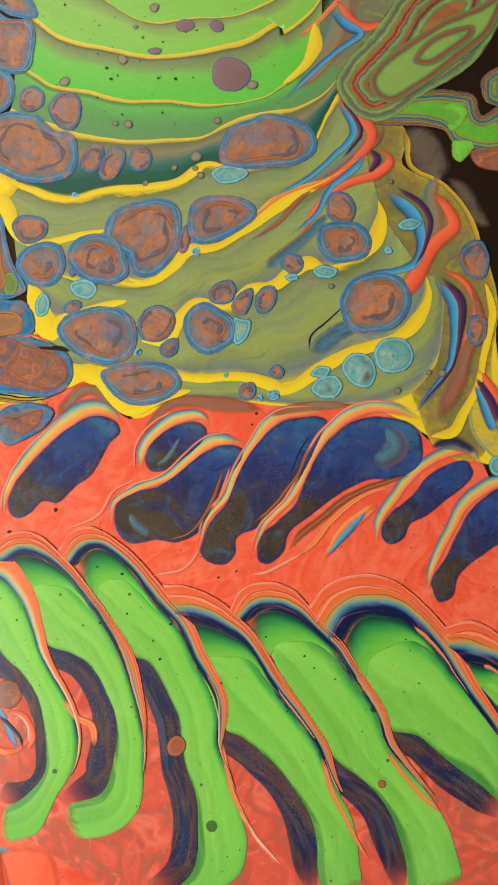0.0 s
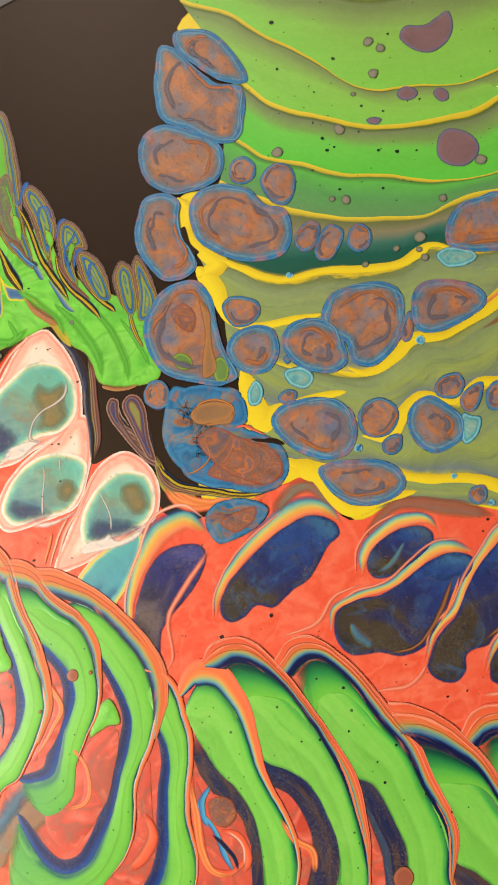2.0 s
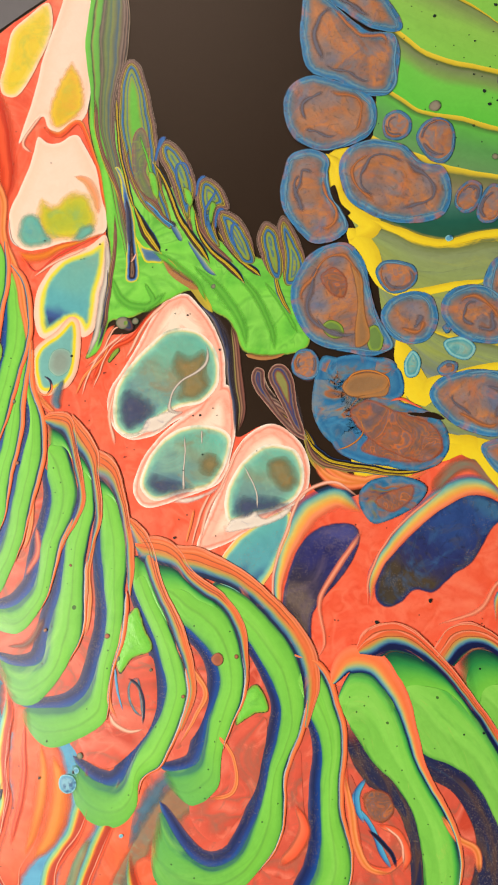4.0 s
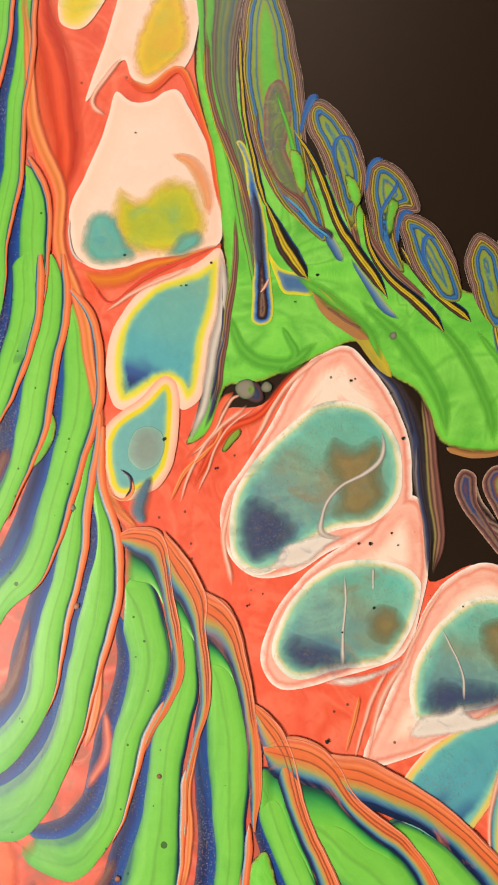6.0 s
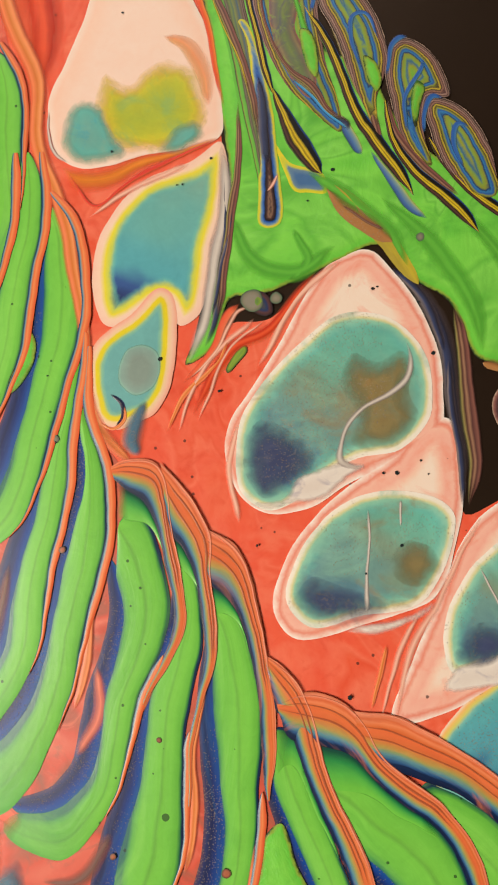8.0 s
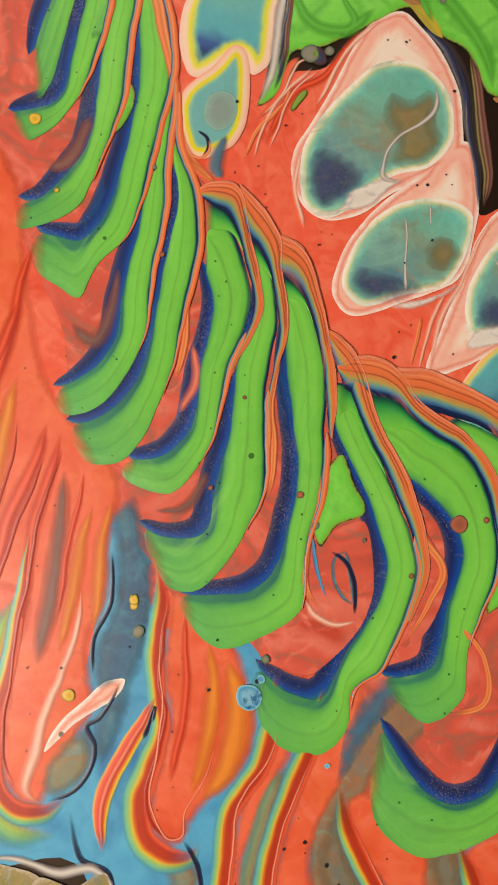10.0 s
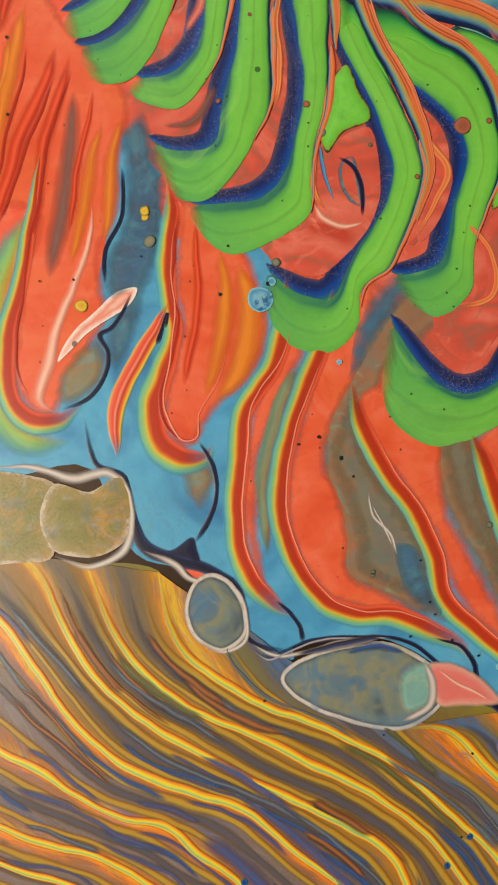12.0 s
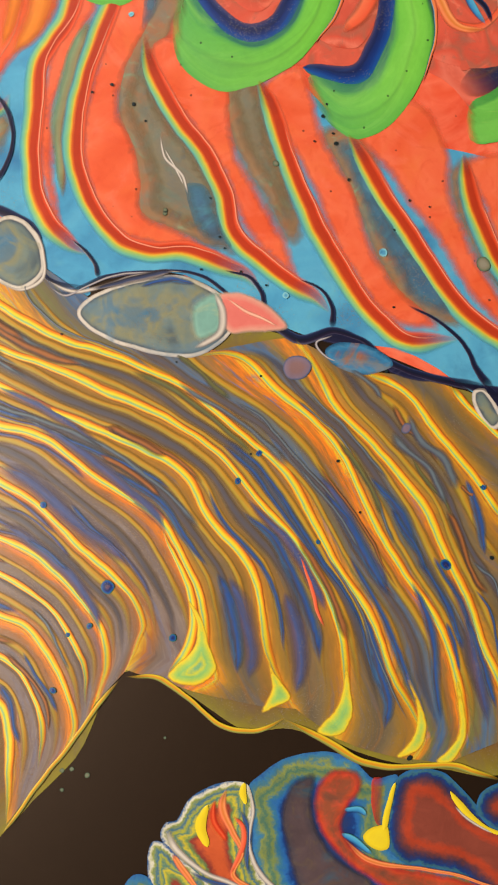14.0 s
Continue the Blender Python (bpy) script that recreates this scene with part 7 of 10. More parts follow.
run("paint_vein", "navy_line", 2.7, [(12.9, 40.3, 0.4), (8.8, 34.3, 0.6), (5.7, 27.4, 0.4)])
run("paint_vein", "rust_run", 2.7, [(46.0, 27.6, 0.8), (34.9, 23.9, 2.3), (24.0, 18.7, 3.1), (15.8, 12.5, 3.4), (8.4, 7.7, 2.8), (4.1, 2.5, 1.1)])
run("paint_vein", "orange_line", 2.7, [(41.8, 24.7, 0.6), (29.5, 20.0, 1.7), (19.7, 12.2, 2.3), (12.3, 4.8, 2.0), (5.4, 0.5, 0.8)])
run("paint_vein", "slate_run", 2.7, [(37.6, 42.8, 2.8), (40.2, 35.8, 8.5), (33.6, 30.0, 5.6)])
run("paint_vein", "pink_hair", 2.35, [(-88.5, 13.3, 0.6), (-88.3, 21.3, 1.1), (-84.8, 31.1, 1.1), (-76.5, 41.7, 1.1), (-67.6, 48.7, 1.1)])
run("paint_vein", "pink_hair", 2.35, [(-45.7, 29.1, 0.7), (-44.6, 37.4, 1.1), (-39.6, 44.5, 1.1), (-31.0, 48.4, 0.8)])
run("paint_vein", "pink_hair", 2.35, [(-52.4, 19.3, 0.7), (-45.5, 24.6, 1.3), (-35.8, 27.8, 1.3), (-29.0, 34.0, 1.1), (-20.5, 40.5, 1.1), (-10.8, 41.9, 0.7)])
run("paint_vein", "pink_hair", 2.35, [(-24.9, 3.0, 0.7), (-22.5, 14.2, 1.3), (-15.8, 21.6, 1.3), (-11.4, 32.1, 1.3), (-4.9, 42.8, 1.3), (5.1, 49.4, 1.1), (17.4, 50.1, 0.7)])
run("paint_vein", "pink_hair", 2.35, [(-6.8, -0.0, 0.7), (-4.8, 9.9, 1.3), (4.7, 19.8, 1.4), (9.3, 30.1, 1.3), (15.9, 41.0, 1.3), (24.3, 48.2, 1.3), (37.3, 51.5, 1.1), (47.8, 48.0, 0.7)])
run("paint_vein", "pink_hair", 2.35, [(-103.7, -3.1, 0.8), (-101.4, 2.0, 1.4), (-102.6, 12.8, 2.0), (-98.0, 24.2, 2.5), (-91.2, 35.5, 2.0)])
run("paint_vein", "pink_hair", 2.35, [(-69.0, 8.8, 0.7), (-56.1, 15.1, 2.0), (-50.8, 23.4, 1.4), (-42.9, 27.0, 0.8)])
run("paint_vein", "pink_hair", 2.35, [(-39.3, -5.1, 0.8), (-27.9, -3.0, 2.3), (-22.9, 4.6, 1.4)])
run("paint_vein", "pink_hair", 2.35, [(-7.4, -5.0, 1.1), (-0.7, -4.0, 2.0), (6.7, 0.7, 1.4), (15.2, 7.3, 0.8)])
patch("teardrop", "tear_body", 2, [(34.5, 7.4), (34.7, 11.2), (37.5, 15.2), (44.5, 20.2), (50.3, 26.5), (56.2, 30.3), (62.5, 30.9), (64.5, 27.4), (62.7, 23.6), (56.3, 18.3), (49.0, 13.1), (43.8, 10.8), (42.0, 6.6), (37.5, 4.9)], rim=4.2, to=(-0.7,-1))
run("paint_vein", "tear_halo", 1.9, [(33.3, 4.6, 1.1), (33.8, 12.6, 3.2), (39.6, 20.4, 4.0), (46.7, 28.5, 4.5), (53.8, 33.4, 5.0), (62.9, 34.7, 4.5), (67.3, 28.8, 1.9)])
patch("teardrop", "tear_body", 2, [(50.4, -9.6), (50.2, -6.7), (54.2, -0.8), (59.2, 9.6), (65.3, 17.7), (72.3, 22.8), (82.1, 22.1), (82.1, 9.1), (71.7, 4.9), (63.9, -0.7), (59.2, -6.1), (56.9, -11.9), (52.0, -13.2)], rim=4.2, to=(-0.5,-1))
run("paint_vein", "tear_halo", 1.9, [(48.8, -10.3, 1.1), (51.2, -1.9, 3.2), (56.5, 9.4, 4.0), (63.4, 19.2, 4.8), (71.4, 24.8, 5.3), (81.9, 25.7, 2.7)])
patch("teardrop", "teal_tear", 2, [(-134.2, 17.9), (-130.7, 28.0), (-122.2, 36.6), (-112.6, 39.8), (-113.1, 31.1), (-117.8, 19.9), (-125.0, 13.2)], rim=3, to=(0.3,-1))
run("paint_vein", "orange_line", 2.4, [(15.8, 0.1, 1.8), (23.2, 9.1, 4.7), (34.2, 18.1, 2.9)])
run("paint_vein", "sky_line", 2.6, [(16.7, 1.0, 0.7), (23.1, 7.3, 2.5), (30.5, 15.4, 0.9)])
run("paint_vein", "brown_strip", 2.2, [(-71.8, 47.7, 3.8), (-60.6, 56.2, 5.7), (-50.9, 50.4, 3.0)])
run("paint_vein", "brown_strip", 2.2, [(-43.2, 40.8, 1.9), (-32.0, 51.1, 5.7), (-15.1, 51.0, 6.4), (-2.0, 48.0, 1.9)])
run("paint_vein", "brown_strip", 2.2, [(-0.2, 46.1, 1.9), (11.0, 50.2, 4.5), (25.8, 49.3, 1.8)])
run("paint_vein", "smoke", 2.4, [(51.1, 36.3, 1.8), (58.4, 37.2, 5.4), (65.5, 33.5, 2.9)])
spot("dark_speck", 3, [(-71.2, 15.4, 1.1), (-86.3, 9.2, 1.5), (-4.8, 47.1, 1.1), (37.1, -10.0, 1.1), (38.8, -10.5, 0.9), (-6.7, 43.9, 0.7), (-11.3, -3.4, 0.7), (-17.1, -5.6, 0.9), (59.6, -21.2, 0.7), (-59.8, -33.5, 0.7)])
spot("dark_speck", 4, [(-48.5, -4.3, 1.3), (-46.4, -17.0, 0.9), (-32.9, -20.6, 1.1), (-23.4, -33.3, 1.1), (-38.3, -25.6, 0.7), (-35.8, -31.6, 1.1), (9.7, -29.7, 0.9), (12.8, -33.5, 0.7), (19.6, -37.4, 0.7), (-55.6, -20.4, 0.9), (-60.9, -21.2, 0.7), (-16.6, -38.4, 0.9), (-2.4, -24.6, 0.7), (3.9, -46.8, 0.7), (41.9, -24.4, 0.7), (45.0, -38.1, 0.7)])
spot("red_bubble", 4, [(-30.1, -57.5, 6.0), (32.7, -68.2, 2.4), (-21.6, -33.3, 1.8)])
spot("red_bubble", 4, [(-131.9, -4.4, 3.7), (-126.3, -3.5, 1.3), (-166.3, 0.3, 1.6), (-142.2, -16.4, 1.1), (-198.1, 51.3, 1.2), (-178.7, 20.1, 0.9), (-184.9, 0.2, 1.1)])
spot("gold_bubble", 4, [(-200.9, -24.1, 2.1), (-228.5, 80.5, 2.7), (-222.6, 64.3, 1.2)])
spot("bubble", 4, [(-198.9, -30.7, 2.5), (-171.3, -34.8, 1.8), (-200.9, 70.6, 1.2), (-162.2, -6.1, 1.6), (-151.7, -9.3, 0.9)])
spot("azure_bubble", 4, [(-175.3, -43.2, 5.9), (-172.4, -39.1, 1.8)])
# pale cells along the coral
patch("paint_cell", "yolk", 2, [(-214.2, 185.0), (-214.8, 177.4), (-213.6, 172.7), (-209.4, 172.0), (-204.3, 179.0), (-200.1, 190.8), (-199.3, 198.2), (-200.7, 206.1), (-207.4, 201.2), (-213.4, 194.3)], rim=5)
patch("paint_cell", "peach", 2, [(-198.4, 198.1), (-202.3, 177.1), (-205.1, 166.5), (-206.7, 156.1), (-203.0, 162.1), (-199.6, 165.7), (-197.2, 161.8), (-193.4, 158.9), (-189.2, 162.3), (-186.7, 162.4), (-184.6, 166.3), (-184.4, 180.8), (-183.4, 191.3), (-184.8, 214.4), (-191.5, 215.0)], rim=5)
patch("paint_pool", "yolk_soft", 2.6, [(-191.0, 185.4), (-187.5, 178.7), (-185.6, 167.3), (-189.0, 163.0), (-194.2, 160.6), (-197.5, 164.4), (-197.6, 172.2), (-194.7, 179.6)], rim=4)
patch("paint_cell", "peach", 2, [(-200.2, 158.7), (-196.7, 156.2), (-193.1, 156.1), (-189.6, 158.1), (-187.2, 158.4), (-184.7, 154.6), (-179.8, 145.7), (-176.3, 137.8), (-175.1, 130.6), (-175.4, 126.3), (-179.2, 123.9), (-189.1, 122.6), (-195.9, 120.8), (-201.5, 119.9), (-204.9, 121.7), (-207.0, 126.2), (-208.0, 132.9), (-206.1, 138.9), (-202.9, 148.0), (-201.1, 154.0)], rim=3)
run("paint_vein", "warm_glow", 2.3, [(-187.9, 144.8, 1.0), (-183.2, 142.9, 3.4), (-179.4, 137.7, 4.0), (-177.8, 131.3, 2.0)])
patch("paint_pool", "lime_cloud", 2.5, [(-197.6, 137.7), (-193.3, 136.0), (-189.9, 138.9), (-185.9, 140.5), (-181.4, 138.6), (-178.4, 133.4), (-177.9, 129.2), (-181.0, 124.1), (-187.0, 122.8), (-193.2, 123.1), (-197.4, 125.7), (-198.9, 132.9)], rim=6)
patch("paint_pool", "teal_cloud", 2.8, [(-204.5, 128.0), (-202.4, 131.9), (-198.0, 131.7), (-195.1, 127.0), (-192.5, 123.1), (-197.2, 120.8), (-201.9, 120.7), (-204.7, 123.7)], rim=6)
patch("paint_pool", "teal_cloud", 2.8, [(-187.5, 122.8), (-184.8, 127.5), (-180.5, 129.2), (-178.6, 126.1), (-182.6, 122.6)], rim=4)
run("paint_vein", "white_line", 3.0, [(-207.7, 130.1, 0.3), (-207.1, 125.5, 0.7), (-205.5, 122.0, 0.8), (-203.2, 120.6, 0.3)])
run("paint_vein", "amber_soft", 2.2, [(-204.6, 119.9, 1.4), (-201.3, 117.9, 4.4), (-196.0, 118.5, 5.0), (-189.7, 121.2, 3.4), (-182.8, 122.9, 1.8), (-175.5, 125.7, 0.8)])
run("paint_vein", "crimson_line", 2.5, [(-203.6, 119.0, 0.4), (-197.9, 112.9, 0.8), (-192.5, 117.0, 1.0), (-188.6, 119.4, 1.6), (-182.7, 122.2, 0.8), (-175.7, 125.5, 0.5)])
patch("paint_cell", "sunny_pool", 2, [(-195.2, 92.1), (-196.9, 99.0), (-195.3, 109.2), (-189.2, 117.5), (-181.3, 120.8), (-175.6, 124.9), (-174.3, 118.3), (-175.2, 105.9), (-177.6, 93.5), (-180.8, 91.1), (-184.2, 95.6), (-190.2, 92.3), (-192.9, 91.1)], rim=4.2, to=(-0.5,-1))
patch("paint_cell", "small_pool", 2.4, [(-196.5, 85.1), (-195.2, 89.0), (-190.0, 93.3), (-185.2, 97.8), (-183.0, 96.9), (-181.3, 90.9), (-180.8, 83.8), (-181.3, 79.2), (-184.0, 75.2), (-187.5, 73.7), (-190.5, 72.6), (-193.6, 73.6), (-195.6, 78.6)], rim=3.4)
patch("paint_pool", "grey_pool", 3, [(-190.8, 84.0), (-189.6, 87.2), (-186.9, 88.2), (-184.1, 86.8), (-183.1, 83.6), (-184.0, 80.3), (-187.0, 78.9), (-189.9, 80.5)], rim=2.2)
run("paint_vein", "slate_run", 2.9, [(-185.1, 77.9, 1.4), (-187.0, 74.2, 3.7), (-187.9, 70.6, 4.5), (-186.4, 67.7, 1.6)], ends=(0.4,0.4))
run("paint_vein", "navy_line", 3.2, [(-191.7, 79.1, 0.4), (-189.5, 77.5, 0.9), (-189.4, 75.0, 0.9), (-190.7, 73.1, 0.5)])
run("paint_vein", "orange_line", 3.3, [(-189.0, 77.1, 0.3), (-189.2, 74.5, 0.9), (-191.2, 72.8, 0.7), (-193.4, 73.9, 0.3)])
run("paint_vein", "orange_line", 2.2, [(-195.3, 78.6, 0.8), (-194.3, 72.6, 2.1), (-190.6, 68.9, 2.3), (-187.8, 66.6, 1.0)])
run("paint_vein", "white_line", 2.6, [(-175.6, 124.6, 2.2), (-174.2, 112.1, 2.8), (-175.8, 96.6, 2.8), (-178.4, 84.3, 2.1)])
run("paint_vein", "pale_line", 2.6, [(-201.7, 153.1, 1.3), (-205.2, 156.3, 1.6), (-200.3, 166.2, 1.6)])
run("paint_vein", "amber_run", 2.6, [(-199.2, 162.1, 1.6), (-193.3, 158.8, 2.6), (-186.9, 162.9, 2.2), (-181.7, 151.6, 1.6), (-174.9, 130.9, 0.9)])
run("paint_vein", "ember_run", 1, [(-218.7, 193.1, 6.7), (-219.0, 176.2, 8.3), (-214.7, 162.9, 11.5), (-210.1, 146.5, 9.7), (-210.7, 133.5, 4.8)])
run("paint_vein", "pale_line", 2.6, [(-198.6, 110.7, 0.6), (-193.4, 114.7, 1.6), (-181.2, 120.5, 1.9)])
patch("paint_cell", "pink_rim", 2, [(-169.8, 65.9), (-170.8, 72.5), (-166.9, 82.0), (-160.0, 94.7), (-154.5, 103.7), (-148.4, 106.4), (-141.8, 101.1), (-137.0, 91.9), (-134.2, 83.1), (-134.5, 75.4), (-141.4, 70.5), (-149.9, 65.2), (-155.6, 60.8), (-162.2, 59.3), (-167.1, 61.4)], rim=5)
patch("paint_pool", "teal_pool", 2.8, [(-168.8, 68.9), (-167.3, 79.0), (-160.0, 89.0), (-151.0, 94.7), (-142.8, 93.5), (-137.0, 86.2), (-136.1, 78.3), (-140.5, 72.5), (-149.4, 69.1), (-157.9, 61.9), (-163.3, 60.0), (-167.8, 63.0)], rim=3, to=(-0.5,-1))
patch("paint_pool", "mica_cloud", 3.1, [(-167.7, 70.3), (-165.2, 76.3), (-159.7, 74.7), (-154.7, 69.5), (-155.9, 66.1), (-159.9, 63.2), (-163.8, 61.7), (-166.5, 64.3)], rim=5)
patch("paint_pool", "bronze_cloud", 3.1, [(-152.7, 84.4), (-150.2, 88.2), (-146.3, 86.6), (-142.4, 88.9), (-139.3, 85.9), (-139.6, 81.4), (-137.8, 78.5), (-140.6, 73.4), (-145.4, 71.3), (-149.4, 71.9), (-149.0, 77.0), (-151.8, 80.3)], rim=5)
patch("paint_pool", "foam", 3.5, [(-166.8, 61.1), (-163.0, 60.1), (-159.2, 61.1), (-154.0, 62.1), (-149.3, 66.6), (-146.6, 68.8), (-150.6, 68.9), (-155.2, 67.0), (-158.2, 65.5), (-160.4, 62.2)], rim=2)
run("paint_vein", "white_line", 3.6, [(-146.6, 68.3, 0.8), (-150.5, 69.0, 1.8), (-150.8, 72.0, 1.0), (-149.8, 75.4, 1.2), (-147.6, 78.4, 1.1), (-143.7, 80.7, 1.2), (-140.9, 83.5, 1.4), (-140.5, 86.7, 1.2), (-141.6, 90.3, 0.5)])
patch("paint_pool", "mica_cloud", 3.1, [(-157.4, 45.3), (-155.1, 49.5), (-149.0, 48.2), (-141.2, 46.6), (-141.8, 43.8), (-148.3, 41.1), (-153.9, 42.0)], rim=5)
patch("paint_pool", "bronze_cloud", 3.1, [(-142.1, 53.5), (-139.9, 57.3), (-135.2, 56.4), (-132.9, 53.1), (-135.5, 49.5), (-139.7, 49.7)], rim=5)
patch("paint_pool", "foam", 3.5, [(-148.3, 40.6), (-144.7, 42.2), (-140.2, 43.7), (-135.8, 46.5), (-133.4, 49.1), (-134.7, 45.9), (-139.3, 42.5), (-144.7, 40.1)], rim=2)
patch("paint_pool", "mica_cloud", 3.1, [(-131.3, 38.8), (-128.5, 44.0), (-121.3, 44.6), (-111.8, 42.5), (-114.1, 39.0), (-123.2, 36.9), (-129.2, 36.2)], rim=4)
patch("paint_pool", "foam", 3.5, [(-132.5, 33.1), (-130.1, 37.4), (-125.8, 38.2), (-123.4, 39.8), (-121.1, 37.5), (-114.1, 40.4), (-110.5, 44.1), (-113.0, 38.7), (-120.9, 34.7), (-127.1, 33.5)], rim=2)
patch("paint_pool", "bronze_cloud", 3.1, [(-120.3, 54.7), (-115.1, 57.1), (-110.7, 52.6), (-110.0, 47.1), (-114.8, 45.0), (-119.1, 48.1)], rim=4)
patch("paint_cell", "pink_rim", 2, [(-160.6, 44.3), (-159.4, 52.7), (-152.6, 62.2), (-142.4, 70.9), (-136.6, 77.4), (-132.5, 77.7), (-130.9, 67.1), (-130.9, 56.5), (-133.4, 48.8), (-140.8, 44.1), (-150.8, 39.8), (-157.2, 39.4)], rim=5)
patch("paint_pool", "teal_pool", 2.8, [(-158.7, 45.9), (-156.7, 54.6), (-149.5, 62.8), (-140.1, 65.4), (-132.1, 61.8), (-131.8, 55.0), (-136.2, 47.1), (-145.1, 43.5), (-154.1, 41.1)], rim=3, to=(-0.4,-1))
run("paint_vein", "white_line", 3.6, [(-146.4, 61.9, 0.6), (-145.6, 53.2, 0.6), (-144.9, 43.8, 1.2)])
run("paint_vein", "white_line", 3.6, [(-141.1, 63.9, 0.7), (-140.8, 59.3, 0.4)])
patch("paint_cell", "pink_rim", 2, [(-140.0, 27.0), (-138.1, 36.4), (-133.0, 48.9), (-127.7, 60.8), (-120.2, 66.1), (-112.4, 62.8), (-107.6, 53.9), (-108.2, 44.7), (-114.4, 39.8), (-124.2, 33.5), (-132.6, 28.9)], rim=5)
patch("paint_pool", "teal_pool", 2.8, [(-132.9, 40.7), (-132.3, 45.6), (-127.4, 53.6), (-120.0, 59.9), (-112.1, 58.7), (-108.8, 51.0), (-110.1, 44.4), (-117.4, 39.6), (-126.2, 37.6), (-131.0, 36.0)], rim=3, to=(-0.4,-1))
run("paint_vein", "white_line", 3.6, [(-126.8, 52.8, 0.4), (-123.4, 45.8, 0.6), (-122.9, 40.2, 0.7)])
run("paint_vein", "pale_line", 2.2, [(-168.1, 57.8, 1.2), (-170.1, 66.6, 1.5), (-168.4, 75.6, 1.2)])
run("paint_vein", "pale_line", 2.2, [(-166.7, 84.8, 0.9), (-159.9, 97.1, 1.8), (-152.7, 104.2, 1.8)])
run("paint_vein", "ember_run", 2.2, [(-176.7, 75.3, 1.5), (-171.4, 87.6, 3.0), (-164.1, 92.4, 2.4), (-157.1, 101.8, 1.5)])
run("paint_vein", "pale_line", 2.2, [(-179.6, 72.1, 0.6), (-174.4, 86.0, 1.2), (-167.3, 93.8, 1.2)])
run("paint_vein", "pale_line", 2.2, [(-139.3, 27.8, 0.7), (-138.4, 37.8, 1.7), (-132.4, 49.6, 1.4), (-127.2, 61.4, 1.1)])
# green fold with curled fingers
patch("paint_fold", "leaf", 2, [(-189.5, 214.0), (-177.0, 220.0), (-173.2, 182.5), (-169.3, 166.1), (-163.1, 153.3), (-157.8, 142.2), (-151.6, 140.7), (-146.7, 132.9), (-141.9, 126.8), (-135.7, 122.3), (-129.6, 119.4), (-122.2, 116.5), (-114.8, 113.7), (-110.1, 101.8), (-109.0, 91.5), (-112.5, 88.4), (-119.6, 86.7), (-126.9, 87.8), (-129.8, 89.2), (-134.6, 98.0), (-140.7, 102.3), (-146.9, 107.5), (-154.2, 103.4), (-164.5, 98.5), (-172.0, 96.7), (-174.5, 87.5), (-178.9, 84.3), (-176.4, 93.5), (-173.9, 115.2), (-175.7, 130.9), (-183.4, 162.9), (-184.4, 182.6)], rim=3)
run("paint_streak", "tiger", 2.8, [(-120.6, 113.5, 1.2), (-118.1, 106.0, 2.0), (-114.3, 100.2, 0.9)])
run("paint_streak", "smoke", 2.6, [(-174.9, 118.3, 1.2), (-173.3, 105.9, 2.1), (-174.2, 95.1, 1.8), (-176.0, 87.4, 1.2)])
loft("paint_finger", "column", 2.6, [(-186.1, 218.1), (-186.9, 198.8), (-185.9, 182.8), (-182.7, 165.9), (-178.5, 150.3), (-172.5, 132.1), (-168.6, 117.5)], [(-174.3, 219.9), (-172.9, 199.2), (-172.4, 183.7), (-175.2, 174.0), (-175.1, 165.5), (-173.2, 152.5), (-170.1, 138.3), (-166.2, 125.2), (-165.6, 115.5)], n=70, m=40, dome=0.06)
patch("paint_finger", "finger", 3, [(-170.9, 185.0), (-167.9, 183.3), (-165.0, 176.7), (-162.9, 166.6), (-160.1, 156.0), (-159.1, 148.0), (-158.2, 140.7), (-155.3, 132.9), (-154.1, 127.3), (-158.8, 130.7), (-164.0, 135.3), (-169.4, 143.6), (-172.7, 155.1), (-175.3, 166.6), (-175.4, 176.4), (-173.3, 182.6)], rim=6.5, to=(0.45,-1))
patch("paint_finger", "finger", 3.2, [(-159.3, 150.7), (-159.7, 155.3), (-157.1, 156.8), (-152.8, 154.2), (-149.2, 148.9), (-147.5, 142.6), (-147.6, 137.3), (-148.5, 133.0), (-147.6, 127.9), (-151.1, 132.7), (-154.3, 139.1), (-156.5, 145.5)], rim=6.0, to=(0.45,-1))
patch("paint_finger", "finger", 3.2, [(-147.5, 137.8), (-147.0, 142.8), (-144.6, 144.6), (-140.5, 142.8), (-136.7, 138.2), (-135.4, 134.4), (-139.0, 133.4), (-139.9, 128.2), (-138.7, 121.9), (-141.3, 123.8), (-144.0, 127.8), (-145.9, 133.1)], rim=6.0, to=(0.45,-1))
patch("paint_finger", "finger", 3.4, [(-139.7, 131.8), (-138.8, 133.7), (-135.5, 133.6), (-131.4, 130.6), (-129.0, 125.6), (-128.1, 121.6), (-127.5, 116.1), (-130.6, 116.2), (-134.6, 119.8), (-137.2, 123.2), (-138.6, 127.2)], rim=6.0, to=(0.45,-1))
patch("paint_finger", "finger", 3.2, [(-127.2, 124.8), (-124.2, 130.2), (-120.1, 127.2), (-118.2, 118.1), (-119.4, 111.3), (-123.6, 114.6)], rim=6.5, to=(0.45,-1))
patch("paint_finger", "finger", 3.2, [(-120.6, 128.0), (-118.4, 131.8), (-114.2, 125.8), (-111.5, 118.3), (-113.0, 111.4), (-116.7, 109.8), (-119.0, 117.8)], rim=6.5, to=(0.45,-1))
patch("paint_cell", "navy", 2, [(-131.9, 86.9), (-130.9, 87.7), (-129.9, 84.8), (-130.7, 82.9)], rim=2)
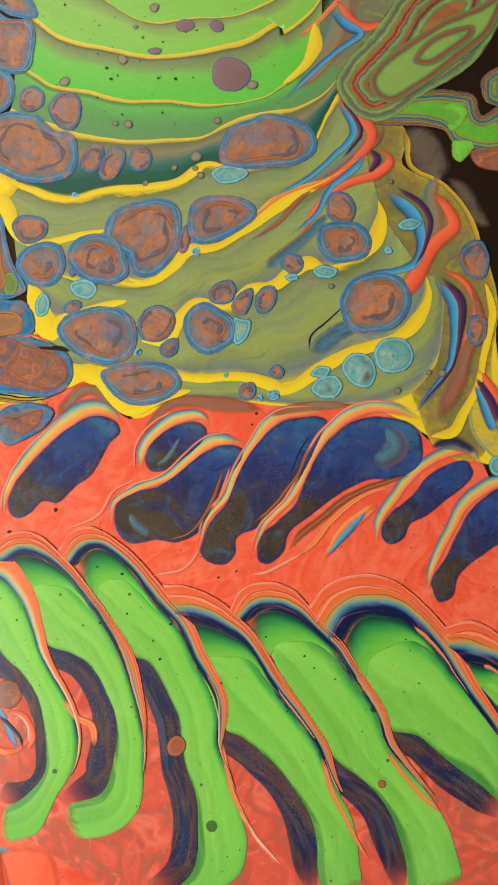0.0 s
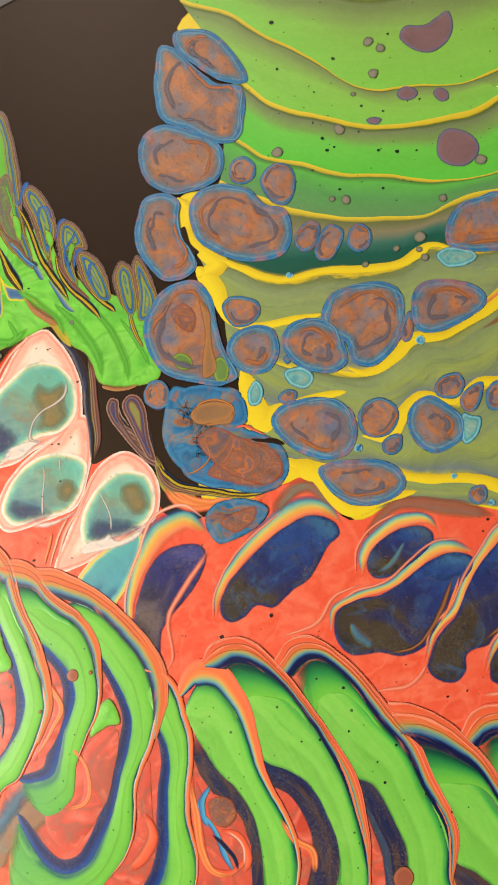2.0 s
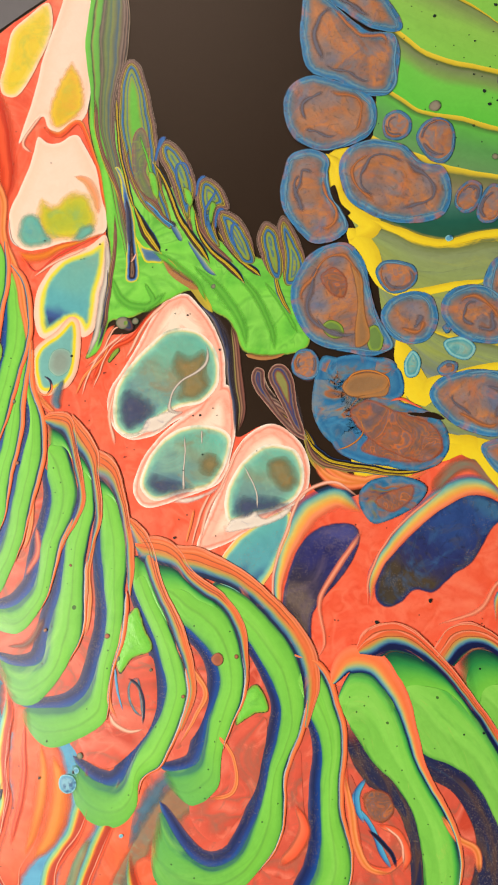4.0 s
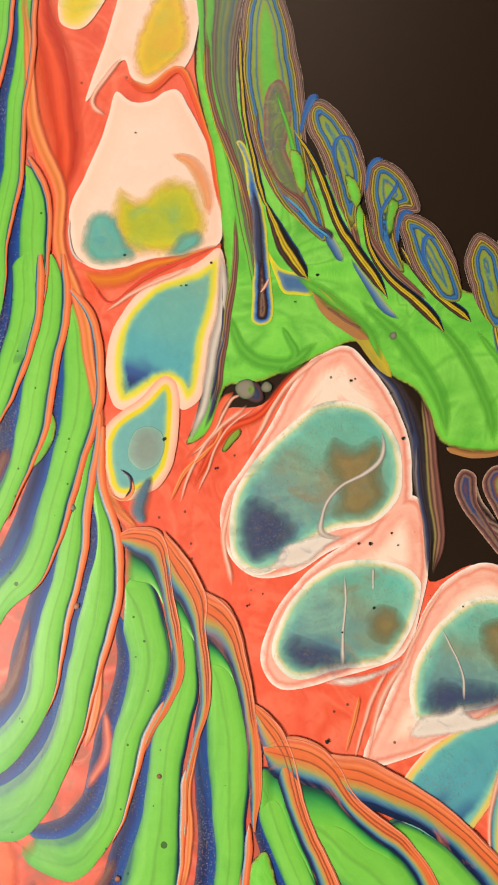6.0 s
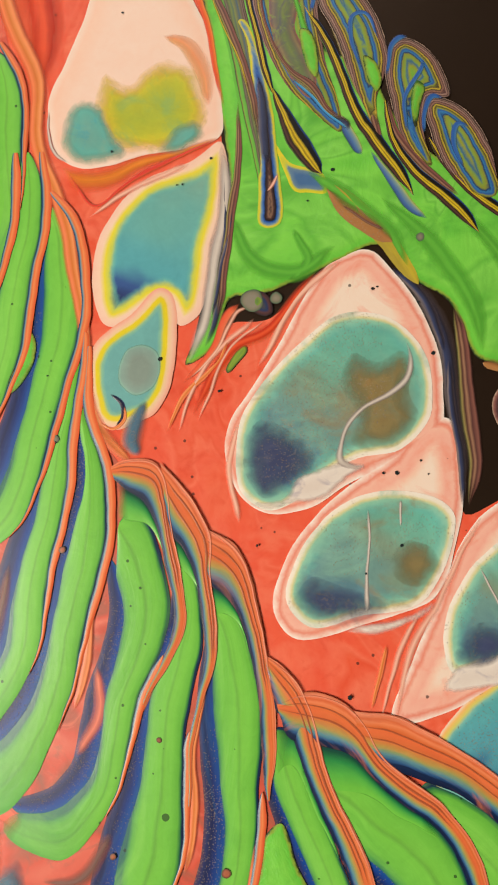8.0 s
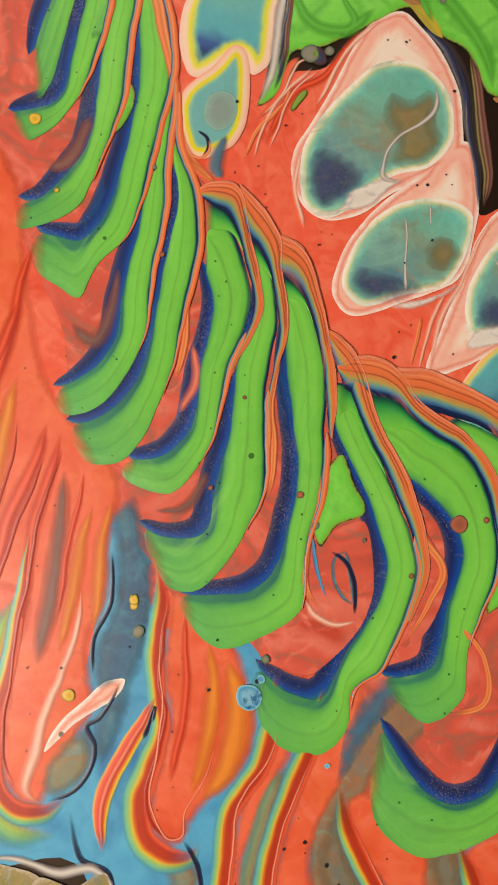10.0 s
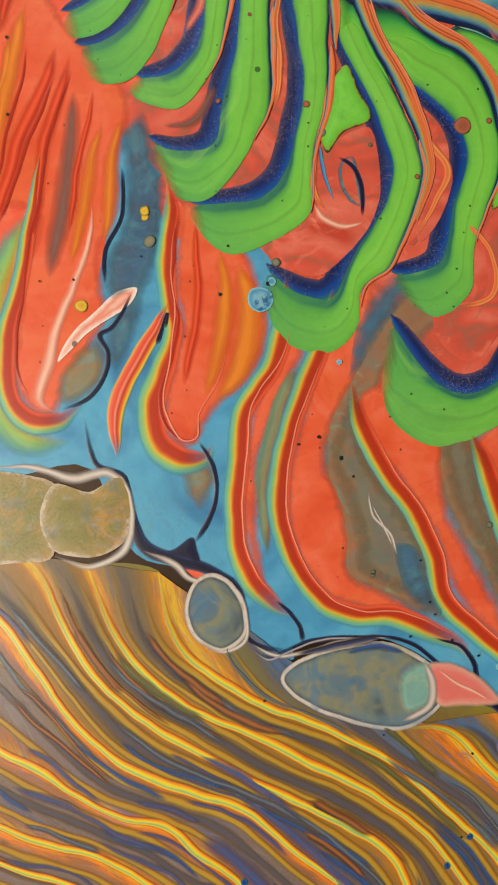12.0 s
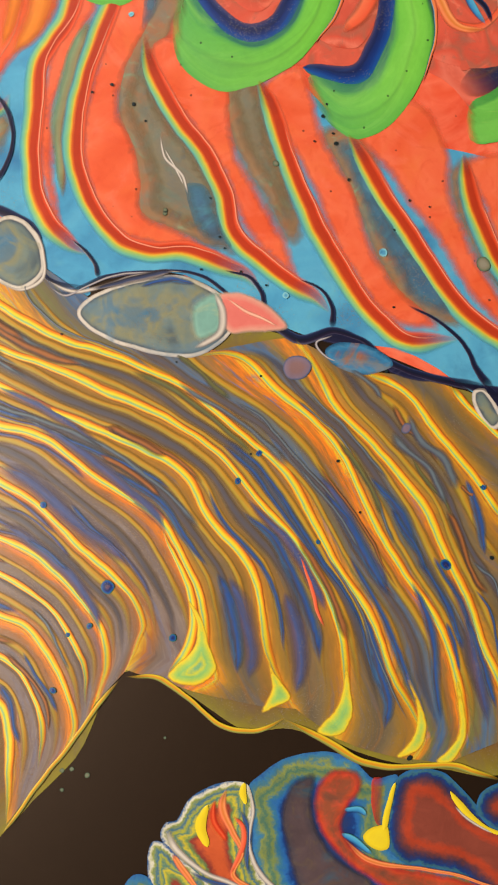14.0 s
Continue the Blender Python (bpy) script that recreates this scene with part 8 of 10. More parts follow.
run("paint_streak", "smoke", 1, [(-140.7, 102.3, 3.0), (-135.9, 93.5, 3.8), (-132.3, 80.2, 2.9), (-130.6, 67.1, 1.7)])
run("paint_streak", "smoke", 1.4, [(-143.7, 103.8, 1.8), (-139.1, 99.4, 2.4), (-134.9, 89.0, 1.5)])
run("paint_streak", "finger", 2, [(-124.0, 82.8, 2.9), (-122.1, 76.3, 3.7), (-117.5, 70.6, 2.9), (-113.1, 65.1, 1.1)])
run("paint_streak", "smoke", 2, [(-119.5, 84.4, 3.4), (-115.0, 78.0, 4.3), (-111.1, 69.5, 2.8), (-109.5, 63.8, 1.1)])
run("paint_streak", "mustard", 2, [(-109.5, 63.8, 2.0), (-105.7, 55.4, 3.4), (-97.2, 50.3, 3.6), (-92.7, 47.7, 1.9)])
run("paint_streak", "orange_line", 2.2, [(-107.4, 60.2, 1.5), (-100.6, 52.1, 2.9), (-91.4, 49.2, 4.0), (-80.6, 50.7, 2.5), (-71.7, 53.5, 1.1)])
run("paint_streak", "tiger", 2.4, [(-109.5, 65.7, 1.5), (-104.5, 56.6, 2.6), (-95.2, 53.1, 1.8), (-77.1, 52.6, 1.1)])
spot("bubble", 3, [(-167.7, 96.9, 4.0), (-163.4, 97.3, 2.1), (-139.5, 109.2, 1.5)])
spot("dark_speck", 4, [(-155.2, 120.0, 0.9), (-147.7, 29.7, 1.1), (-177.5, 121.7, 0.6), (-159.7, 114.3, 0.5), (-195.7, 149.4, 0.5), (-182.1, 116.6, 0.5), (-183.1, 116.5, 0.4), (-147.0, 99.3, 0.8), (-146.2, 99.8, 0.5), (-139.6, 97.8, 0.5), (-136.9, 88.8, 0.9), (-141.7, 68.3, 0.9), (-143.8, 68.0, 0.6), (-140.2, 56.3, 0.8), (-137.8, 70.6, 0.5), (-172.4, 79.9, 0.7), (-164.6, 54.1, 0.6), (-183.4, 85.3, 1.0), (-195.6, 123.3, 0.6), (-211.6, 125.5, 0.5), (-200.9, 70.0, 0.7), (-145.5, 50.8, 0.6), (-123.4, 57.3, 0.4), (-203.9, 81.0, 0.4), (-136.7, 68.3, 0.4)])
spot("dark_speck", 4, [(-71.3, 15.8, 1.2), (-147.5, 23.7, 0.9), (-173.3, -39.6, 1.4), (-56.3, -2.7, 0.8)])
run("paint_streak", "leaf_line", 2.6, [(-147.3, 115.9, 1.5), (-138.0, 108.5, 3.6), (-130.9, 98.1, 3.8), (-128.4, 89.3, 2.0)])
run("paint_streak", "leaf_line", 2.6, [(-135.4, 116.2, 1.5), (-126.1, 105.8, 3.5), (-121.4, 95.5, 3.8), (-119.6, 88.1, 1.7)])
run("paint_streak", "leaf_line", 2.6, [(-123.4, 110.4, 1.2), (-117.3, 103.1, 2.6), (-112.7, 94.3, 2.3)])
run("paint_streak", "leaf_line", 2.6, [(-159.7, 120.2, 2.1), (-151.8, 114.2, 4.5), (-145.5, 109.8, 4.5), (-140.8, 103.8, 1.8)])
run("paint_streak", "leaf_line", 2.6, [(-173.0, 112.1, 1.5), (-167.9, 103.8, 3.4), (-160.1, 101.7, 3.6), (-154.4, 106.5, 2.1)])
run("paint_streak", "leaf_line", 2.6, [(-162.1, 109.3, 1.2), (-158.7, 103.3, 2.4), (-161.6, 100.1, 1.5)])
run("paint_streak", "gold_pool", 2.5, [(-128.3, 87.8, 1.5), (-123.9, 86.8, 2.0), (-119.6, 86.9, 1.7), (-116.7, 87.5, 0.9)])
run("paint_streak", "mustard", 2.6, [(-154.9, 117.2, 1.2), (-150.2, 112.7, 3.0), (-143.9, 106.8, 3.0), (-139.2, 100.9, 1.8)])
run("paint_streak", "maroon_run", 3.2, [(-182.5, 172.3, 1.0), (-180.8, 162.7, 1.6), (-179.1, 154.0, 1.6), (-175.7, 146.1, 1.9), (-172.5, 138.9, 1.7), (-169.8, 132.0, 1.4), (-168.0, 125.5, 0.9)])
run("paint_streak", "yellow_hair", 3.5, [(-182.4, 169.0, 0.3), (-180.5, 157.1, 0.4), (-177.5, 147.5, 0.4), (-173.6, 140.4, 0.4), (-170.7, 133.4, 0.3)])
run("paint_streak", "tiger_tail", 3.2, [(-175.4, 170.8, 1.2), (-173.2, 159.4, 1.3), (-171.7, 149.8, 1.4), (-169.2, 140.0, 1.3), (-166.7, 134.0, 1.2)])
run("paint_streak", "smoke", 3.2, [(-169.8, 137.5, 0.7), (-168.1, 131.5, 2.9), (-167.1, 125.6, 3.5), (-166.8, 121.3, 2.9)])
run("paint_streak", "leaf_line", 3.8, [(-166.4, 159.2, 0.6), (-164.2, 153.5, 1.2), (-162.3, 148.2, 1.3), (-160.9, 142.1, 2.0), (-160.5, 137.6, 1.0)])
run("paint_streak", "maroon_run", 3.9, [(-169.6, 156.1, 0.4), (-169.7, 150.7, 0.7), (-167.7, 143.6, 0.9), (-164.5, 139.0, 1.0), (-160.5, 136.1, 1.7), (-157.0, 131.6, 1.0), (-153.2, 129.0, 0.7)])
run("paint_streak", "sky_line", 3.8, [(-164.3, 137.5, 0.4), (-160.7, 134.5, 0.7), (-156.9, 130.8, 0.6), (-152.6, 127.4, 0.6)])
run("paint_streak", "maroon_run", 2.9, [(-172.5, 132.5, 0.6), (-172.2, 123.5, 1.4), (-173.0, 114.8, 1.6), (-172.8, 107.2, 1.6), (-173.3, 99.5, 1.9), (-174.2, 93.0, 1.4)])
run("paint_streak", "smoke", 2.9, [(-172.7, 113.3, 0.4), (-173.0, 105.7, 1.3), (-174.3, 97.7, 1.2), (-175.3, 92.9, 0.6)])
run("paint_streak", "gold_pool", 2.9, [(-156.1, 116.5, 0.7), (-152.9, 112.9, 2.9), (-148.5, 110.7, 3.6), (-144.4, 108.1, 1.7)])
run("paint_streak", "maroon_run", 3.0, [(-153.6, 113.6, 0.4), (-150.0, 111.5, 0.9), (-146.2, 110.2, 0.7)])
# inner swirl and tails of the fingers
patch("paint_pool", "finger_core", 3.6, [(-167.9, 160.0), (-166.3, 161.5), (-163.9, 158.5), (-162.5, 152.1), (-163.4, 146.6), (-161.7, 142.3), (-159.5, 136.8), (-160.4, 133.7), (-164.0, 137.3), (-167.2, 143.2), (-168.3, 150.6)], rim=2.5)
patch("paint_patch", "leaf", 4.4, [(-162.5, 146.3), (-160.9, 145.9), (-159.5, 141.6), (-159.6, 137.4), (-161.5, 139.7), (-162.5, 143.1)], rim=1.2)
patch("paint_patch", "leaf", 4.4, [(-151.4, 140.8), (-149.8, 140.1), (-147.9, 136.2), (-148.6, 134.3), (-150.3, 136.1)], rim=1.2)
patch("paint_patch", "leaf", 4.4, [(-141.6, 136.4), (-139.9, 135.3), (-140.5, 131.8), (-141.2, 128.1), (-142.1, 132.3)], rim=1.2)
run("paint_vein", "blue_vein", 4.5, [(-151.7, 138.2, 0.5), (-153.4, 143.4, 0.9), (-153.2, 148.2, 0.9), (-150.9, 148.8, 0.9), (-148.9, 143.6, 0.5)])
run("paint_vein", "blue_vein", 4.5, [(-142.5, 127.0, 0.5), (-143.2, 133.3, 0.9), (-141.2, 138.6, 1.0), (-141.1, 140.9, 0.5)])
run("paint_vein", "blue_vein", 4.6, [(-133.3, 121.3, 0.5), (-135.0, 126.4, 1.0), (-134.2, 129.3, 1.0), (-132.1, 129.0, 0.5)])
run("paint_vein", "blue_vein", 3.6, [(-160.5, 149.1, 0.8), (-159.8, 154.0, 1.4), (-158.7, 156.9, 2.1), (-157.3, 156.9, 0.8)], ends=(0.5,0.3))
run("paint_vein", "blue_vein", 3.6, [(-147.2, 137.3, 0.6), (-146.8, 142.6, 1.0), (-145.3, 144.5, 1.2), (-143.9, 144.8, 0.5)], ends=(0.5,0.3))
run("paint_vein", "blue_vein", 3.8, [(-139.8, 127.2, 0.6), (-139.6, 131.3, 1.0), (-138.4, 133.9, 1.2), (-136.5, 133.9, 0.5)], ends=(0.5,0.3))
run("paint_streak", "maroon_run", 2.9, [(-158.2, 151.9, 0.6), (-155.6, 144.4, 1.6), (-152.8, 137.1, 2.0), (-149.2, 131.1, 1.8), (-146.3, 123.8, 1.4), (-142.9, 119.6, 0.5)])
run("paint_streak", "maroon_run", 2.9, [(-146.3, 133.1, 0.6), (-145.0, 128.0, 1.6), (-141.2, 122.8, 2.0), (-136.5, 118.6, 1.4), (-133.5, 116.2, 0.5)])
run("paint_streak", "tiger_tail", 3.1, [(-167.2, 135.5, 0.6), (-164.8, 131.3, 2.0), (-161.1, 125.4, 3.7), (-158.3, 121.1, 2.6), (-157.0, 119.3, 0.6)])
run("paint_streak", "tiger_tail", 3.1, [(-162.0, 150.7, 0.8), (-158.3, 144.9, 1.6), (-155.3, 138.0, 1.8), (-152.3, 131.8, 2.0), (-148.0, 125.8, 2.6), (-144.1, 120.3, 2.4), (-141.6, 116.4, 0.6)])
run("paint_streak", "tiger_tail", 3.1, [(-146.9, 133.1, 0.8), (-144.8, 125.9, 1.4), (-141.6, 120.9, 2.0), (-136.4, 116.7, 2.3), (-132.3, 112.8, 2.1), (-129.4, 109.6, 0.8)])
run("paint_streak", "tiger_tail", 3.1, [(-139.0, 126.7, 0.8), (-135.9, 122.0, 1.6), (-131.8, 117.3, 1.7), (-126.6, 113.6, 1.9), (-124.6, 111.9, 0.8)])
patch("paint_pool", "tail_blue", 2.5, [(-165.3, 125.5), (-162.6, 121.7), (-157.2, 119.9), (-156.1, 116.0), (-159.6, 115.9), (-161.8, 116.2), (-163.4, 119.3)], rim=1.6)
run("paint_streak", "tail_blue_run", 2.5, [(-156.3, 131.7, 0.8), (-153.0, 127.6, 2.0), (-150.7, 123.6, 1.6), (-150.1, 122.8, 0.4)])
run("paint_streak", "tail_blue_run", 2.5, [(-148.7, 123.7, 0.6), (-145.3, 118.7, 1.8), (-142.1, 114.7, 2.0), (-138.6, 112.4, 0.5)])
run("paint_streak", "smoke", 3, [(-159.0, 134.7, 0.6), (-156.7, 130.6, 1.2), (-153.5, 128.8, 1.8), (-152.5, 127.6, 0.8)])
patch("paint_pool", "notch", 2.9, [(-174.7, 148.2), (-172.7, 144.4), (-170.7, 135.3), (-168.6, 124.8), (-168.5, 116.4), (-168.2, 110.7), (-166.3, 109.7), (-164.4, 110.6), (-164.7, 120.8), (-165.6, 128.1), (-167.5, 134.4), (-170.2, 141.8), (-173.1, 148.2)], rim=2.6)
run("paint_streak", "pale_line", 3.6, [(-166.9, 116.5, 0.3), (-165.9, 117.8, 0.9), (-164.9, 119.7, 0.4)])
# streaks in the coral by the notch
run("paint_vein", "pale_line", 2.3, [(-175.8, 74.3, 0.3), (-174.0, 79.5, 0.8), (-172.6, 85.9, 0.8), (-169.6, 90.2, 0.8), (-165.4, 93.5, 0.4)])
run("paint_vein", "pale_line", 2.3, [(-178.0, 81.5, 0.3), (-174.8, 85.4, 0.7), (-172.4, 91.0, 0.9), (-170.5, 94.7, 0.9), (-167.6, 95.9, 0.4)])
run("paint_vein", "orange_line", 2.2, [(-181.7, 72.1, 0.6), (-178.3, 78.9, 1.2), (-173.7, 84.3, 1.2), (-172.1, 89.5, 0.6)])
run("paint_vein", "coral_line", 2.2, [(-178.9, 80.9, 0.8), (-175.3, 85.7, 1.4), (-172.5, 93.5, 1.8), (-170.1, 96.2, 0.8)])
patch("paint_pool", "smoke_pool", 2.6, [(-169.9, 96.5), (-168.8, 98.0), (-166.3, 98.6), (-164.5, 97.3), (-163.9, 94.9), (-165.4, 94.2), (-167.5, 94.9)], rim=2)
patch("paint_pool", "green_pool", 2.9, [(-167.9, 96.1), (-167.7, 97.7), (-166.5, 98.2), (-165.6, 96.8), (-166.5, 95.4)], rim=1)
patch("paint_pool", "green_pool", 2.3, [(-172.0, 83.8), (-171.0, 86.5), (-169.2, 88.5), (-168.7, 87.7), (-170.2, 85.1), (-171.6, 83.3)], rim=1)
run("paint_vein", "orange_line", 2.2, [(-153.0, 49.1, 0.3), (-151.5, 41.7, 0.3)])
run("paint_vein", "pale_line", 2.2, [(-141.9, 27.2, 0.5), (-141.2, 32.7, 0.8), (-139.9, 38.4, 1.1), (-136.6, 45.2, 0.7)])
run("paint_vein", "orange_line", 2.1, [(-143.8, 28.3, 0.6), (-142.9, 34.4, 1.1), (-142.0, 39.1, 0.7)])
# thin drips in the black gap
patch("paint_drip", "drip", 2.2, [(-125.9, 81.0), (-124.7, 83.6), (-122.3, 82.6), (-121.3, 77.1), (-116.8, 70.3), (-110.2, 64.2), (-109.0, 61.6), (-113.8, 64.1), (-121.0, 71.1), (-124.9, 76.4)], rim=2.4)
patch("paint_drip", "drip", 2.5, [(-120.8, 81.1), (-119.3, 84.1), (-116.2, 83.8), (-113.1, 79.5), (-111.6, 72.3), (-109.4, 63.3), (-112.0, 64.2), (-115.5, 70.4), (-118.7, 75.7)], rim=3)
run("paint_drip", "maroon_run", 2.1, [(-133.8, 97.5, 1.5), (-130.9, 86.4, 2.6), (-129.0, 71.8, 2.6), (-129.6, 62.7, 1.1)])
run("paint_drip", "smoke", 2.1, [(-134.0, 88.2, 1.1), (-131.8, 75.3, 1.8), (-130.7, 62.6, 1.1)])
run("paint_drip", "maroon_run", 2.4, [(-109.4, 62.5, 1.8), (-106.3, 56.3, 2.5), (-99.9, 53.4, 2.1), (-92.0, 52.4, 1.1)])
run("paint_drip", "tiger_tail", 2.6, [(-109.3, 63.4, 1.1), (-106.4, 59.0, 2.1), (-100.9, 55.1, 2.1), (-88.5, 53.8, 1.8), (-78.0, 53.5, 1.4), (-69.4, 55.0, 0.9)])
run("paint_drip", "orange_line", 2.2, [(-107.1, 55.4, 1.4), (-100.7, 49.8, 3.5), (-91.8, 48.9, 3.9), (-84.9, 52.2, 2.4), (-79.8, 53.8, 1.0)])
patch("paint_cell", "smoke_pool", 2.6, [(-114.4, 85.0), (-113.1, 88.3), (-109.5, 88.8), (-106.5, 86.3), (-106.2, 82.5), (-108.2, 79.7), (-111.8, 80.3)], rim=2)

# coral tongues running over the blue
patch("paint_strip", "grey_bed", 1.15, [(-161.2, -68.4), (-156.0, -55.9), (-149.1, -70.4), (-142.1, -83.6), (-136.9, -92.5), (-135.0, -103.7), (-131.6, -110.0), (-139.0, -109.9), (-149.5, -106.8), (-157.6, -101.5), (-157.9, -91.9), (-162.0, -81.8)], rim=6)
patch("paint_strip", "grey_bed", 1.15, [(-139.8, -73.4), (-132.1, -64.4), (-126.3, -76.8), (-124.3, -86.8), (-122.1, -96.9), (-119.6, -106.7), (-121.9, -109.0), (-128.4, -101.3), (-134.4, -90.2), (-137.9, -81.2)], rim=6)
patch("paint_strip", "grey_bed", 1.15, [(-117.0, -82.4), (-107.7, -81.1), (-101.0, -95.1), (-96.9, -105.0), (-87.8, -116.7), (-86.1, -126.0), (-96.5, -124.0), (-105.4, -112.3), (-110.1, -100.2), (-113.2, -91.0)], rim=6)
patch("paint_strip", "grey_bed", 1.15, [(-88.6, -91.5), (-82.9, -87.2), (-80.1, -102.7), (-73.4, -114.7), (-76.3, -120.7), (-82.8, -111.7), (-88.2, -101.8)], rim=6)
patch("paint_strip", "grey_bed", 1.15, [(-167.8, -58.6), (-164.5, -60.8), (-168.1, -73.4), (-171.1, -79.8), (-170.6, -91.1), (-172.4, -97.8), (-173.9, -91.4), (-174.5, -78.7), (-172.2, -68.9)], rim=6)
patch("paint_strip", "grey_bed", 1.15, [(-159.0, -71.2), (-157.1, -57.0), (-145.6, -41.4), (-138.2, -36.2), (-135.0, -45.3), (-145.8, -56.4), (-150.2, -65.2)], rim=6)
patch("paint_tongue", "tongue_body", 1.3, [(-275.7, 83.0), (-257.1, 88.4), (-234.4, 72.6), (-222.5, 23.7), (-205.0, 1.0), (-205.9, -14.6), (-206.6, -24.4), (-209.1, -31.8), (-208.6, -41.7), (-207.5, -46.8), (-211.0, -54.5), (-215.7, -62.8), (-217.7, -69.1), (-223.4, -68.7), (-228.2, -60.2), (-227.9, -42.4), (-225.2, -26.0), (-231.6, -23.8), (-241.1, -27.4), (-272.1, -35.2)], rim=6, dome=0.02)
run("paint_strip", "lime_run", 1.5, [(-226.5, -23.5, 2.5), (-229.3, -32.5, 7.5), (-234.0, -43.9, 12.5), (-233.4, -58.3, 12.5), (-231.6, -69.0, 11.3), (-223.8, -75.5, 7.5), (-214.8, -75.6, 5.0)])
run("paint_tongue", "rainbow_edge", 2.0, [(-223.5, -9.4, 0.8), (-225.8, -23.4, 2.8), (-226.6, -37.6, 4.3), (-229.8, -48.7, 5.0), (-229.5, -59.1, 5.5), (-228.1, -66.7, 6.0), (-223.2, -70.7, 6.0), (-217.1, -70.7, 5.5), (-212.1, -67.1, 3.8)])
run("paint_vein", "ember_run", 1.9, [(-218.4, 10.4, 2.0), (-222.0, -1.8, 4.3), (-224.1, -15.8, 3.8), (-225.6, -29.9, 2.8), (-226.9, -43.6, 1.5)])
run("paint_vein", "ember_run", 1.9, [(-221.4, 12.8, 2.5), (-226.8, -2.1, 5.0), (-231.7, -17.9, 5.0), (-235.1, -30.3, 3.0)])
run("paint_vein", "ember_run", 1.9, [(-230.2, 39.8, 2.5), (-233.1, 28.0, 5.0), (-236.5, 17.9, 4.5), (-239.6, 4.6, 2.5)])
run("paint_vein", "red_line", 2.3, [(-217.8, 7.8, 0.6), (-221.1, -1.8, 0.9), (-223.1, -14.5, 0.9), (-225.3, -27.3, 0.9), (-226.1, -40.0, 0.8), (-227.9, -49.9, 0.8), (-226.6, -60.0, 0.8), (-223.5, -65.6, 0.6)])
run("paint_vein", "red_line", 2.3, [(-222.6, 5.5, 0.6), (-225.7, -5.9, 1.0), (-229.9, -17.8, 0.9), (-232.8, -27.6, 0.8)])
run("paint_streak", "amber_soft", 1.8, [(-206.4, -3.2, 1.8), (-208.0, -13.3, 3.8), (-208.8, -23.5, 4.3), (-209.3, -31.8, 2.0)])
run("paint_streak", "amber_soft", 1.8, [(-232.6, 15.7, 2.5), (-233.8, -0.1, 5.0), (-236.3, -13.3, 3.8)])
run("paint_streak", "dusk", 1.8, [(-218.0, 2.8, 2.5), (-217.5, -13.0, 5.5), (-219.5, -27.5, 5.5), (-220.5, -40.2, 3.0)])
run("paint_vein", "pale_line", 2.5, [(-212.6, -22.9, 0.6), (-212.9, -32.2, 1.6), (-215.5, -42.4, 2.5), (-219.4, -50.8, 3.0), (-220.7, -59.2, 3.5), (-221.5, -66.2, 2.8), (-217.7, -68.6, 1.5)])
patch("paint_pool", "pink_rim", 2.6, [(-201.5, -41.0), (-202.5, -43.7), (-207.5, -48.3), (-213.6, -52.7), (-218.6, -57.4), (-216.5, -52.4), (-210.1, -46.6), (-205.3, -41.7)], rim=3)
patch("paint_pool", "soft_brown", 2.3, [(-216.8, -67.1), (-218.4, -61.7), (-215.7, -56.2), (-210.3, -53.1), (-208.0, -56.8), (-208.2, -62.0), (-211.6, -66.1)], rim=4)
patch("paint_pool", "slate_pool", 2.7, [(-207.7, -42.6), (-205.3, -40.7), (-201.6, -40.9), (-204.1, -42.6), (-206.6, -44.2)], rim=2)
patch("paint_pool", "slate_pool", 1.6, [(-206.3, -7.1), (-201.6, -1.8), (-197.0, -16.1), (-195.8, -24.5), (-196.6, -34.8), (-199.8, -43.3), (-202.5, -54.0), (-205.7, -60.4), (-208.7, -54.4), (-207.3, -45.4), (-208.8, -39.2), (-208.3, -32.8), (-206.1, -24.3), (-205.6, -14.6)], rim=6)
spot("gold_bubble", 3, [(-213.6, -45.8, 2.8), (-200.8, -25.3, 1.8), (-201.5, -23.5, 0.8)])
run("paint_seam", "navy_line", 2.9, [(-205.9, -14.6, 0.6), (-206.1, -25.5, 0.8), (-208.8, -32.9, 0.9), (-208.4, -41.0, 0.8)])
run("paint_seam", "navy_line", 2.9, [(-202.3, -41.6, 0.6), (-207.5, -50.7, 0.9), (-209.9, -52.3, 1.1), (-207.8, -56.1, 1.0), (-208.2, -62.0, 0.9), (-211.4, -66.2, 1.0), (-216.8, -68.1, 0.9)])
patch("paint_tongue", "tongue_body", 1.7, [(-192.3, -21.3), (-178.9, -30.3), (-173.3, -47.0), (-173.1, -54.8), (-176.3, -61.1), (-182.6, -66.2), (-186.2, -71.8), (-187.7, -75.5), (-192.2, -75.3), (-196.3, -68.8), (-194.1, -59.1), (-192.4, -49.1), (-194.5, -40.8), (-193.5, -31.0)], rim=6, dome=0.02)
run("paint_streak", "amber_soft", 1.9, [(-180.1, -35.2, 2.5), (-177.6, -46.3, 7.5), (-178.2, -57.6, 7.5), (-184.1, -66.2, 3.0)])
run("paint_tongue", "rainbow_edge", 2.0, [(-196.5, -16.0, 2.0), (-194.8, -24.4, 4.3), (-195.5, -37.3, 4.8), (-194.9, -45.5, 4.5), (-193.5, -50.3, 5.0), (-195.3, -59.2, 6.3), (-197.9, -67.3, 6.8), (-196.8, -74.2, 7.0), (-191.0, -78.6, 7.0), (-185.7, -78.3, 5.0), (-184.0, -75.0, 2.0)])
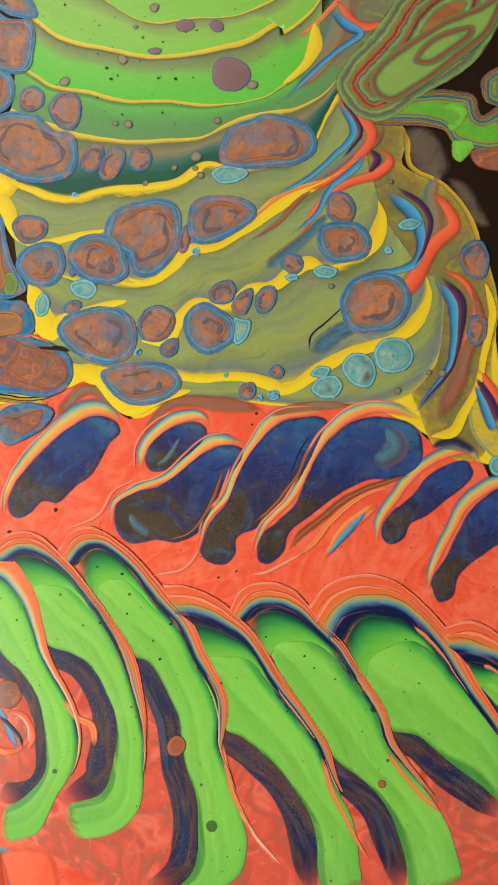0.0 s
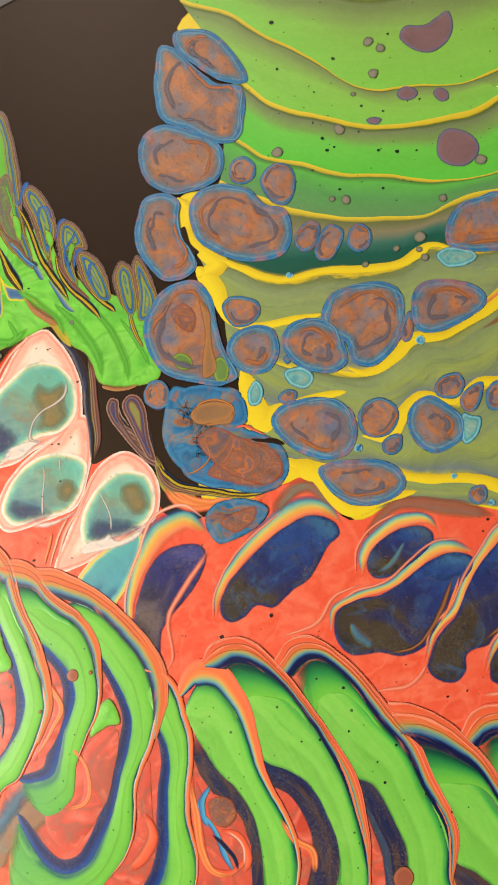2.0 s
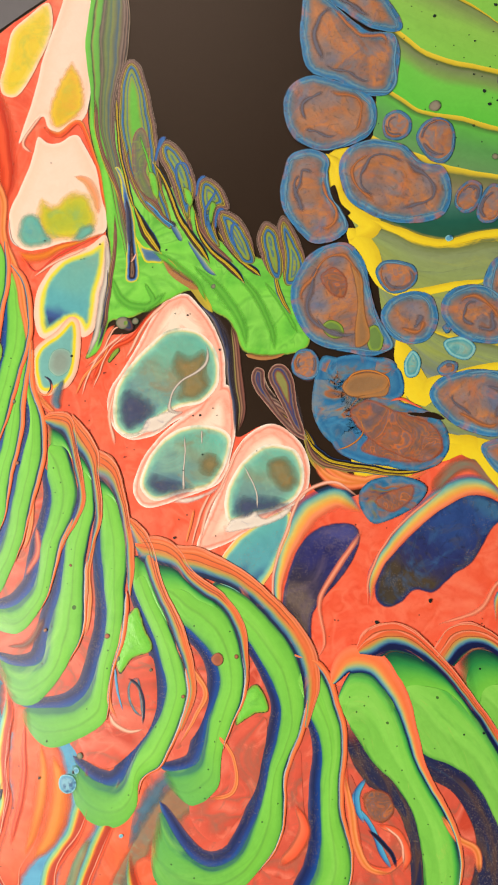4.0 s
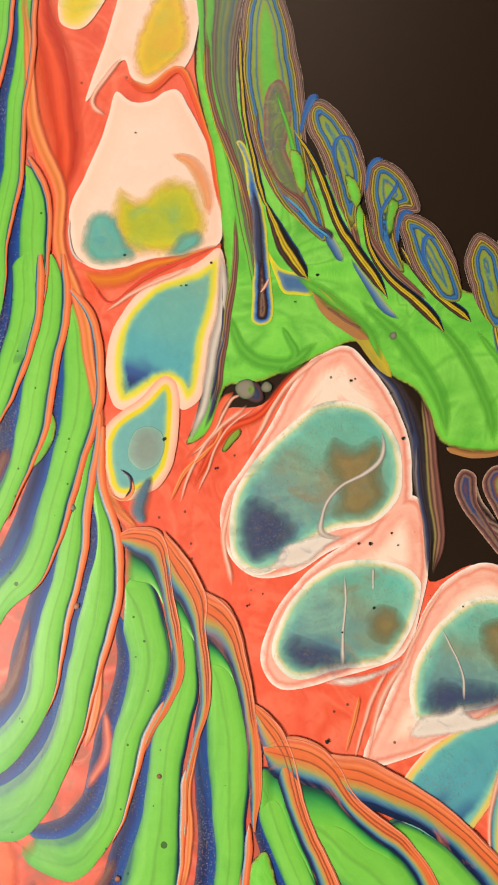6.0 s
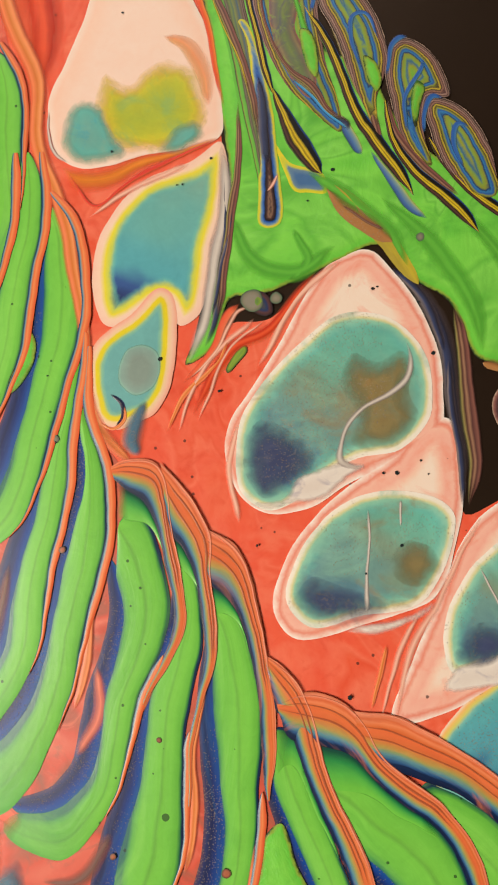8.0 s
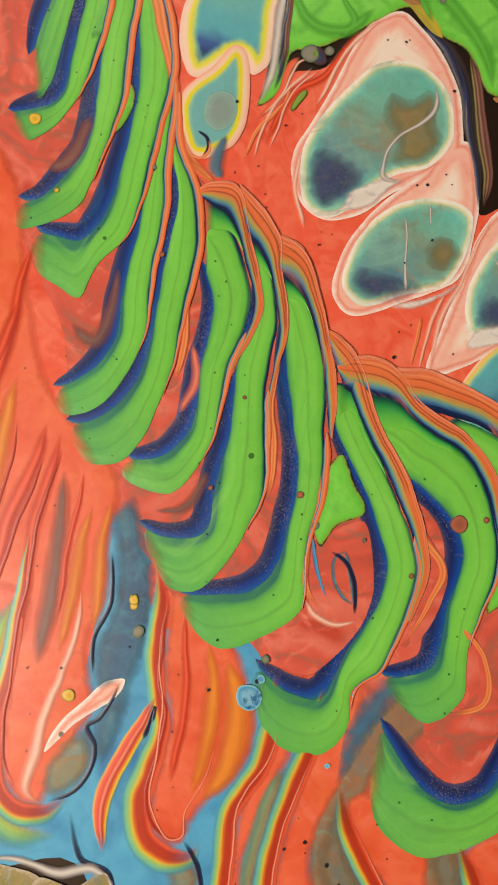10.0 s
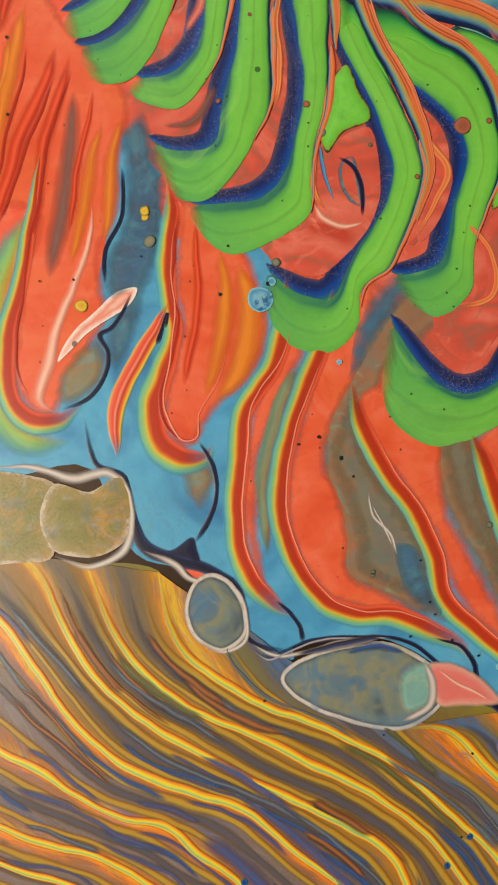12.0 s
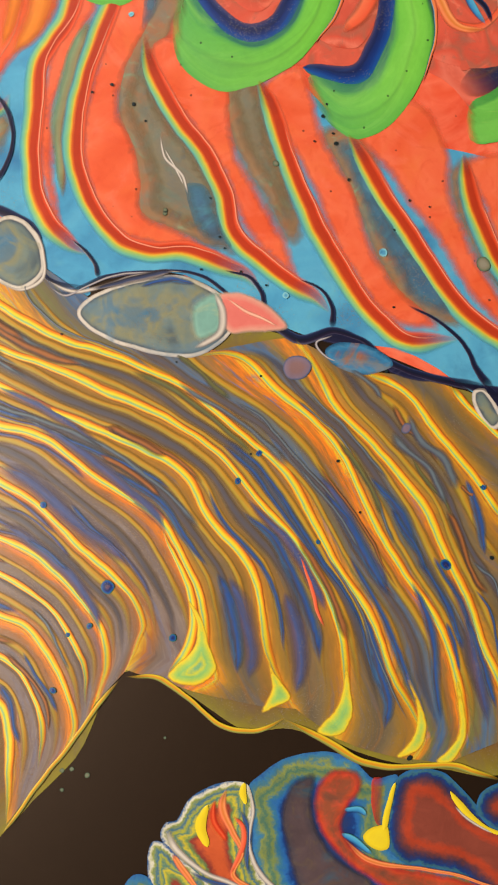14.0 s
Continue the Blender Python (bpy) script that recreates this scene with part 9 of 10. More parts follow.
run("paint_vein", "red_line", 2.3, [(-193.0, -23.8, 0.8), (-193.6, -33.7, 1.0), (-194.5, -42.0, 1.0), (-192.7, -48.0, 0.9), (-193.6, -57.2, 1.0), (-195.8, -64.7, 1.0), (-194.8, -70.5, 0.9), (-190.8, -74.0, 0.9), (-188.0, -73.9, 0.6)])
run("paint_vein", "pink_hair", 2.5, [(-193.3, -25.7, 0.4), (-194.4, -38.5, 0.5), (-193.6, -46.8, 0.5), (-193.7, -57.8, 0.5), (-195.1, -66.4, 0.5), (-190.8, -74.2, 0.6), (-188.0, -73.7, 0.6), (-187.8, -68.5, 0.4), (-183.4, -61.1, 0.4), (-180.4, -52.9, 0.3)])
run("paint_tongue", "rainbow_run", 2.1, [(-195.1, -43.8, 1.3), (-198.6, -52.1, 3.8), (-202.4, -60.8, 4.3), (-205.2, -68.8, 3.8), (-205.1, -78.0, 1.5)])
patch("paint_pool", "soft_brown", 1.4, [(-190.7, -80.0), (-184.0, -78.8), (-182.9, -83.2), (-186.5, -89.6), (-189.3, -86.1)], rim=4)
patch("paint_tongue", "tongue_body", 1.5, [(-171.8, -37.5), (-162.8, -38.1), (-165.5, -55.8), (-170.1, -67.5), (-173.8, -76.3), (-173.4, -86.2), (-173.7, -95.3), (-172.1, -103.8), (-168.7, -108.6), (-173.7, -104.4), (-177.3, -95.5), (-178.1, -79.0), (-177.0, -67.9), (-172.5, -56.3)], rim=6, dome=0.02)
run("paint_strip", "grey_soft", 1.6, [(-166.2, -57.1, 2.4), (-170.5, -68.2, 4.3), (-173.2, -78.7, 4.1), (-172.4, -89.9, 3.1), (-172.4, -97.8, 1.4)])
patch("paint_tongue", "tongue_body", 1.5, [(-163.4, -38.0), (-150.4, -37.9), (-153.3, -58.4), (-158.1, -69.9), (-160.1, -78.6), (-156.3, -86.4), (-154.1, -94.6), (-154.1, -100.8), (-145.2, -106.0), (-140.0, -110.4), (-149.2, -110.1), (-159.9, -106.1), (-165.6, -98.7), (-168.3, -90.0), (-169.0, -78.6), (-165.3, -66.0), (-163.6, -55.6)], rim=6, dome=0.02)
patch("paint_pool", "grey_pool_soft", 1.8, [(-158.2, -71.3), (-154.0, -61.0), (-151.2, -76.7), (-144.6, -84.9), (-139.6, -92.3), (-138.2, -101.4), (-139.9, -107.1), (-146.3, -104.9), (-153.0, -101.0), (-153.6, -93.3), (-156.8, -85.7), (-160.1, -78.6)], rim=6)
patch("paint_pool", "slate_pool", 1.9, [(-146.4, -94.1), (-141.3, -93.4), (-137.6, -102.6), (-134.1, -108.7), (-139.1, -109.1), (-145.0, -104.1)], rim=6)
patch("paint_pool", "slate_pool", 1.4, [(-155.5, -60.8), (-149.9, -52.5), (-144.7, -44.1), (-140.8, -39.9), (-144.2, -36.0), (-151.7, -43.3), (-156.2, -53.3)], rim=6)
patch("paint_tongue", "tongue_body", 1.5, [(-153.8, -63.7), (-149.2, -61.3), (-137.3, -68.4), (-135.0, -80.1), (-133.4, -89.0), (-128.7, -97.8), (-122.9, -107.7), (-120.5, -116.6), (-127.9, -110.7), (-135.2, -101.2), (-138.0, -92.4), (-143.4, -83.7), (-151.2, -75.5)], rim=6, dome=0.02)
patch("paint_pool", "grey_pool_soft", 1.8, [(-137.0, -74.7), (-132.5, -68.2), (-127.4, -78.1), (-125.6, -86.9), (-123.5, -95.6), (-121.6, -105.4), (-124.6, -104.0), (-128.8, -95.4), (-133.0, -87.8), (-135.2, -80.1)], rim=6)
patch("paint_tongue", "tongue_body", 1.5, [(-129.7, -72.4), (-121.2, -67.7), (-115.8, -81.0), (-111.4, -89.8), (-108.0, -96.1), (-106.0, -106.3), (-99.6, -116.1), (-92.5, -123.6), (-91.1, -127.0), (-100.2, -126.4), (-107.9, -117.4), (-114.3, -108.1), (-119.2, -95.5), (-123.5, -85.5)], rim=6, dome=0.02)
patch("paint_pool", "slate_pool", 1.8, [(-113.3, -84.7), (-107.5, -85.0), (-101.9, -97.4), (-97.7, -106.2), (-89.9, -115.5), (-87.6, -124.4), (-95.0, -122.1), (-101.8, -112.5), (-106.5, -102.6), (-110.5, -91.1)], rim=6)
patch("paint_tongue", "tongue_body", 1.5, [(-109.3, -83.5), (-96.3, -75.4), (-87.5, -87.4), (-87.3, -98.1), (-83.6, -107.9), (-77.6, -118.4), (-73.9, -129.8), (-82.3, -122.0), (-89.9, -110.5), (-96.9, -100.2), (-102.8, -91.4)], rim=6, dome=0.02)
patch("paint_pool", "slate_pool", 1.8, [(-86.5, -92.6), (-83.5, -89.7), (-81.4, -102.9), (-74.5, -113.5), (-73.0, -124.9), (-77.3, -118.4), (-81.9, -110.5), (-86.4, -101.8)], rim=5)
patch("paint_tongue", "tongue_body", 1.5, [(-84.1, -88.4), (-68.1, -89.3), (-66.8, -124.0), (-72.5, -118.4), (-80.9, -102.8)], rim=6, dome=0.02)
run("paint_tongue", "rainbow_edge", 2.0, [(-169.1, -37.6, 2.6), (-170.6, -49.4, 5.3), (-171.9, -58.3, 5.3), (-178.7, -69.0, 5.3), (-178.6, -79.0, 5.3), (-179.1, -89.1, 5.3), (-178.8, -97.2, 5.3), (-175.4, -104.2, 5.3), (-170.2, -108.7, 4.8), (-166.4, -110.5, 2.9)])
run("paint_vein", "pink_hair", 2.5, [(-168.7, -48.1, 0.5), (-170.3, -57.1, 0.5), (-176.7, -67.9, 0.5), (-177.0, -77.9, 0.5), (-177.2, -87.9, 0.5), (-177.1, -96.0, 0.5), (-173.8, -103.1, 0.5), (-168.8, -107.6, 0.5)])
run("paint_tongue", "rainbow_edge", 2.0, [(-158.9, -40.7, 2.6), (-162.8, -54.3, 5.3), (-165.8, -65.0, 5.3), (-169.6, -76.0, 5.3), (-169.9, -84.9, 5.3), (-168.7, -92.7, 5.3), (-165.9, -100.3, 5.3), (-161.0, -106.6, 5.3), (-154.3, -109.6, 5.3), (-145.5, -110.2, 5.3), (-138.3, -112.3, 5.3), (-132.2, -114.5, 4.8), (-129.4, -118.8, 2.9)])
run("paint_vein", "pink_hair", 2.5, [(-161.1, -53.3, 0.5), (-164.1, -64.0, 0.5), (-167.9, -74.9, 0.5), (-168.4, -84.0, 0.5), (-166.9, -91.8, 0.5), (-164.0, -99.3, 0.5), (-159.3, -105.7, 0.5), (-152.7, -108.8, 0.5), (-143.8, -109.2, 0.5), (-136.6, -111.1, 0.5), (-130.5, -113.6, 0.5)])
run("paint_tongue", "rainbow_edge", 2.0, [(-155.0, -60.9, 2.6), (-152.4, -71.8, 5.3), (-148.3, -79.7, 5.3), (-141.5, -87.3, 5.3), (-138.0, -96.1, 5.3), (-135.7, -105.0, 5.3), (-129.1, -111.2, 5.3), (-122.1, -117.4, 5.3), (-117.2, -120.4, 4.8), (-114.3, -123.0, 2.9)])
run("paint_vein", "pink_hair", 2.5, [(-150.7, -70.7, 0.5), (-146.7, -78.6, 0.5), (-139.8, -86.4, 0.5), (-136.2, -95.2, 0.5), (-133.9, -103.9, 0.5), (-127.4, -110.2, 0.5), (-120.2, -116.6, 0.5), (-115.3, -119.3, 0.5)])
run("paint_tongue", "rainbow_edge", 2.0, [(-131.0, -69.6, 2.6), (-125.7, -81.8, 5.3), (-122.7, -93.1, 5.3), (-118.5, -103.1, 5.3), (-112.6, -112.9, 5.3), (-105.4, -122.8, 5.3), (-98.5, -129.6, 5.3), (-91.4, -129.2, 4.8), (-87.1, -128.5, 2.9)])
run("paint_vein", "pink_hair", 2.5, [(-124.1, -80.7, 0.5), (-120.8, -92.0, 0.5), (-116.9, -102.2, 0.5), (-111.0, -112.0, 0.5), (-103.7, -121.9, 0.5), (-96.8, -128.6, 0.5), (-89.8, -128.1, 0.5)])
run("paint_tongue", "rainbow_edge", 2.0, [(-110.8, -82.3, 2.6), (-105.2, -92.5, 5.3), (-99.6, -102.4, 5.3), (-93.4, -112.7, 5.3), (-85.1, -123.5, 5.3), (-76.4, -129.9, 4.8), (-71.2, -135.0, 2.9)])
run("paint_vein", "pink_hair", 2.5, [(-103.5, -91.6, 0.5), (-97.8, -101.5, 0.5), (-91.7, -111.9, 0.5), (-83.3, -122.5, 0.5), (-74.7, -129.0, 0.5)])
run("paint_tongue", "rainbow_edge", 2.0, [(-84.8, -87.2, 2.6), (-83.6, -100.3, 5.3), (-79.5, -109.0, 5.3), (-74.8, -117.1, 4.8), (-70.6, -125.1, 2.9)])
run("paint_vein", "pink_hair", 2.5, [(-81.9, -99.1, 0.5), (-77.8, -107.9, 0.5), (-73.1, -116.2, 0.5)])
run("paint_vein", "white_line", 2.7, [(-151.4, -84.1, 0.4), (-149.8, -89.0, 0.8), (-146.0, -92.8, 1.0), (-145.1, -97.4, 0.5)])
run("paint_vein", "white_line", 2.7, [(-150.3, -86.7, 0.2), (-147.2, -91.6, 0.6), (-145.7, -95.4, 0.4)])
run("paint_seam", "navy_line", 3, [(-187.7, -74.2, 0.5), (-184.0, -79.6, 1.0), (-182.8, -85.4, 0.8), (-185.0, -91.5, 1.0), (-188.1, -96.0, 1.2)])
patch("paint_seam", "dark_pool", 3, [(-198.9, -94.7), (-197.2, -96.7), (-192.7, -97.0), (-188.4, -94.6), (-187.3, -97.1), (-186.4, -100.7), (-189.4, -99.2), (-193.8, -98.5), (-197.7, -98.1)], rim=2)
run("paint_seam", "navy_line", 3, [(-170.2, -107.3, 0.4), (-167.2, -109.8, 0.7), (-165.1, -112.3, 0.8), (-164.2, -115.3, 1.2)])
run("paint_seam", "navy_line", 3, [(-136.9, -113.6, 0.4), (-131.7, -114.8, 0.7), (-129.2, -118.8, 1.0), (-128.7, -122.1, 1.1), (-126.0, -125.1, 1.4)])
run("paint_seam", "navy_line", 3, [(-120.7, -116.2, 0.4), (-115.9, -118.5, 0.7), (-113.9, -121.8, 1.1), (-114.3, -126.2, 1.7)])
run("paint_seam", "navy_line", 3, [(-97.6, -121.5, 0.5), (-89.7, -126.2, 0.8), (-85.5, -130.7, 1.1), (-83.5, -134.6, 1.4), (-79.2, -139.6, 2.6)])
run("paint_seam", "navy_line", 3, [(-175.0, -117.1, 0.7), (-171.4, -118.8, 1.4), (-166.9, -117.0, 1.0), (-162.4, -114.8, 1.2), (-148.9, -114.4, 0.7), (-141.3, -115.3, 0.8), (-134.6, -120.3, 1.0), (-127.3, -125.8, 1.7), (-121.3, -129.0, 2.2), (-114.1, -126.7, 1.9), (-108.0, -128.6, 1.2), (-102.2, -134.1, 1.7), (-93.6, -137.3, 1.9), (-84.6, -138.3, 2.6), (-76.1, -141.1, 4.8)])
patch("paint_seam", "dark_pool", 2.9, [(-117.9, -128.5), (-114.0, -126.4), (-108.0, -128.4), (-101.0, -134.7), (-91.2, -137.1), (-82.2, -138.2), (-72.4, -139.7), (-72.3, -150.0), (-79.8, -142.8), (-85.9, -138.8), (-96.1, -138.2), (-102.2, -136.2), (-108.1, -130.9)], rim=2)
run("paint_seam", "grey_wisp", 3.3, [(-114.2, -127.7, 0.4), (-117.9, -129.5, 0.7), (-116.0, -132.0, 0.6), (-108.2, -134.5, 0.5)])
run("paint_seam", "grey_wisp", 3.3, [(-174.7, -117.8, 0.5), (-170.9, -119.2, 0.7), (-166.8, -117.4, 0.6), (-161.2, -114.7, 0.7), (-147.6, -114.7, 0.5)])
spot("azure_bubble", 3.2, [(-124.2, -119.6, 1.4), (-103.3, -109.5, 1.9), (-158.1, -56.4, 1.2)])
spot("bubble", 3.2, [(-80.9, -112.6, 3.1), (-150.2, -101.7, 1.0), (-126.2, -90.7, 1.3)])
spot("dark_speck", 4, [(-157.3, -77.4, 1.0), (-154.8, -81.2, 0.7), (-150.1, -101.3, 1.0), (-115.3, -76.9, 0.7), (-116.0, -79.4, 1.0), (-112.7, -85.3, 1.2), (-113.5, -83.2, 0.7), (-109.9, -93.5, 1.0), (-117.2, -85.1, 0.7), (-96.8, -98.6, 0.7), (-100.4, -121.9, 0.7), (-141.7, -113.9, 0.7), (-133.2, -113.7, 0.7), (-128.3, -117.0, 0.7), (-138.3, -106.5, 0.7), (-136.9, -109.0, 0.6), (-140.6, -97.7, 0.6), (-100.8, -104.5, 0.6), (-92.8, -100.1, 0.6)])
spot("dark_speck", 4, [(-184.0, -42.9, 1.0), (-200.6, -34.0, 0.6), (-181.9, -32.1, 0.7), (-215.1, -40.1, 0.8), (-222.6, -40.3, 0.6), (-233.1, 15.3, 1.0), (-231.5, -2.8, 1.0), (-157.3, -77.6, 1.0), (-154.8, -81.2, 0.7), (-166.4, -74.0, 0.8), (-161.8, -72.6, 1.1)])
spot("bubble", 4, [(-199.0, -31.0, 2.2), (-150.1, -101.1, 0.9)])
run("paint_vein", "ember_run", 1.85, [(-226.7, 53.5, 1.3), (-230.1, 41.2, 3.8), (-232.3, 28.1, 4.3), (-234.7, 15.5, 2.5)])
run("paint_vein", "amber_soft", 1.85, [(-228.6, 23.6, 1.8), (-231.7, 10.6, 5.5), (-233.5, -5.5, 6.3), (-236.3, -18.4, 3.8)])
run("paint_vein", "amber_soft", 1.85, [(-210.9, -4.5, 1.3), (-213.1, -17.0, 4.3), (-215.0, -27.5, 3.8), (-216.2, -37.6, 1.8)])
run("paint_vein", "ember_run", 1.9, [(-213.4, 2.9, 0.8), (-214.3, -6.9, 2.0), (-216.3, -19.5, 2.3), (-217.6, -30.2, 1.3)])
run("paint_vein", "ember_run", 1.85, [(-234.8, 57.3, 1.8), (-237.8, 40.8, 5.0), (-239.3, 27.7, 5.0)])
run("paint_vein", "red_line", 2.3, [(-228.5, 13.1, 0.5), (-230.2, 0.4, 0.9), (-233.2, -14.4, 0.8), (-234.9, -23.2, 0.5)])
run("paint_vein", "ember_run", 1.9, [(-189.0, -26.1, 1.0), (-188.9, -38.7, 2.8), (-188.8, -50.4, 3.0), (-190.8, -62.4, 2.0)])
run("paint_vein", "amber_soft", 1.9, [(-183.9, -32.2, 1.8), (-182.8, -43.2, 5.0), (-183.3, -55.3, 5.0), (-186.6, -64.7, 2.0)])
# dark seams under the tongues
run("paint_seam", "navy_line", 3, [(-211.8, -70.0, 1.0), (-209.7, -79.6, 1.2), (-203.3, -81.7, 1.0), (-200.7, -88.8, 1.0), (-198.3, -96.4, 3.2), (-191.5, -99.3, 2.7), (-186.6, -100.6, 2.3), (-178.0, -105.7, 1.6), (-175.2, -115.8, 1.3), (-165.6, -117.4, 1.5)])
run("paint_seam", "navy_line", 3, [(-197.1, -53.5, 1.2), (-195.2, -46.1, 0.6), (-195.4, -49.8, 1.0)])
run("paint_seam", "white_line", 3.2, [(-175.1, -116.5, 0.7), (-168.4, -118.3, 1.2), (-156.3, -114.9, 0.6), (-145.4, -114.6, 0.5)])
run("paint_seam", "white_line", 3.2, [(-233.1, -80.4, 1.0), (-223.1, -80.8, 1.7), (-214.3, -83.2, 2.7), (-207.0, -81.3, 2.7), (-202.2, -84.1, 1.5), (-200.6, -92.4, 1.7), (-203.1, -98.5, 2.2), (-209.7, -101.8, 1.7), (-217.2, -99.2, 1.2)])
run("paint_seam", "white_line", 3.2, [(-198.9, -97.1, 1.2), (-191.5, -100.2, 1.9), (-188.3, -103.0, 1.5), (-178.0, -106.0, 1.0), (-175.8, -115.9, 1.2), (-181.1, -118.5, 1.0), (-186.0, -116.4, 1.0)])
patch("paint_cell", "gold_mix", 2.6, [(-240.5, -82.2), (-225.5, -82.1), (-216.6, -85.9), (-218.1, -93.2), (-217.2, -99.2), (-227.0, -100.9), (-239.3, -102.7)], rim=5)
patch("paint_cell", "gold_mix", 3.4, [(-217.0, -98.2), (-220.3, -91.2), (-218.2, -84.6), (-210.5, -85.7), (-204.2, -81.5), (-201.1, -86.4), (-201.8, -95.1), (-208.6, -99.7)], rim=5)
patch("paint_cell", "grey_cell", 3.4, [(-188.7, -109.8), (-187.1, -103.3), (-182.7, -102.1), (-176.7, -107.5), (-175.7, -114.9), (-180.9, -118.5), (-186.5, -115.8)], rim=3.2)
patch("paint_cell", "grey_cell", 3.4, [(-168.6, -122.9), (-163.8, -118.3), (-155.1, -115.8), (-143.9, -115.8), (-137.3, -119.5), (-135.8, -126.5), (-142.6, -131.9), (-153.7, -132.1), (-163.9, -128.2)], rim=3.2)
patch("paint_cell", "soft_teal", 3.9, [(-144.1, -121.3), (-138.1, -118.2), (-136.8, -123.8), (-138.6, -127.5), (-143.5, -128.7)], rim=2)
patch("paint_cell", "soft_pink", 3.7, [(-139.5, -119.5), (-133.2, -118.2), (-123.7, -126.8), (-132.0, -127.7), (-136.8, -127.2)], rim=2)
patch("paint_cell", "blue_cell", 3.4, [(-116.0, -130.9), (-112.6, -129.0), (-105.1, -130.8), (-101.5, -134.7), (-107.8, -136.2), (-114.1, -133.8)], rim=2)
patch("paint_cell", "grey_cell", 3.2, [(-83.6, -139.6), (-81.2, -139.0), (-77.7, -145.6), (-80.2, -148.1), (-83.1, -144.4)], rim=2)
spot("purple_cell", 4, [(-121.3, -135.0, 5.6), (-98.0, -147.8, 2.2)])
# rippled brown and yellow field
RIP_0 = [(-88.5, -139.0), (-82.5, -145.6), (-75.5, -152.9)]
RIP_1 = [(-107.8, -135.4), (-98.2, -140.8), (-92.2, -148.1), (-85.2, -157.7), (-75.8, -168.4)]
RIP_2 = [(-122.3, -128.7), (-117.5, -134.8), (-112.7, -143.3), (-106.7, -149.3), (-100.7, -156.5), (-94.9, -164.9), (-89.0, -176.7), (-84.5, -188.5), (-79.7, -200.1), (-77.2, -211.7)]
RIP_3 = [(-145.3, -131.8), (-134.4, -132.3), (-124.7, -140.9), (-117.5, -146.9), (-112.7, -152.9), (-108.0, -162.5), (-102.1, -173.2), (-96.3, -182.6), (-90.5, -193.2), (-87.7, -202.5), (-87.8, -212.8), (-90.9, -218.0)]
RIP_4 = [(-195.2, -101.8), (-191.8, -112.5), (-186.7, -121.0), (-173.1, -128.1), (-164.6, -131.2), (-154.9, -135.4), (-144.0, -139.7), (-138.0, -144.5), (-133.1, -149.3), (-124.7, -156.5), (-119.4, -164.9), (-112.9, -176.7), (-107.0, -186.1), (-102.4, -197.8), (-97.7, -205.9), (-95.5, -212.8), (-97.9, -216.9)]
RIP_5 = [(-210.2, -101.2), (-206.7, -110.4), (-201.6, -117.6), (-195.2, -124.8), (-186.4, -130.7), (-173.0, -134.8), (-160.9, -140.9), (-148.8, -146.3), (-139.1, -152.9), (-131.9, -160.1), (-124.8, -168.5), (-118.8, -176.7), (-114.1, -186.2), (-111.8, -194.3), (-111.3, -204.8), (-114.3, -212.8)]
RIP_6 = [(-224.6, -98.4), (-220.7, -102.0), (-215.3, -113.0), (-208.8, -122.6), (-201.2, -129.8), (-189.9, -136.8), (-175.3, -143.3), (-166.8, -146.4), (-154.8, -151.8), (-146.3, -157.7), (-140.3, -166.1), (-134.3, -173.2), (-130.7, -180.3), (-128.9, -187.3), (-127.2, -195.5), (-124.8, -202.5), (-122.5, -206.5)]
RIP_7 = [(-251.6, -105.8), (-239.0, -107.5), (-227.8, -113.2), (-219.9, -122.9), (-213.4, -132.4), (-204.5, -139.5), (-194.6, -144.1), (-184.8, -147.6), (-175.2, -150.6), (-166.7, -156.6), (-158.2, -161.9), (-151.0, -167.3), (-146.2, -173.2), (-143.2, -180.3), (-141.4, -187.3), (-140.2, -194.3), (-138.4, -200.2), (-143.1, -203.4)]
RIP_8 = [(-250.5, -124.8), (-237.7, -131.2), (-226.6, -140.0), (-219.1, -143.4), (-211.6, -148.0), (-201.7, -152.6), (-191.9, -153.5), (-184.6, -159.0), (-177.3, -163.8), (-171.3, -168.5), (-165.2, -174.4), (-160.4, -179.1), (-156.2, -183.8), (-154.4, -189.7), (-155.0, -192.0), (-157.2, -198.4)]
RIP_9 = [(-243.3, -152.3), (-226.0, -155.5), (-218.6, -157.7), (-206.2, -161.0), (-194.0, -165.4), (-184.3, -171.5), (-177.1, -174.4), (-171.1, -179.1), (-166.3, -185.0), (-162.6, -190.9), (-161.4, -197.8), (-163.1, -204.8)]
RIP_10 = [(-242.6, -166.6), (-225.4, -169.7), (-218.0, -171.8), (-205.7, -176.2), (-193.5, -181.7), (-184.0, -187.4), (-178.0, -189.7), (-173.2, -195.5), (-169.6, -202.5), (-168.3, -210.5), (-171.7, -217.4)]
RIP_11 = [(-242.0, -178.3), (-224.9, -181.4), (-217.6, -183.5), (-205.3, -189.0), (-190.8, -200.2), (-183.6, -205.9), (-181.7, -211.7), (-180.9, -220.8), (-181.9, -229.9)]
loft("paint_ripple", "stripe", 2, RIP_0, RIP_1)
loft("paint_ripple", "stripe", 2, RIP_1, RIP_2)
loft("paint_ripple", "blue_stripe", 2, RIP_2, RIP_3)
loft("paint_ripple", "blue_stripe", 2, RIP_3, RIP_4)
loft("paint_ripple", "stripe", 2, RIP_4, RIP_5)
loft("paint_ripple", "stripe", 2, RIP_5, RIP_6)
loft("paint_ripple", "stripe", 2, RIP_6, RIP_7)
loft("paint_ripple", "rose_stripe", 2, RIP_7, RIP_8)
loft("paint_ripple", "rose_stripe", 2, RIP_8, RIP_9)
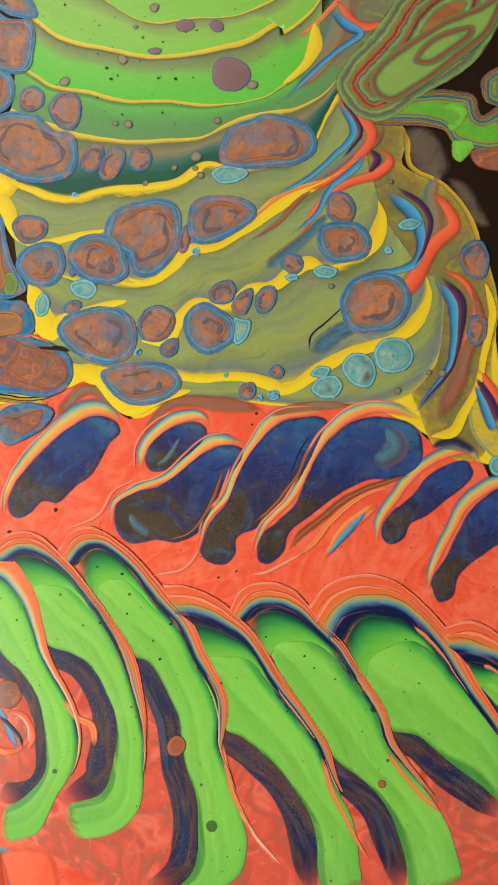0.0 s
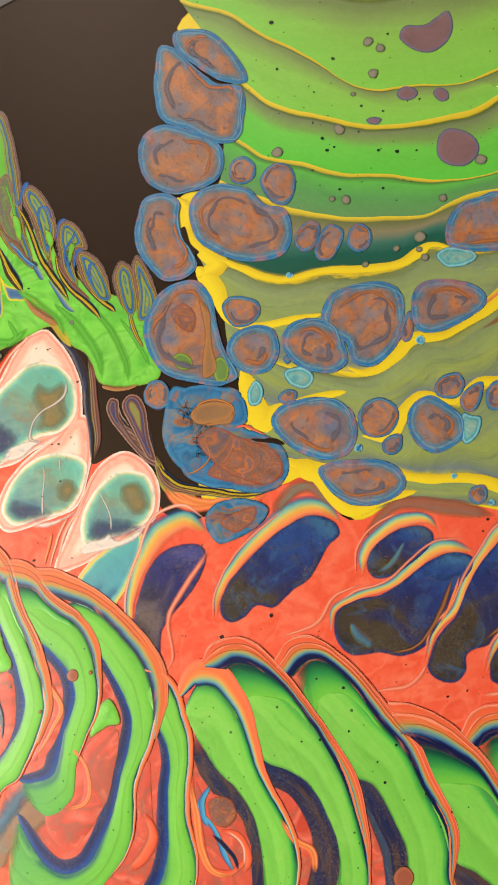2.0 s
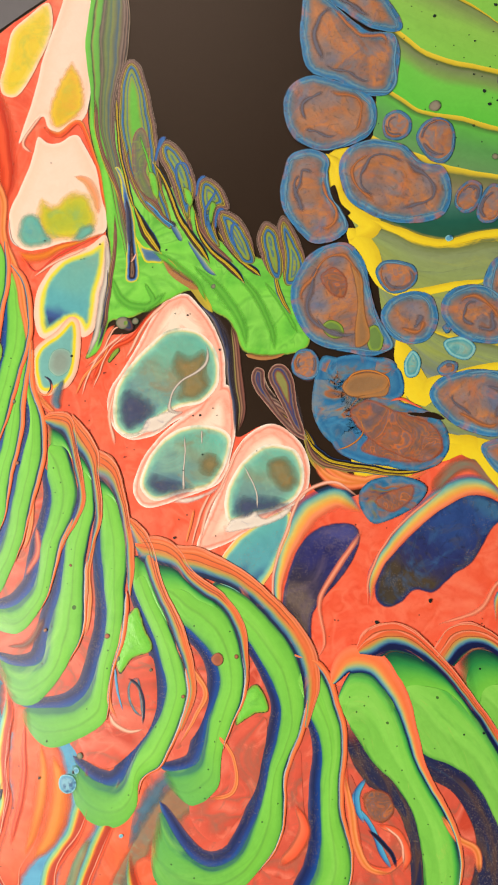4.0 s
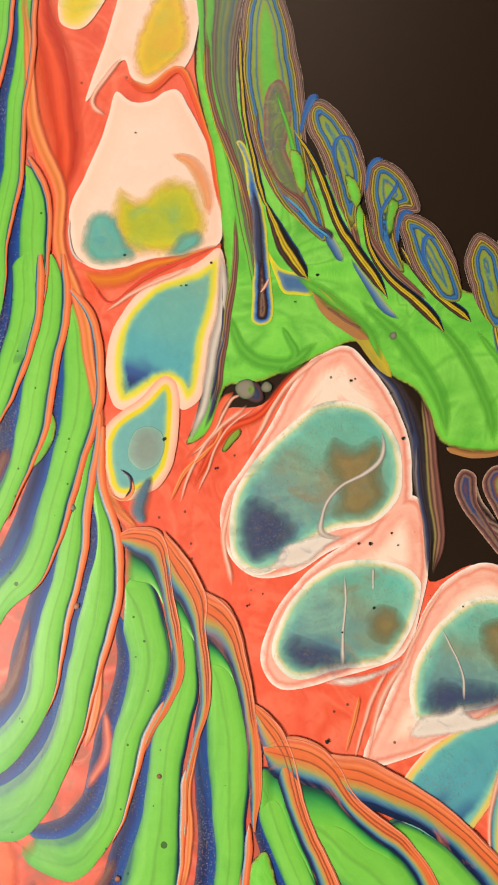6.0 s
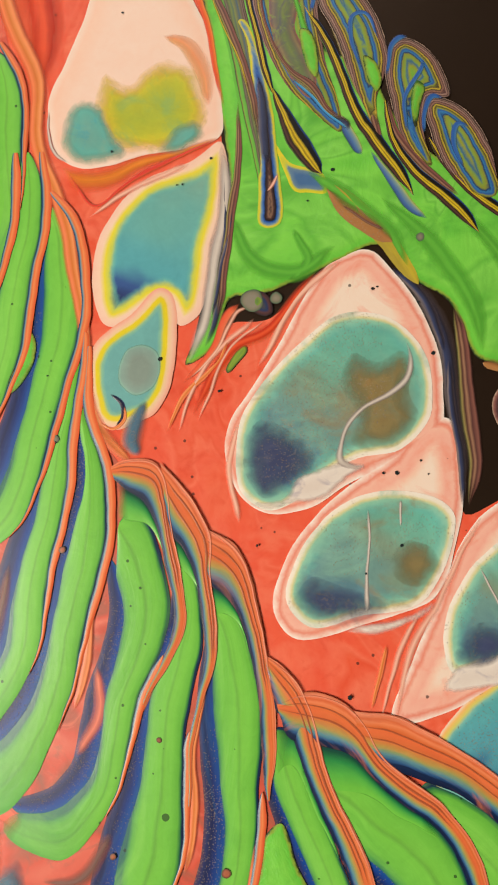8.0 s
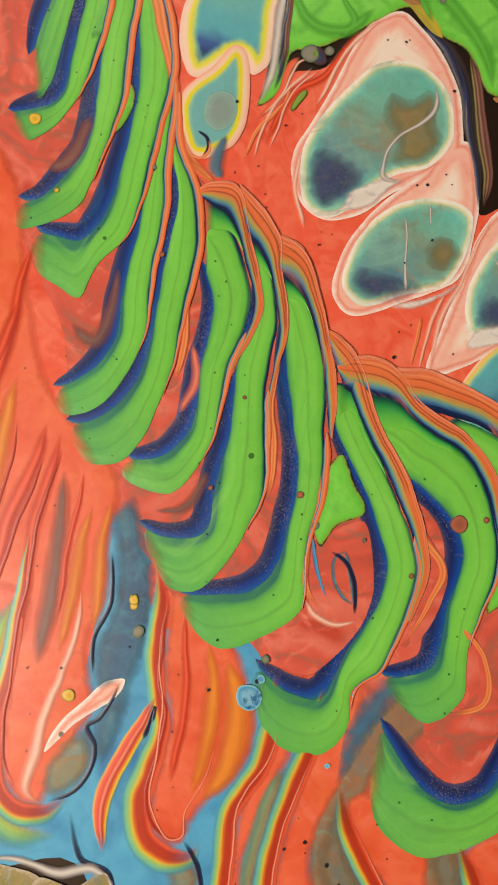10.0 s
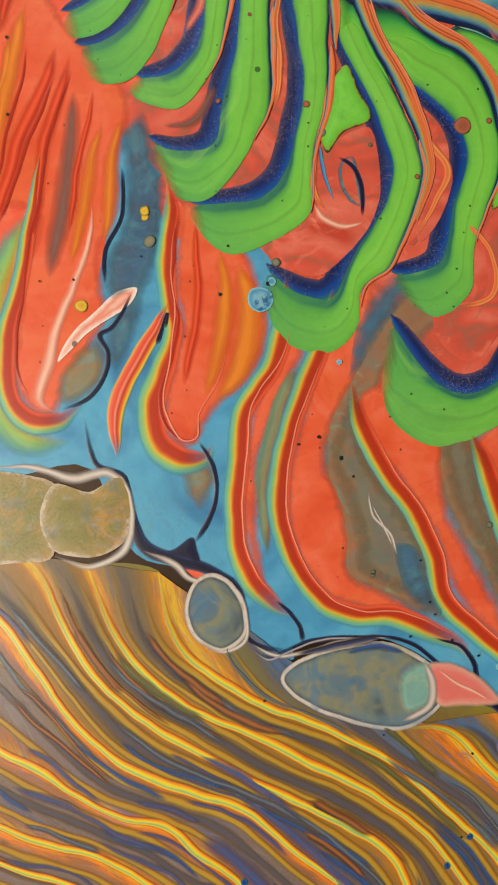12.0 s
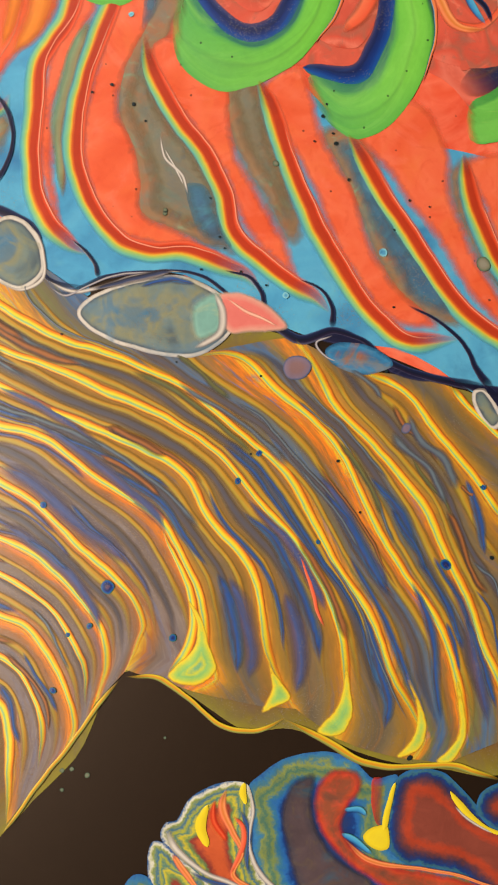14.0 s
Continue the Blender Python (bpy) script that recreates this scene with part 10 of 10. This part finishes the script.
loft("paint_ripple", "rose_stripe", 2, RIP_9, RIP_10)
loft("paint_ripple", "rose_stripe", 2, RIP_10, RIP_11)
spot("navy", 4, [(-161.2, -181.7, 2.8), (-174.9, -164.5, 1.4), (-90.2, -176.7, 2.1), (-130.1, -152.9, 1.4), (-134.3, -158.9, 1.4), (-165.6, -189.1, 1.2), (-169.7, -190.9, 0.9), (-117.0, -172.0, 1.0), (-82.2, -160.7, 1.2), (-172.5, -203.1, 1.4), (-147.9, -192.0, 1.7)])
spot("dark_speck", 4, [(-131.9, -152.9, 0.7), (-113.3, -155.3, 1.0), (-102.9, -136.0, 1.0), (-82.8, -160.7, 0.7), (-108.6, -165.5, 0.7), (-99.0, -216.3, 1.6), (-80.7, -174.9, 1.2), (-147.7, -133.6, 0.5), (-172.3, -127.5, 0.7), (-128.9, -137.2, 0.7)])
# blue and red lobes past the black
patch("paint_lobe", "lobe_b", 1, [(-131.9, -223.1), (-128.4, -219.7), (-123.7, -216.9), (-116.6, -215.5), (-110.8, -216.5), (-106.1, -220.3), (-101.4, -219.9), (-102.2, -225.4), (-102.5, -234.5), (-94.6, -237.9), (-78.4, -241.3), (-71.6, -250.2), (-124.9, -250.2), (-130.7, -239.0), (-131.9, -229.9)], rim=9)
patch("paint_lobe", "lobe_a", 1.5, [(-149.6, -232.0), (-148.6, -229.4), (-146.4, -228.8), (-143.5, -224.3), (-138.3, -221.4), (-134.2, -220.9), (-131.6, -222.0), (-130.9, -226.5), (-131.6, -234.5), (-129.3, -239.5), (-122.6, -250.2), (-138.8, -250.2), (-144.6, -240.1), (-148.1, -235.0)], rim=6)
patch("paint_lobe", "lobe_c", 1.5, [(-102.7, -225.4), (-101.4, -220.6), (-97.3, -218.8), (-92.0, -219.7), (-87.4, -222.6), (-82.8, -226.8), (-71.2, -232.2), (-71.6, -249.1), (-90.0, -239.9), (-99.3, -238.1), (-102.7, -234.5)], rim=6)
patch("paint_lobe", "lobe_a", 1.8, [(-152.5, -236.7), (-151.1, -233.3), (-148.7, -233.6), (-145.8, -236.7), (-140.0, -241.2), (-134.1, -250.2), (-150.3, -250.2)], rim=5)
patch("paint_lobe", "lobe_c", 2.2, [(-84.4, -226.6), (-82.7, -222.6), (-75.7, -220.9), (-73.6, -234.5), (-79.4, -232.2)], rim=4)
patch("paint_lobe", "lobe_b", 2, [(-157.9, -242.9), (-155.6, -240.3), (-152.1, -241.2), (-149.2, -250.2), (-157.3, -250.2)], rim=4)
patch("paint_pool", "lobe_grey", 2.2, [(-125.4, -227.7), (-122.3, -221.4), (-117.6, -219.9), (-118.3, -227.7), (-115.0, -235.0), (-106.3, -241.2), (-108.7, -250.2), (-117.9, -248.0), (-124.3, -236.7)], rim=2.5)
patch("paint_pool", "lobe_red", 2.8, [(-118.3, -225.4), (-116.7, -220.3), (-114.1, -218.3), (-109.4, -218.8), (-108.2, -222.6), (-110.6, -226.0), (-111.8, -230.2), (-108.0, -235.0), (-99.3, -238.4), (-87.7, -240.8), (-71.5, -244.6), (-71.6, -250.2), (-99.4, -244.6), (-112.1, -237.3), (-117.3, -231.1)], rim=2.5)
run("paint_vein", "lobe_red", 2.7, [(-105.2, -219.9, 3.0), (-105.0, -225.4, 2.6), (-104.3, -230.2, 1.2)], ends=(0.6,0.2))
patch("paint_pool", "yellow", 3.2, [(-108.0, -232.0), (-106.2, -230.5), (-102.9, -230.2), (-102.7, -234.5), (-104.5, -235.0), (-106.8, -233.9)], rim=1.5)
run("paint_vein", "yellow", 3.3, [(-101.7, -221.4, 0.7), (-102.9, -226.6, 1.2), (-103.4, -231.1, 1.2)])
run("paint_vein", "sky_line", 3.4, [(-111.8, -226.3, 0.9), (-108.5, -226.6, 1.6), (-107.1, -227.9, 0.7)])
run("paint_vein", "sky_line", 3.4, [(-112.6, -231.1, 0.7), (-110.3, -232.2, 1.6), (-106.3, -235.6, 0.9)])
run("paint_vein", "orange_line", 3.5, [(-112.0, -232.0, 0.7), (-107.4, -236.5, 1.4), (-99.3, -238.5, 0.9), (-90.0, -240.1, 0.9), (-78.4, -242.9, 0.7)])
run("paint_vein", "white_line", 2.9, [(-131.7, -221.4, 0.6), (-131.0, -226.5, 0.9), (-132.1, -234.5, 1.0), (-129.3, -239.9, 1.2), (-122.6, -245.7, 0.9)])
run("paint_vein", "white_line", 2.9, [(-148.6, -230.2, 2.1), (-146.7, -234.5, 2.1), (-142.3, -238.4, 1.5), (-136.5, -240.8, 1.4), (-127.2, -244.0, 0.9)], ends=(0.7,0.3))
run("paint_vein", "blue_streak", 2.8, [(-144.6, -239.0, 0.9), (-138.8, -241.2, 1.6), (-131.8, -242.1, 1.6), (-124.9, -245.7, 0.9)])
run("paint_vein", "blue_streak", 2.9, [(-133.6, -226.8, 0.9), (-132.2, -231.1, 1.6), (-132.5, -236.7, 1.4), (-131.8, -239.5, 0.7)])
run("paint_vein", "orange_line", 3, [(-136.0, -222.0, 0.9), (-137.0, -226.5, 2.1), (-135.6, -231.1, 1.6), (-133.6, -235.6, 1.2), (-135.3, -239.5, 1.4), (-129.5, -242.9, 0.9)])
run("paint_vein", "coral_line", 3.1, [(-135.1, -228.2, 0.7), (-133.3, -230.5, 1.4), (-133.9, -235.6, 1.4), (-135.9, -239.5, 0.9)])
run("paint_vein", "yellow", 3, [(-132.3, -221.4, 0.9), (-132.8, -223.7, 1.4), (-132.3, -226.0, 0.6)])
run("paint_vein", "yellow", 3, [(-139.8, -225.4, 0.9), (-141.6, -229.9, 2.1), (-140.5, -233.9, 1.2)])
run("paint_vein", "ember_run", 2.8, [(-138.3, -224.3, 1.2), (-138.9, -228.8, 2.1), (-136.5, -233.3, 1.4)])
run("paint_vein", "orange_line", 2.4, [(-147.5, -235.6, 1.2), (-145.2, -239.5, 1.9), (-142.3, -242.9, 0.9)])
run("paint_vein", "yellow", 3, [(-90.0, -223.1, 0.6), (-87.5, -226.0, 1.4), (-82.9, -230.0, 0.9), (-78.2, -232.2, 0.6)])
run("paint_vein", "white_line", 3.2, [(-88.9, -226.0, 0.4), (-86.3, -228.3, 0.7), (-81.7, -231.1, 0.5)])
patch("paint_pool", "lime_fan", 3.5, [(-145.2, -183.4), (-142.9, -185.7), (-140.2, -191.6), (-138.2, -198.3), (-143.0, -202.3), (-148.5, -200.2), (-143.4, -194.3), (-143.0, -189.3)], rim=3)
patch("paint_pool", "lime_fan", 3.5, [(-127.9, -194.2), (-126.4, -198.7), (-123.4, -204.2), (-126.4, -205.8), (-129.8, -206.7), (-127.5, -202.0)], rim=3)
patch("paint_pool", "lime_fan", 3.5, [(-112.4, -191.7), (-110.3, -200.1), (-110.4, -208.2), (-113.6, -212.3), (-118.2, -211.5), (-113.6, -206.2), (-111.4, -199.0)], rim=3)
patch("paint_pool", "lime_fan", 3.5, [(-99.4, -197.5), (-95.8, -204.5), (-94.7, -210.4), (-97.1, -215.0), (-101.9, -216.0), (-97.6, -211.3), (-96.8, -205.6)], rim=3)
patch("paint_pool", "lime_fan", 3.5, [(-88.4, -198.1), (-86.9, -206.3), (-87.3, -213.1), (-90.1, -217.6), (-93.7, -217.6), (-89.3, -213.0), (-88.3, -206.2)], rim=3)
# yellow curl along the rippled field's edge
run("paint_vein", "edge_curl", 3.4, [(-183.0, -232.2, 0.7), (-176.2, -223.4, 0.9), (-167.1, -210.8, 0.9), (-158.4, -200.2, 1.0)])
run("paint_vein", "edge_curl", 3.4, [(-157.2, -199.6, 0.7), (-150.2, -200.5, 1.2), (-144.2, -204.8, 1.2), (-138.3, -209.6, 1.2), (-130.7, -210.5, 1.2), (-124.2, -208.2, 1.0)])
run("paint_vein", "edge_curl", 3.4, [(-124.8, -208.5, 0.9), (-116.6, -213.1, 1.6), (-108.4, -216.9, 1.6), (-99.1, -218.3, 1.4), (-89.7, -218.3, 1.4), (-79.2, -220.4, 1.3)])
spot("bubble", 1, [(-170.5, -218.6, 0.9), (-168.7, -218.3, 0.9), (-165.5, -219.7, 1.1), (-170.1, -222.6, 0.8), (-149.5, -212.8, 0.6)])
run("paint_vein", "stripe_line", 3, [(x, y, 2.4) for x, y in RIP_2])
run("paint_streak", "blue_streak", 3.2, [(-133.1, -164.9, 1.2), (-127.2, -170.8, 3.1), (-123.6, -177.9, 3.6), (-120.0, -185.0, 4.0), (-117.7, -190.8, 3.6), (-116.5, -197.8, 1.7)])
run("paint_streak", "blue_streak", 3.2, [(-116.4, -161.3, 1.2), (-110.4, -168.4, 3.6), (-105.7, -176.7, 3.6), (-102.2, -183.8, 1.7)])
run("paint_streak", "blue_streak", 3.2, [(-106.8, -157.7, 1.2), (-100.8, -164.9, 3.1), (-97.3, -172.0, 2.9), (-95.6, -175.5, 1.0)])
run("paint_streak", "blue_streak", 3.2, [(-139.0, -177.9, 1.2), (-136.1, -185.0, 4.3), (-133.7, -194.3, 4.0), (-134.2, -199.0, 1.2)])
run("paint_streak", "blue_streak", 3.2, [(-108.2, -186.2, 1.2), (-104.7, -197.8, 4.3), (-102.4, -204.8, 3.5), (-103.7, -210.5, 1.4)])
run("paint_streak", "blue_streak", 3.2, [(-97.4, -180.3, 1.2), (-94.0, -190.8, 3.1), (-92.4, -200.1, 2.8), (-91.9, -209.4, 1.2)])
run("paint_streak", "blue_streak", 3.2, [(-160.7, -156.6, 1.2), (-152.3, -162.5, 2.6), (-145.0, -170.9, 2.1), (-140.2, -176.8, 1.0)])
run("paint_streak", "blue_streak", 3.2, [(-172.8, -149.4, 1.2), (-163.1, -153.0, 1.9), (-153.5, -157.8, 1.9), (-148.7, -161.3, 1.0)])
run("paint_streak", "blue_streak", 3.2, [(-86.4, -158.9, 1.2), (-82.9, -167.2, 2.9), (-81.9, -174.4, 1.2)])
run("paint_streak", "coral_line", 3.2, [(-121.2, -175.0, 0.5), (-119.4, -180.3, 1.2), (-117.7, -186.2, 0.9), (-115.9, -189.7, 0.5)])
run("paint_streak", "stripe_line", 3.2, [(-149.8, -169.7, 0.7), (-145.6, -177.9, 1.7), (-143.7, -187.3, 2.4), (-144.9, -195.5, 2.8), (-148.4, -199.6, 1.4)])
run("paint_streak", "dusk", 1.8, [(-167.7, -32.1, 2.2), (-161.9, -36.1, 3.8), (-156.6, -30.2, 3.3), (-153.5, -25.5, 1.1)])
run("paint_streak", "dusk", 1.8, [(-196.7, -4.9, 1.2), (-189.8, -3.3, 3.0), (-185.6, 3.8, 2.3)])
run("paint_streak", "dusk", 1.8, [(-218.0, 35.5, 2.4), (-212.9, 31.1, 4.7), (-208.7, 38.3, 3.5), (-207.5, 47.8, 1.2)])
run("paint_streak", "dusk", 1.8, [(-225.0, 69.6, 2.4), (-220.3, 71.0, 4.1), (-216.2, 81.9, 2.4)])
run("paint_streak", "blush", 1.8, [(-165.9, -24.2, 1.6), (-161.2, -27.2, 3.8), (-153.4, -26.6, 2.2)])
run("paint_streak", "blush", 1.8, [(-190.7, 32.2, 1.2), (-189.1, 24.2, 3.0), (-193.2, 15.9, 1.9)])
# soft blue and violet clouds in the rippled field
run("paint_streak", "violet_cloud", 3.1, [(-184.7, -155.4, 3.6), (-177.4, -160.2, 4.8), (-170.1, -166.1, 5.2), (-161.7, -172.1, 4.8), (-156.3, -178.0, 2.4)])
run("paint_streak", "violet_cloud", 3.1, [(-184.4, -168.5, 2.9), (-177.2, -172.1, 4.8), (-169.9, -178.0, 5.2), (-165.1, -185.0, 3.6), (-163.2, -190.9, 1.4)])
run("paint_streak", "violet_cloud", 3.1, [(-177.6, -147.0, 1.9), (-169.1, -151.8, 3.6), (-159.5, -159.0, 4.3), (-152.2, -166.1, 3.6), (-148.6, -170.9, 1.4)])
run("paint_streak", "violet_cloud", 3.1, [(-136.7, -179.1, 1.9), (-133.1, -186.2, 4.7), (-130.7, -194.3, 5.2), (-131.9, -200.2, 2.4)])
run("paint_streak", "violet_cloud", 3.1, [(-124.8, -182.6, 1.9), (-121.8, -189.7, 4.7), (-120.7, -197.8, 4.7), (-122.5, -203.6, 1.9)])
run("paint_streak", "violet_cloud", 3.1, [(-131.9, -162.5, 1.4), (-124.8, -170.8, 3.6), (-119.4, -179.1, 4.0), (-115.9, -186.2, 2.4)])
run("paint_streak", "violet_cloud", 3.1, [(-117.6, -157.7, 1.4), (-110.4, -167.3, 4.1), (-105.1, -176.7, 4.0), (-102.2, -182.6, 1.4)])
run("paint_streak", "violet_cloud", 3.1, [(-90.3, -177.9, 1.4), (-85.7, -189.7, 4.0), (-83.5, -200.1, 4.0), (-82.5, -210.5, 1.4)])
run("paint_streak", "violet_cloud", 3.1, [(-185.0, -139.7, 1.4), (-178.9, -142.1, 3.1), (-170.4, -146.4, 3.1), (-161.9, -151.8, 1.4)])
run("paint_vein", "white_line", 4.6, [(-139.3, -118.2, 1.0), (-137.8, -121.9, 1.9), (-138.5, -126.9, 1.9), (-144.1, -130.5, 1.2)])
run("paint_vein", "pale_line", 4.6, [(-136.8, -119.5, 0.6), (-132.0, -123.2, 1.1), (-125.9, -126.5, 0.6)])
run("paint_vein", "smoke", 4.4, [(-165.4, -117.7, 0.7), (-160.0, -116.4, 1.9), (-151.5, -114.9, 2.2), (-147.8, -114.6, 0.7)])
run("paint_vein", "blue_streak", 4.3, [(-155.1, -117.7, 1.0), (-150.2, -116.4, 2.4), (-142.9, -117.0, 1.0)])

for line in (RIP_0, RIP_1, RIP_3, RIP_4, RIP_5, RIP_6, RIP_7, RIP_8, RIP_9, RIP_10, RIP_11):
    run("paint_vein", "stripe_line", 3, [(x, y, random.uniform(1.7, 2.6)) for x, y in line])
ripples = (RIP_1, RIP_2, RIP_3, RIP_4, RIP_5, RIP_6, RIP_7, RIP_8, RIP_9, RIP_10, RIP_11)
for one, two in ((RIP_9, RIP_10), (RIP_10, RIP_11)):
    a, _ = even(smooth_curve(one), 40)
    b, _ = even(smooth_curve(two), 40)
    c = a * 0.5 + b * 0.5
    run("paint_vein", "stripe_line", 3.2, [(x, y, random.uniform(1.2, 2.0)) for x, y in c[1:-1:3]])
for one, two in zip(ripples, ripples[1:]):
    a, _ = even(smooth_curve(one), 40)
    b, _ = even(smooth_curve(two), 40)
    for share, look_name, wide in ((0.28, "amber_line", 2.0), (0.52, "dark_line", 2.5), (0.77, "amber_line", 1.8)):
        c = a * (1 - share) + b * share
        run("paint_vein", look_name, 2.8, [(x, y, wide * random.uniform(0.7, 1.3)) for x, y in c[1:-1:3]])


# short broken streaks that the pour dragged along the ripples
for row, (one, two) in enumerate(zip(ripples, ripples[1:])):
    a, _ = even(smooth_curve(one), 60)
    b, _ = even(smooth_curve(two), 60)
    for _ in range(9):
        share, start, count = random.uniform(0.16, 0.86), random.randrange(2, 44), random.randrange(8, 20)
        deep = start > 24
        choice = ("blue_streak", "blue_streak", "rust_run", "slate_streak") if row < 5 and deep else ("violet_cloud", "slate_streak", "rust_run", "blue_streak") if row >= 5 else ("rust_run", "olive_streak", "slate_streak")
        look_name, wide, phase = random.choice(choice), random.uniform(0.8, 2.6), random.uniform(0, 6)
        line = []
        for q in range(start, min(start + count, 58), 3):
            w = share + 0.05 * math.sin(0.5 * q + phase)
            c = a[q] * (1 - w) + b[q] * w
            line.append((c[0], c[1], wide * random.uniform(0.6, 1.3)))
        if len(line) > 2:
            run("paint_streak", look_name, random.choice((3.15, 3.3, 3.45)), line, dome=0.04)


# ---- panel and room ----
def panel():
    """The round panel under the paint, with a softly rounded rim."""
    bm = bmesh.new()
    rings = [(0.0, 0.0), (0.2995, 0.0), (0.3007, -0.0004), (0.3013, -0.0015), (0.3013, -0.02), (0.0, -0.02)]
    n = 160
    prev = None
    for r, z in rings:
        ring = [bm.verts.new((r * math.cos(2 * math.pi * k / n) - 0.032, r * math.sin(2 * math.pi * k / n) - 0.04, z)) for k in range(n)] if r else [bm.verts.new((-0.032, -0.04, z))]
        if prev:
            for k in range(n):
                a, b = prev[k % len(prev)], prev[(k + 1) % len(prev)]
                c, d = ring[(k + 1) % len(ring)], ring[k % len(ring)]
                bm.faces.new([v for i, v in enumerate((a, b, c, d)) if v not in (a, b, c, d)[:i]])
        prev = ring
    bmesh.ops.recalc_face_normals(bm, faces=bm.faces)
    me = bpy.data.meshes.new("panel")
    bm.to_mesh(me)
    bm.free()
    me.attributes.new("p", "FLOAT_VECTOR", "POINT").data.foreach_set("vector", np.array([v.co * 1000 for v in me.vertices], np.float32).ravel())
    me.materials.append(LOOKS["black_paint"])
    ob = new("panel", me)
    ob.parent = painting
    ob["label"] = "round panel primed in dark brown black"


panel()


def plain(name, code, scale, rough):
    n = Nodes(name)
    pos = n.add("ShaderNodeNewGeometry").outputs["Position"]
    f = n.noise(pos, scale, 6.0, 0.6)
    c = rgb(code)
    n.set(n.bsdf.inputs["Base Color"], n.mix(f, tuple(v * 0.8 for v in c[:3]) + (1,), tuple(v * 1.2 for v in c[:3]) + (1,)))
    n.set(n.bsdf.inputs["Roughness"], rough)
    n.set(n.bsdf.inputs["Normal"], n.add("ShaderNodeBump", Strength=0.1, Distance=0.001, Height=f).outputs[0])
    return n.mat


def slab(name, low, high, mat, label):
    bm = bmesh.new()
    bmesh.ops.create_cube(bm, size=1)
    for v in bm.verts:
        v.co = [low[i] + (high[i] - low[i]) * (v.co[i] + 0.5) for i in range(3)]
    me = bpy.data.meshes.new(name)
    bm.to_mesh(me)
    bm.free()
    me.materials.append(mat)
    return tagged(new(name, me), label, "wall" if "wall" in name else name, kind="structure")


floor_mat, wall_mat = plain("grey_floor", "68656a", 60.0, 0.55), plain("white_wall", "d8d2c8", 8.0, 0.9)
# unseen ceiling, coloured tan so the dark panel reflects brown
ceiling_mat = plain("tan_ceiling", "8a6650", 8.0, 0.9)
slab("floor", (-2.1, -2.1, -0.12), (2.1, 2.1, -0.02), floor_mat, "plain dark grey floor under the painting")
# walls out of view, added so that bounced lamp light fills the room
slab("wall_north", (-2.1, 2.1, -0.12), (2.1, 2.2, 2.4), wall_mat, "unseen off-white wall added to bounce light")
slab("wall_south", (-2.1, -2.2, -0.12), (2.1, -2.1, 2.4), wall_mat, "unseen off-white wall added to bounce light")
slab("wall_west", (-2.2, -2.2, -0.12), (-2.1, 2.2, 2.4), wall_mat, "unseen off-white wall added to bounce light")
slab("wall_east", (2.1, -2.2, -0.12), (2.2, 2.2, 2.4), wall_mat, "unseen off-white wall added to bounce light")
slab("ceiling", (-2.2, -2.2, 2.4), (2.2, 2.2, 2.5), ceiling_mat, "unseen ceiling, tan to warm the reflections")
